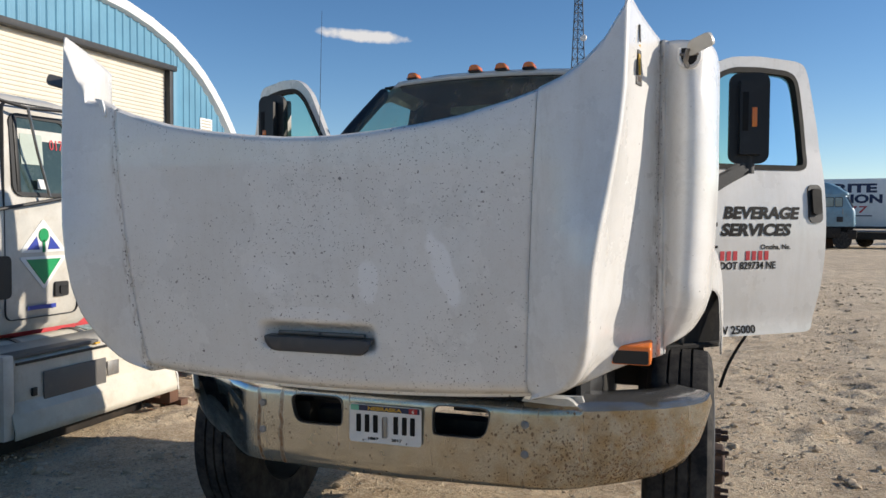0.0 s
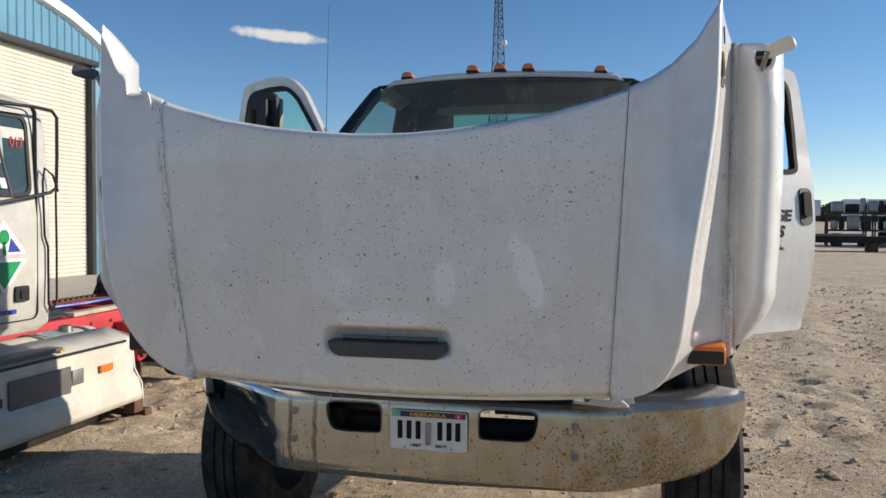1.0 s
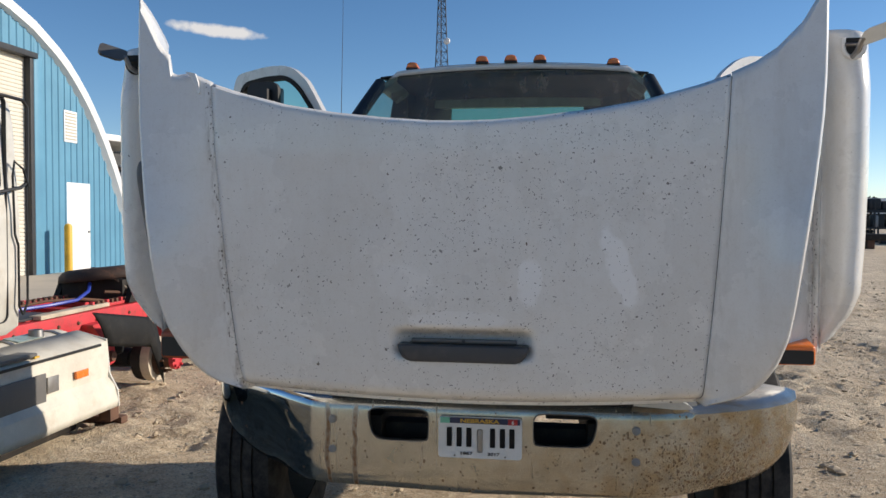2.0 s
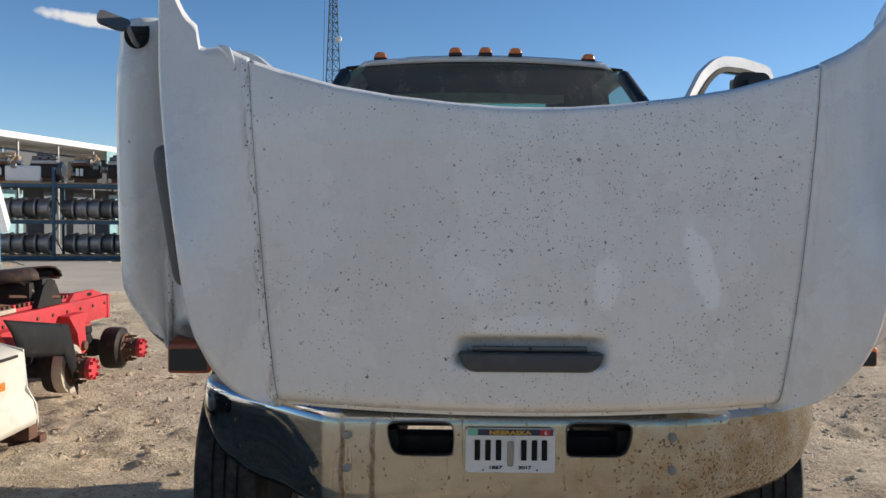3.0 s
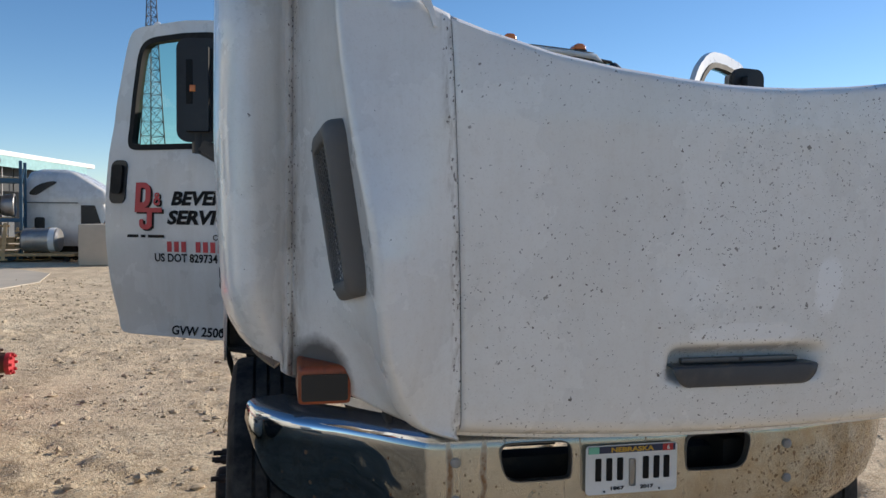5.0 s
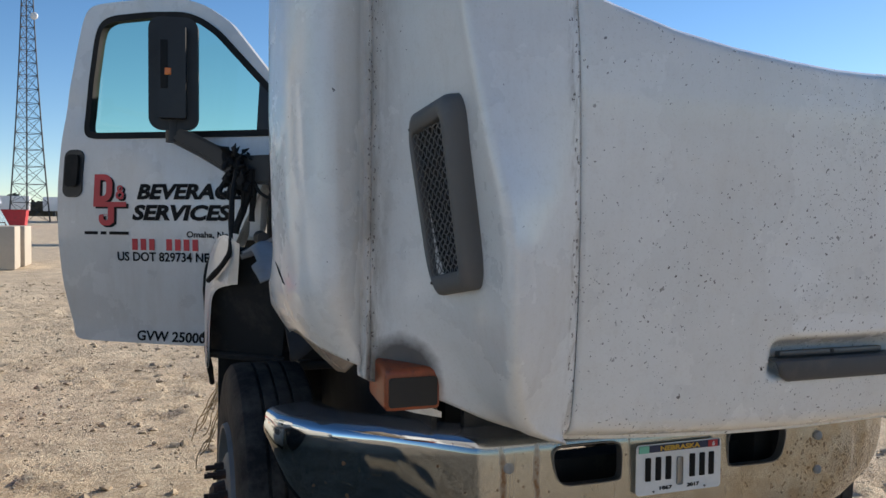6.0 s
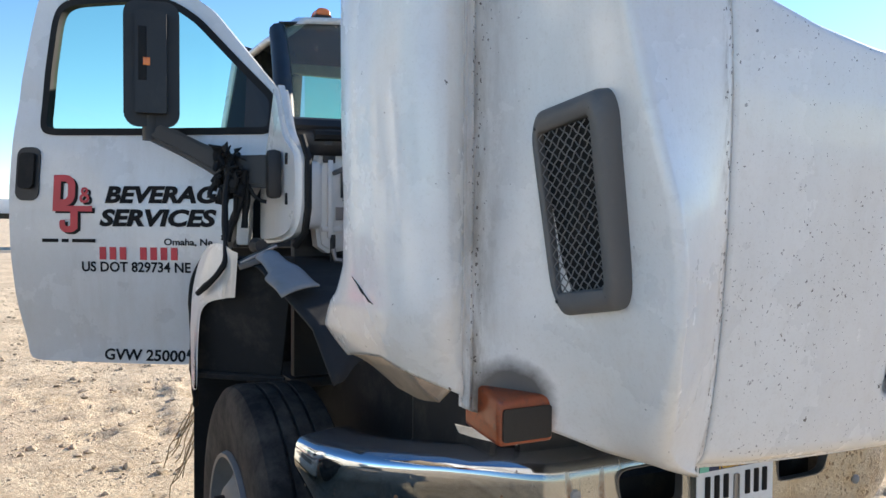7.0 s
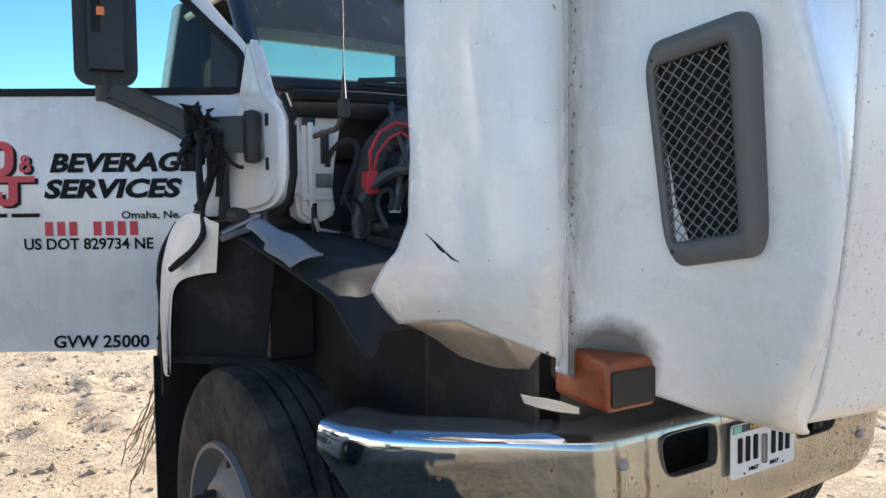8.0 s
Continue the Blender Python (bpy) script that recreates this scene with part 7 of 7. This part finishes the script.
for k, (x, y, z) in enumerate(spots_d):
    m = rm @ pose(x, y, z)
    if k:
        copy_thing(d0, m)
    else:
        d0.matrix_basis = m
for o in (e0, e1, d0):
    o["group"] = "parts on the racks"
crate = thing("white_crate", "white wrapped crate on top of the rack", "crate", tuple(rm @ Vector((1.6, 0.5, 2.93))), RT)
part("wrap", boxed((0, 0, 0.35), (1.3, 0.7, 0.6), 0.1), "trim", crate)
part("base", boxed((0, 0, 0.03), (1.35, 0.75, 0.06), 0.0), "wood", crate)
# wooden pallets leaning on the rack
pal = thing("wooden_pallet", "weathered wooden pallet leaning against the rack", "pallet", group="leaning pallets")
for x in (-0.46, -0.02, 0.40):
    part("board", boxed((x, -0.06, 0.68), (0.12, 0.025, 1.36), 0.0), "wood", pal)
for z in (0.06, 0.62, 1.28):
    part("stringer", boxed((0, 0, z), (1.05, 0.09, 0.06), 0.0), "wood", pal)
pal.matrix_basis = rm @ pose(6.3, -0.42, 0.02, -16, 0, 4)
copy_thing(pal, rm @ pose(7.35, -0.45, 0.02, -18, 0, -5))
stack = thing("pallet_stack", "stack of pale wooden pallets beside the rack", "pallet", tuple(rm @ Vector((8.6, 0.4, 0.0))), RT + 5)
for k in range(6):
    part("slat", boxed((0, 0, 0.06 + 0.2 * k), (1.15, 1.1, 0.03), 0.0), "wood", stack)
    for x in (-0.5, 0.0, 0.5):
        part("stringer", boxed((x, 0, 0.13 + 0.2 * k), (0.06, 1.1, 0.1), 0.0), "wood", stack)

box0 = thing("wooden_crate", "tan slatted wooden crate on the rack's lowest shelf", "crate", group="crates on the rack")
for z in (0.08, 0.3, 0.52):
    for y in (-0.4, 0.4):
        part("slat", boxed((0, y, z), (1.0, 0.03, 0.15), 0.0), "wood", box0)
    for x in (-0.49, 0.49):
        part("end_slat", boxed((x, 0, z), (0.03, 0.78, 0.15), 0.0), "wood", box0)
part("lid", boxed((0, 0, 0.61), (1.04, 0.86, 0.03), 0.0), "wood", box0)
part("floor_board", boxed((0, 0, 0.01), (0.96, 0.76, 0.02), 0.0), "wood", box0)
box0.matrix_basis = rm @ pose(6.4, 0.5, 0.195)
copy_thing(box0, rm @ pose(7.5, 0.5, 0.195, 0, 0, 4))
# ---------- long low warehouse behind the racks ----------
wh = thing("warehouse", "long grey warehouse with open bays under a pale roof", "building", (-24.2, 37.0, 0), 0)
wm = pose(0, 0, 0, 0, 0, 78.0)
L = 43.0


def wpart(name, c, s, material, label="", bevel=0.0):
    return part(name, moved(boxed(c, s, bevel), wm), material, wh, label)


wpart("wall", (L / 2 - 6, 4.0, 2.75), (L, 0.3, 5.5), "shade", "grey rear wall of the bays")
wpart("roof", (L / 2 - 6, 2.2, 6.0), (L + 1, 5.6, 0.35), "trim", "pale metal roof edge", 0.05)
wpart("fascia", (L / 2 + 2, -0.5, 5.45), (L - 18, 0.12, 0.8), "teal", "teal fascia band")
for k in range(14):
    wpart("column", (-6 + 3.2 * k, -0.3, 2.9), (0.09, 0.10, 5.8), "alloy")
for k in range(13):
    wpart("bay_panel", (-4.4 + 3.2 * k, 0.6, 4.4), (3.0, 0.06, 2.0), "dark" if k % 4 != 3 else "shade", "dark upper bay panel")
    wpart("bay_door", (-4.4 + 3.2 * k, 1.6, 1.6), (2.0 if k % 2 else 0.9, 0.08, 3.2), "shade" if k % 3 else "teal")

# ---------- stripped white cab shell with a tank on a dolly ----------
shell = thing("cab_shell", "stripped white sleeper cab standing in the yard", "truck cab", (-8.35, 30.2, 0), -4)
bm = bmesh.new()
rows = []
for z, l, r, f, k in ((0.5, -1.25, 1.75, -1.0, 1.0), (0.6, -1.3, 1.85, -1.05, 1.05), (1.25, -1.3, 1.95, -1.05, 1.05), (2.05, -1.3, 1.55, -1.0, 1.05), (2.12, -1.3, 1.72, -1.0, 1.05), (2.5, -1.3, 1.62, -0.95, 1.0), (2.9, -1.22, 1.0, -0.9, 1.0), (3.2, -1.1, 0.5, -0.75, 0.85), (3.32, -0.8, 0.1, -0.5, 0.5)):
    rows.append([(px, py, z) for px, py in rounded(l, f, r, k, 0.2, 4)])
grid(bm, rows, close_u=True)
bmesh.ops.contextual_create(bm, geom=[v for v in bm.verts if v.co.z > 3.31])
bmesh.ops.recalc_face_normals(bm, faces=bm.faces)
sh = part("shell", bm, "white", shell, "", 40)
part("side_window", prismed(smoothed([(-1.05, 2.42), (-0.75, 2.72), (-0.3, 2.86), (-0.12, 2.82), (-0.45, 2.6), (-0.8, 2.36)], 3), "y", -1.0, -0.93), "lens", sh)
part("door_window", prismed([(0.75, 1.32), (1.45, 1.32), (1.22, 2.0), (0.75, 2.0)], "y", -1.07, -0.99), "lens", sh)
part("windscreen", moved(boxed((0, 0, 0), (0.03, 1.7, 0.78), 0.0), pose(1.78, 0, 1.66, 0, -27, 0)), "pane_green", sh, "dusty greenish windscreen")
part("hatch", prismed(rounded(-0.85, 0.95, -0.5, 1.55, 0.08), "y", -1.07, -1.0), "black", sh)
part("belt_line", boxed((-0.3, -1.055, 2.08), (1.9, 0.02, 0.04)), "grey", sh)
part("under_frame", boxed((0.2, 0, 0.28), (2.8, 1.5, 0.5), 0.04), "grease", sh)
tk = thing("steel_tank", "short bare steel tank lying on a low dolly", "tank", (-8.75, 28.1, 0.3), -4)
part("barrel", turned([(-0.62, 0.0), (-0.62, 0.36), (-0.55, 0.42), (0.55, 0.42), (0.62, 0.36), (0.62, 0.0)], (0, 0, 0.45), "x", 28), "alloy", tk)
part("band", turned([(0.3, 0.425), (0.3, 0.435), (0.5, 0.435), (0.5, 0.425)], (0, 0, 0.45), "x", 28), "trim", tk)
dol = thing("flat_dolly", "low flat dolly with planks under a steel tank", "dolly", (-9.1, 28.2, 0), -4)
part("deck", boxed((0, 0, 0.25), (3.2, 1.3, 0.1), 0.02), "wood", dol)
for x in (-1.3, 1.3):
    for y in (-0.5, 0.5):
        part("roller", turned([(-0.05, 0.0), (-0.05, 0.1), (0.05, 0.1), (0.05, 0.0)], (x, y, 0.1), "y", 14), "rubber", dol)

# ---------- concrete blocks, red bin ----------
blk = thing("concrete_block", "large square concrete block at the yard's edge", "block", (-6.2, 26.1, 0), 3, "concrete blocks")
part("block", boxed((0, 0, 0.67), (1.6, 1.75, 1.34), 0.05), "concrete", blk)
part("lifting_loop", tubed([(-0.15, 0, 1.32), (-0.1, 0, 1.44), (0.1, 0, 1.44), (0.15, 0, 1.32)], 0.02, 6), "rust", blk)
copy_thing(blk, pose(-6.15, 28.05, 0, 0, 0, 1))
binn = thing("red_bin", "red steel scrap bin beyond the blocks", "bin", (-17.2, 100.0, 0.68), 0)
part("hull", prismed([(-2.4, 0.2), (2.4, 0.2), (2.6, 1.9), (-2.6, 1.9)], "y", -1.1, 1.1), "red", binn)
part("rim", boxed((0, 0, 1.93), (5.3, 2.3, 0.1), 0.01), "red_bright", binn)
part("runner", boxed((0, 0, 0.1), (4.6, 1.6, 0.2), 0.01), "grease", binn)

# ---------- lattice mast ----------
mast = thing("radio_mast", "tall grey steel lattice mast with guy-free legs", "mast", (-16.8, 118.0, 1.2))
H, W0, W1 = 52.0, 4.9, 0.5


def leg(k, z):
    w = (W1 + (W0 - W1) * (1 - z / H) ** 1.9) / math.sqrt(3)
    a = radians(90 + 120 * k + 12)
    return Vector((w * math.cos(a), w * math.sin(a), z))


for k in range(3):
    part("leg", tubed([leg(k, H * q / 16) for q in range(17)], [0.11 - 0.003 * q for q in range(17)], 6), "dark", mast)
bm = bmesh.new()
z, step = 0.0, 2.6
while z < H - 1:
    z1 = min(z + step, H)
    for k in range(3):
        tube(bm, [leg(k, z), leg((k + 1) % 3, z1)], 0.035, 4, False)
        tube(bm, [leg((k + 1) % 3, z), leg(k, z1)], 0.035, 4, False)
        tube(bm, [leg(k, z1), leg((k + 1) % 3, z1)], 0.045, 4, False)
    z, step = z1, max(step * 0.955, 0.9)
tagged(part("lattice", bm, "dark", mast), kind="stuff")
part("dish", turned([(0, 0.0), (0.1, 0.4), (0.3, 0.5)], (0.9, -0.9, 27.5), "y", 16), "trim", mast)
part("mast_light", boxed((0.0, 0.0, H + 0.3), (0.3, 0.3, 0.6), 0.05), "red_bright", mast)

# ---------- trailer, blue tractor, flatbed and dark racks on the far side ----------
tr = thing("box_trailer", "white box trailer with large navy lettering", "trailer", (5.6, 54.0, 0), -9)
bx = part("box", boxed((0, 0, 2.75), (13.6, 2.5, 3.0), 0.05), "trim", tr)
part("skirt_rail", boxed((0, 0, 1.22), (13.6, 2.52, 0.16), 0.02), "dark", tr)
for word, x, z, w in (("RITE", 3.75, 3.38, 2.35), ("ION", 4.65, 2.72, 1.75)):
    part("lettering", moved(fitted(lettering(word, 1.0, 0.045, 0.0, 0.01), w, 0.56), Matrix.Translation((x, -1.262, z))), "navy", bx)
for k in range(2):
    part("red_stroke", prismed([(4.55 + 0.55 * k, 2.14), (4.7 + 0.55 * k, 2.14), (5.05 + 0.55 * k, 2.55), (4.6 + 0.55 * k, 2.55), (4.58 + 0.55 * k, 2.47), (4.87 + 0.55 * k, 2.47)], "y", -1.265, -1.25), "red_ink", bx)
part("ink_line", boxed((5.2, -1.258, 1.95), (1.3, 0.012, 0.07), 0.0), "navy", bx)
for x in (4.2, 5.5):
    for s in (-1, 1):
        part("wheel", turned([(-0.14, 0.0), (-0.14, 0.5), (0.14, 0.5), (0.14, 0.0)], (x, s * 1.05, 0.5), "y", 22), "tyre", tr)
part("landing_leg", boxed((-4.0, 0, 0.6), (0.15, 1.8, 1.2), 0.02), "dark", tr)
bt = thing("blue_tractor", "pale blue tractor unit parked before a trailer", "truck", (8.1, 49.2, 0), -9)
bm = bmesh.new()
rows = []
for z, f, hw in ((1.30, 1.66, 1.06), (1.4, 1.72, 1.1), (2.2, 1.70, 1.12), (2.36, 1.62, 1.12), (3.08, 1.26, 1.1), (3.14, 1.36, 1.1), (3.26, 1.34, 1.1), (3.36, 1.16, 1.08), (3.6, 0.86, 1.06), (3.82, 0.42, 1.02), (3.95, -0.1, 0.97), (4.0, -0.6, 0.9)):
    rows.append([(px, py, z) for px, py in rounded(-2.3, -hw, f, hw, 0.3, 5)])
grid(bm, rows, close_u=True)
for z in (1.30, 4.0):
    bmesh.ops.contextual_create(bm, geom=[v for v in bm.verts if abs(v.co.z - z) < 1e-4])
bmesh.ops.recalc_face_normals(bm, faces=bm.faces)
bb = part("cab", bm, "skyblue", bt, "", 35)
for x, w in ((0.32, 0.46), (0.83, 0.36)):
    win = part("side_window", boxed((x, -1.108, 2.72), (w, 0.03, 0.5), 0.01), "pane_green", bb)
    part("window_seal", ringed(rounded(x - w / 2 - 0.03, 2.44, x + w / 2 + 0.03, 3.0, 0.06), rounded(x - w / 2, 2.47, x + w / 2, 2.97, 0.04), "y", -1.13, -1.1), "dark", win)
part("windscreen", moved(boxed((0, 0, 0), (0.02, 1.95, 0.72), 0.005), pose(1.455, 0, 2.72, 0, -26.6, 0)), "steel", bb)
part("side_grab", tubed([(1.05, -1.15, 2.0), (1.05, -1.15, 2.35)], 0.025, 6), "steel", bb)
part("side_hatch", boxed((0.9, -1.12, 1.72), (0.34, 0.03, 0.3), 0.04), "dark", bb)
part("fairing_seam", boxed((-0.35, -1.105, 2.4), (0.02, 0.03, 2.0), 0.0), "dark", bb)
part("bumper", boxed((1.55, 0, 0.85), (0.5, 2.2, 0.5), 0.08), "grease", bt)
part("step_box", boxed((0.2, -0.95, 0.95), (1.5, 0.35, 0.6), 0.06), "grease", bt)
part("fuel_tank", turned([(-0.6, 0.0), (-0.6, 0.3), (0.6, 0.3), (0.6, 0.0)], (-1.4, -0.85, 0.85), "x", 18), "dark", bt)
part("chassis", boxed((-1.4, 0, 1.0), (6.0, 0.9, 0.5), 0.03), "grease", bt)
for x in (1.05, -2.9, -4.1):
    for s in (-1, 1):
        part("wheel", turned([(-0.14, 0.0), (-0.14, 0.5), (0.14, 0.5), (0.14, 0.0)], (x, s * 0.95, 0.5), "y", 22), "tyre", bt)
fb = thing("flatbed", "dark rusty flatbed frame lying in the yard", "trailer", (14.2, 50.5, 0), -6)
part("deck", boxed((0, 0, 0.72), (13.0, 2.2, 0.4), 0.03), "grease", fb)
part("pipe", tubed([(-4.5, -1.1, 1.0), (1.5, -1.1, 1.0)], 0.08, 8), "steel", fb)
for x in (-5.5, -2, 2, 5.5):
    part("support", boxed((x, 0, 0.27), (0.4, 2.0, 0.54), 0.02), "rust", fb)


def dark_rack(at, turn, n):
    r = thing("scrap_rack", "dark steel rack stacked with used truck parts", "rack", at, turn, "far scrap racks")
    random.seed(n)
    for i in range(5):
        for y in (0, 1.2):
            part("post", boxed((i * 2.6, y, 1.6), (0.12, 0.12, 3.2), 0.0), "dark", r)
    for z in (1.2, 2.5):
        part("shelf", boxed((5.2, 0.6, z), (10.6, 1.3, 0.14), 0.0), "dark", r)
    for z in (0.0, 1.27, 2.57):
        x = 0.3
        while x < 10:
            w, h = random.uniform(0.35, 0.9), random.uniform(0.6, 1.1)
            if random.random() < 0.96:
                part("part_lump", boxed((x + w / 2, 0.6, z + h / 2), (w, 0.8, h), 0.12, pose(0, 0, 0, 0, 0, random.uniform(-12, 12))), random.choice(["grease", "dark", "grease", "dark", "dark", "drum"]), r)
            x += w + random.uniform(0.02, 0.2)
    return r


for k, (x, y, a) in enumerate(((16.5, 62.0, -8), (28.5, 61.0, -8), (21.0, 66.0, -8), (40.5, 59.5, -8))):
    dark_rack((x, y, 0), a, k)

# ---------- far trailers, dump truck, woods and hills ----------
far = thing("far_trailer", "white box trailer far off along the yard fence", "trailer", group="far trailers")
part("box", boxed((0, 0, 2.5), (13.0, 2.5, 2.8), 0.05), "trim", far)
part("under_gear", boxed((3, 0, 0.6), (4.5, 2.3, 1.2), 0.1), "grease", far)
part("landing_leg", boxed((-4.5, 0, 0.6), (0.3, 1.8, 1.2), 0.0), "dark", far)
far.matrix_basis = pose(-30, 172, 2.19, 0, 0, 3)
for x, y, a in ((-15, 176, -2), (-1.5, 178, 4), (13, 174, 0), (-46, 168, 5), (30, 150, 3), (46, 146, -3), (62, 150, 6)):
    copy_thing(far, pose(x, y, 2.19 if y > 160 else 2.1, 0, 0, a))
dump = thing("dump_truck", "white dump truck far across the yard", "truck", (-11.4, 118.0, 1.3), -12)
part("cab", boxed((0, -1.0, 2.0), (2.3, 1.8, 1.9), 0.25), "trim", dump)
part("windscreen", boxed((0, -1.92, 2.4), (1.9, 0.04, 0.7), 0.0), "lens", dump)
part("bonnet", boxed((0, -2.6, 1.45), (1.9, 1.7, 1.2), 0.25), "trim", dump)
part("grille", boxed((0, -3.47, 1.3), (1.2, 0.04, 0.8), 0.0), "dark", dump)
part("bed", boxed((0, 2.0, 2.3), (2.5, 4.2, 1.6), 0.1), "dark", dump)
part("chassis", boxed((0, 0.5, 0.8), (1.1, 7.0, 0.4), 0.05), "grease", dump)
for y in (-2.4, 1.5, 2.8):
    for s in (-1, 1):
        part("wheel", turned([(-0.15, 0.0), (-0.15, 0.52), (0.15, 0.52), (0.15, 0.0)], (s * 1.0, y, 0.52), "x", 20), "tyre", dump)

random.seed(21)
verts, faces = [], []


def clump(cx, cy, cz, r):
    b = len(verts)
    for k in range(5):
        a = random.uniform(0, 6.28)
        ux, uz = r * math.cos(a), r * 0.8 * math.sin(a)
        vx, vz = -uz, ux
        o = (cx + random.uniform(-r, r), cy + random.uniform(-r, r), cz + random.uniform(-r, r) * 0.7)
        n = len(verts)
        verts.extend([(o[0] - ux, o[1] - r * 0.3, o[2] - uz), (o[0] + vx * 0.5, o[1], o[2] + vz * 0.5), (o[0] + ux, o[1] + r * 0.3, o[2] + uz), (o[0] - vx * 0.5, o[1], o[2] - vz * 0.5)])
        faces.append((n, n + 1, n + 2, n + 3))


for k in range(900):
    a = radians(random.uniform(-45, 60))
    d = random.uniform(235, 320)
    cx, cy = d * math.sin(a), d * math.cos(a)
    h = 4.5 + 3.0 * noise.noise((cx * 0.03, cy * 0.03, 2)) + random.uniform(-1, 1.5)
    for j in range(9):
        z = 2.2 + random.uniform(0.3, max(h, 1.5))
        clump(cx + random.uniform(-2.5, 2.5), cy + random.uniform(-2, 2), z, random.uniform(0.5, 1.1))
me = bpy.data.meshes.new("far_woods")
me.from_pydata(verts, [], faces)
me.materials.append(M["leaf"])
tagged(new("far_woods", me), "low leafless brown treeline on the horizon", "trees", kind="stuff")

# low hills that close the view
bm = bmesh.new()
rows = [[], []]
for k in range(121):
    a = 2 * math.pi * k / 120
    d = 900
    h = 13 + 8 * noise.noise((4 * math.cos(a), 4 * math.sin(a), 1)) + 4 * noise.noise((15 * math.cos(a), 15 * math.sin(a), 4))
    rows[0].append((d * math.cos(a), d * math.sin(a), -2))
    rows[1].append((d * 1.06 * math.cos(a), d * 1.06 * math.sin(a), h))
grid(bm, rows)
tagged(link("backdrop", bm, "leaf", None, 60), "low brown hills on the horizon", "hills", kind="structure")

# small fair weather cloud, far off
g = Graph("cloud_vapour")
out = g.t.nodes["Material Output"]
sep = g.t.nodes.new("ShaderNodeSeparateXYZ")
g.put(sep.inputs[0], g.co)
ex = g.math("DIVIDE", sep.outputs[0], 185.0)
ez = g.math("DIVIDE", g.math("ADD", sep.outputs[2], g.math("MULTIPLY", sep.outputs[0], 0.07)), 26.0)
rad = g.math("ADD", g.math("MULTIPLY", ex, ex), g.math("MULTIPLY", ez, ez))
puff = g.noise(0.022, 6, 0.55)
dens = g.ramp(g.math("SUBTRACT", g.math("ADD", puff, 0.42), rad), 0.30, 0.75, 0.0, 0.95)
clear = g.node("ShaderNodeBsdfTransparent")
# the cloud's sunlit white is put in as emission
glow = g.node("ShaderNodeEmission", Color=(1.0, 0.97, 0.95, 1), Strength=0.75)
mx = g.node("ShaderNodeMixShader")
g.put(mx.inputs[0], dens)
g.t.links.new(clear.outputs[0], mx.inputs[1])
g.t.links.new(glow.outputs[0], mx.inputs[2])
g.t.links.new(mx.outputs[0], out.inputs[0])
bm = bmesh.new()
grid(bm, [[(x, 0, z) for x in np.linspace(-260, 260, 9)] for z in np.linspace(-60, 60, 5)])
cl = link("cloud", bm, g.m)
tagged(cl, "small thin white cloud in a clear sky", "cloud", kind="structure")
cl.matrix_basis = pose(-955, 2180, 540, 0, 0, 23.7)
cl.visible_shadow = False

# ---------- loose stones and clods ----------
random.seed(5)
OCT = [(0, 0, 1)] + [(0.9 * math.cos(a), 0.9 * math.sin(a), 0.42) for a in (0.0, 1.3, 2.4, 3.8, 5.1)] + [(1.0 * math.cos(a), 1.0 * math.sin(a), -0.4) for a in (0.6, 1.9, 3.1, 4.4, 5.7)]
OF = [(0, 1 + i, 1 + (i + 1) % 5) for i in range(5)] + [(1 + i, 6 + i, 1 + (i + 1) % 5) for i in range(5)] + [(1 + (i + 1) % 5, 6 + i, 6 + (i + 1) % 5) for i in range(5)]


def scatter(count, x0, x1, y0, y1, lo, hi, power, material, name, label):
    vs, fs = [], []
    for k in range(count):
        x, y = random.uniform(x0, x1), y0 + (y1 - y0) * random.random() ** 1.4
        r = lo + (hi - lo) * random.random() ** power
        if abs(x) < 1.3 and -0.2 < y < 2.2 and r > 0.03:
            continue
        a = random.uniform(0, 6.28)
        c, s = math.cos(a) * r, math.sin(a) * r
        sx, sy, sz = random.uniform(0.7, 1.4), random.uniform(0.6, 1.1), random.uniform(0.35, 0.8)
        b = len(vs)
        for p in OCT:
            j = random.uniform(0.7, 1.25)
            px, py, pz = p[0] * sx * j, p[1] * sy * j, p[2] * sz * j
            vs.append((x + px * c - py * s, y + px * s + py * c, -0.012 + r * 0.25 + pz * r))
        fs += [tuple(b + i for i in f) for f in OF]
    me = bpy.data.meshes.new(name)
    me.from_pydata(vs, [], fs)
    me.materials.append(M[material])
    return tagged(new(name, me), label, "stones", kind="stuff")


scatter(62000, -8.5, 9.5, -1.0, 12, 0.003, 0.014, 2.2, "stone", "gravel", "loose pale gravel over the dirt")
scatter(9500, -10, 14, -0.8, 20, 0.010, 0.042, 2.5, "clod", "clods", "scattered dirt clods and broken stones")
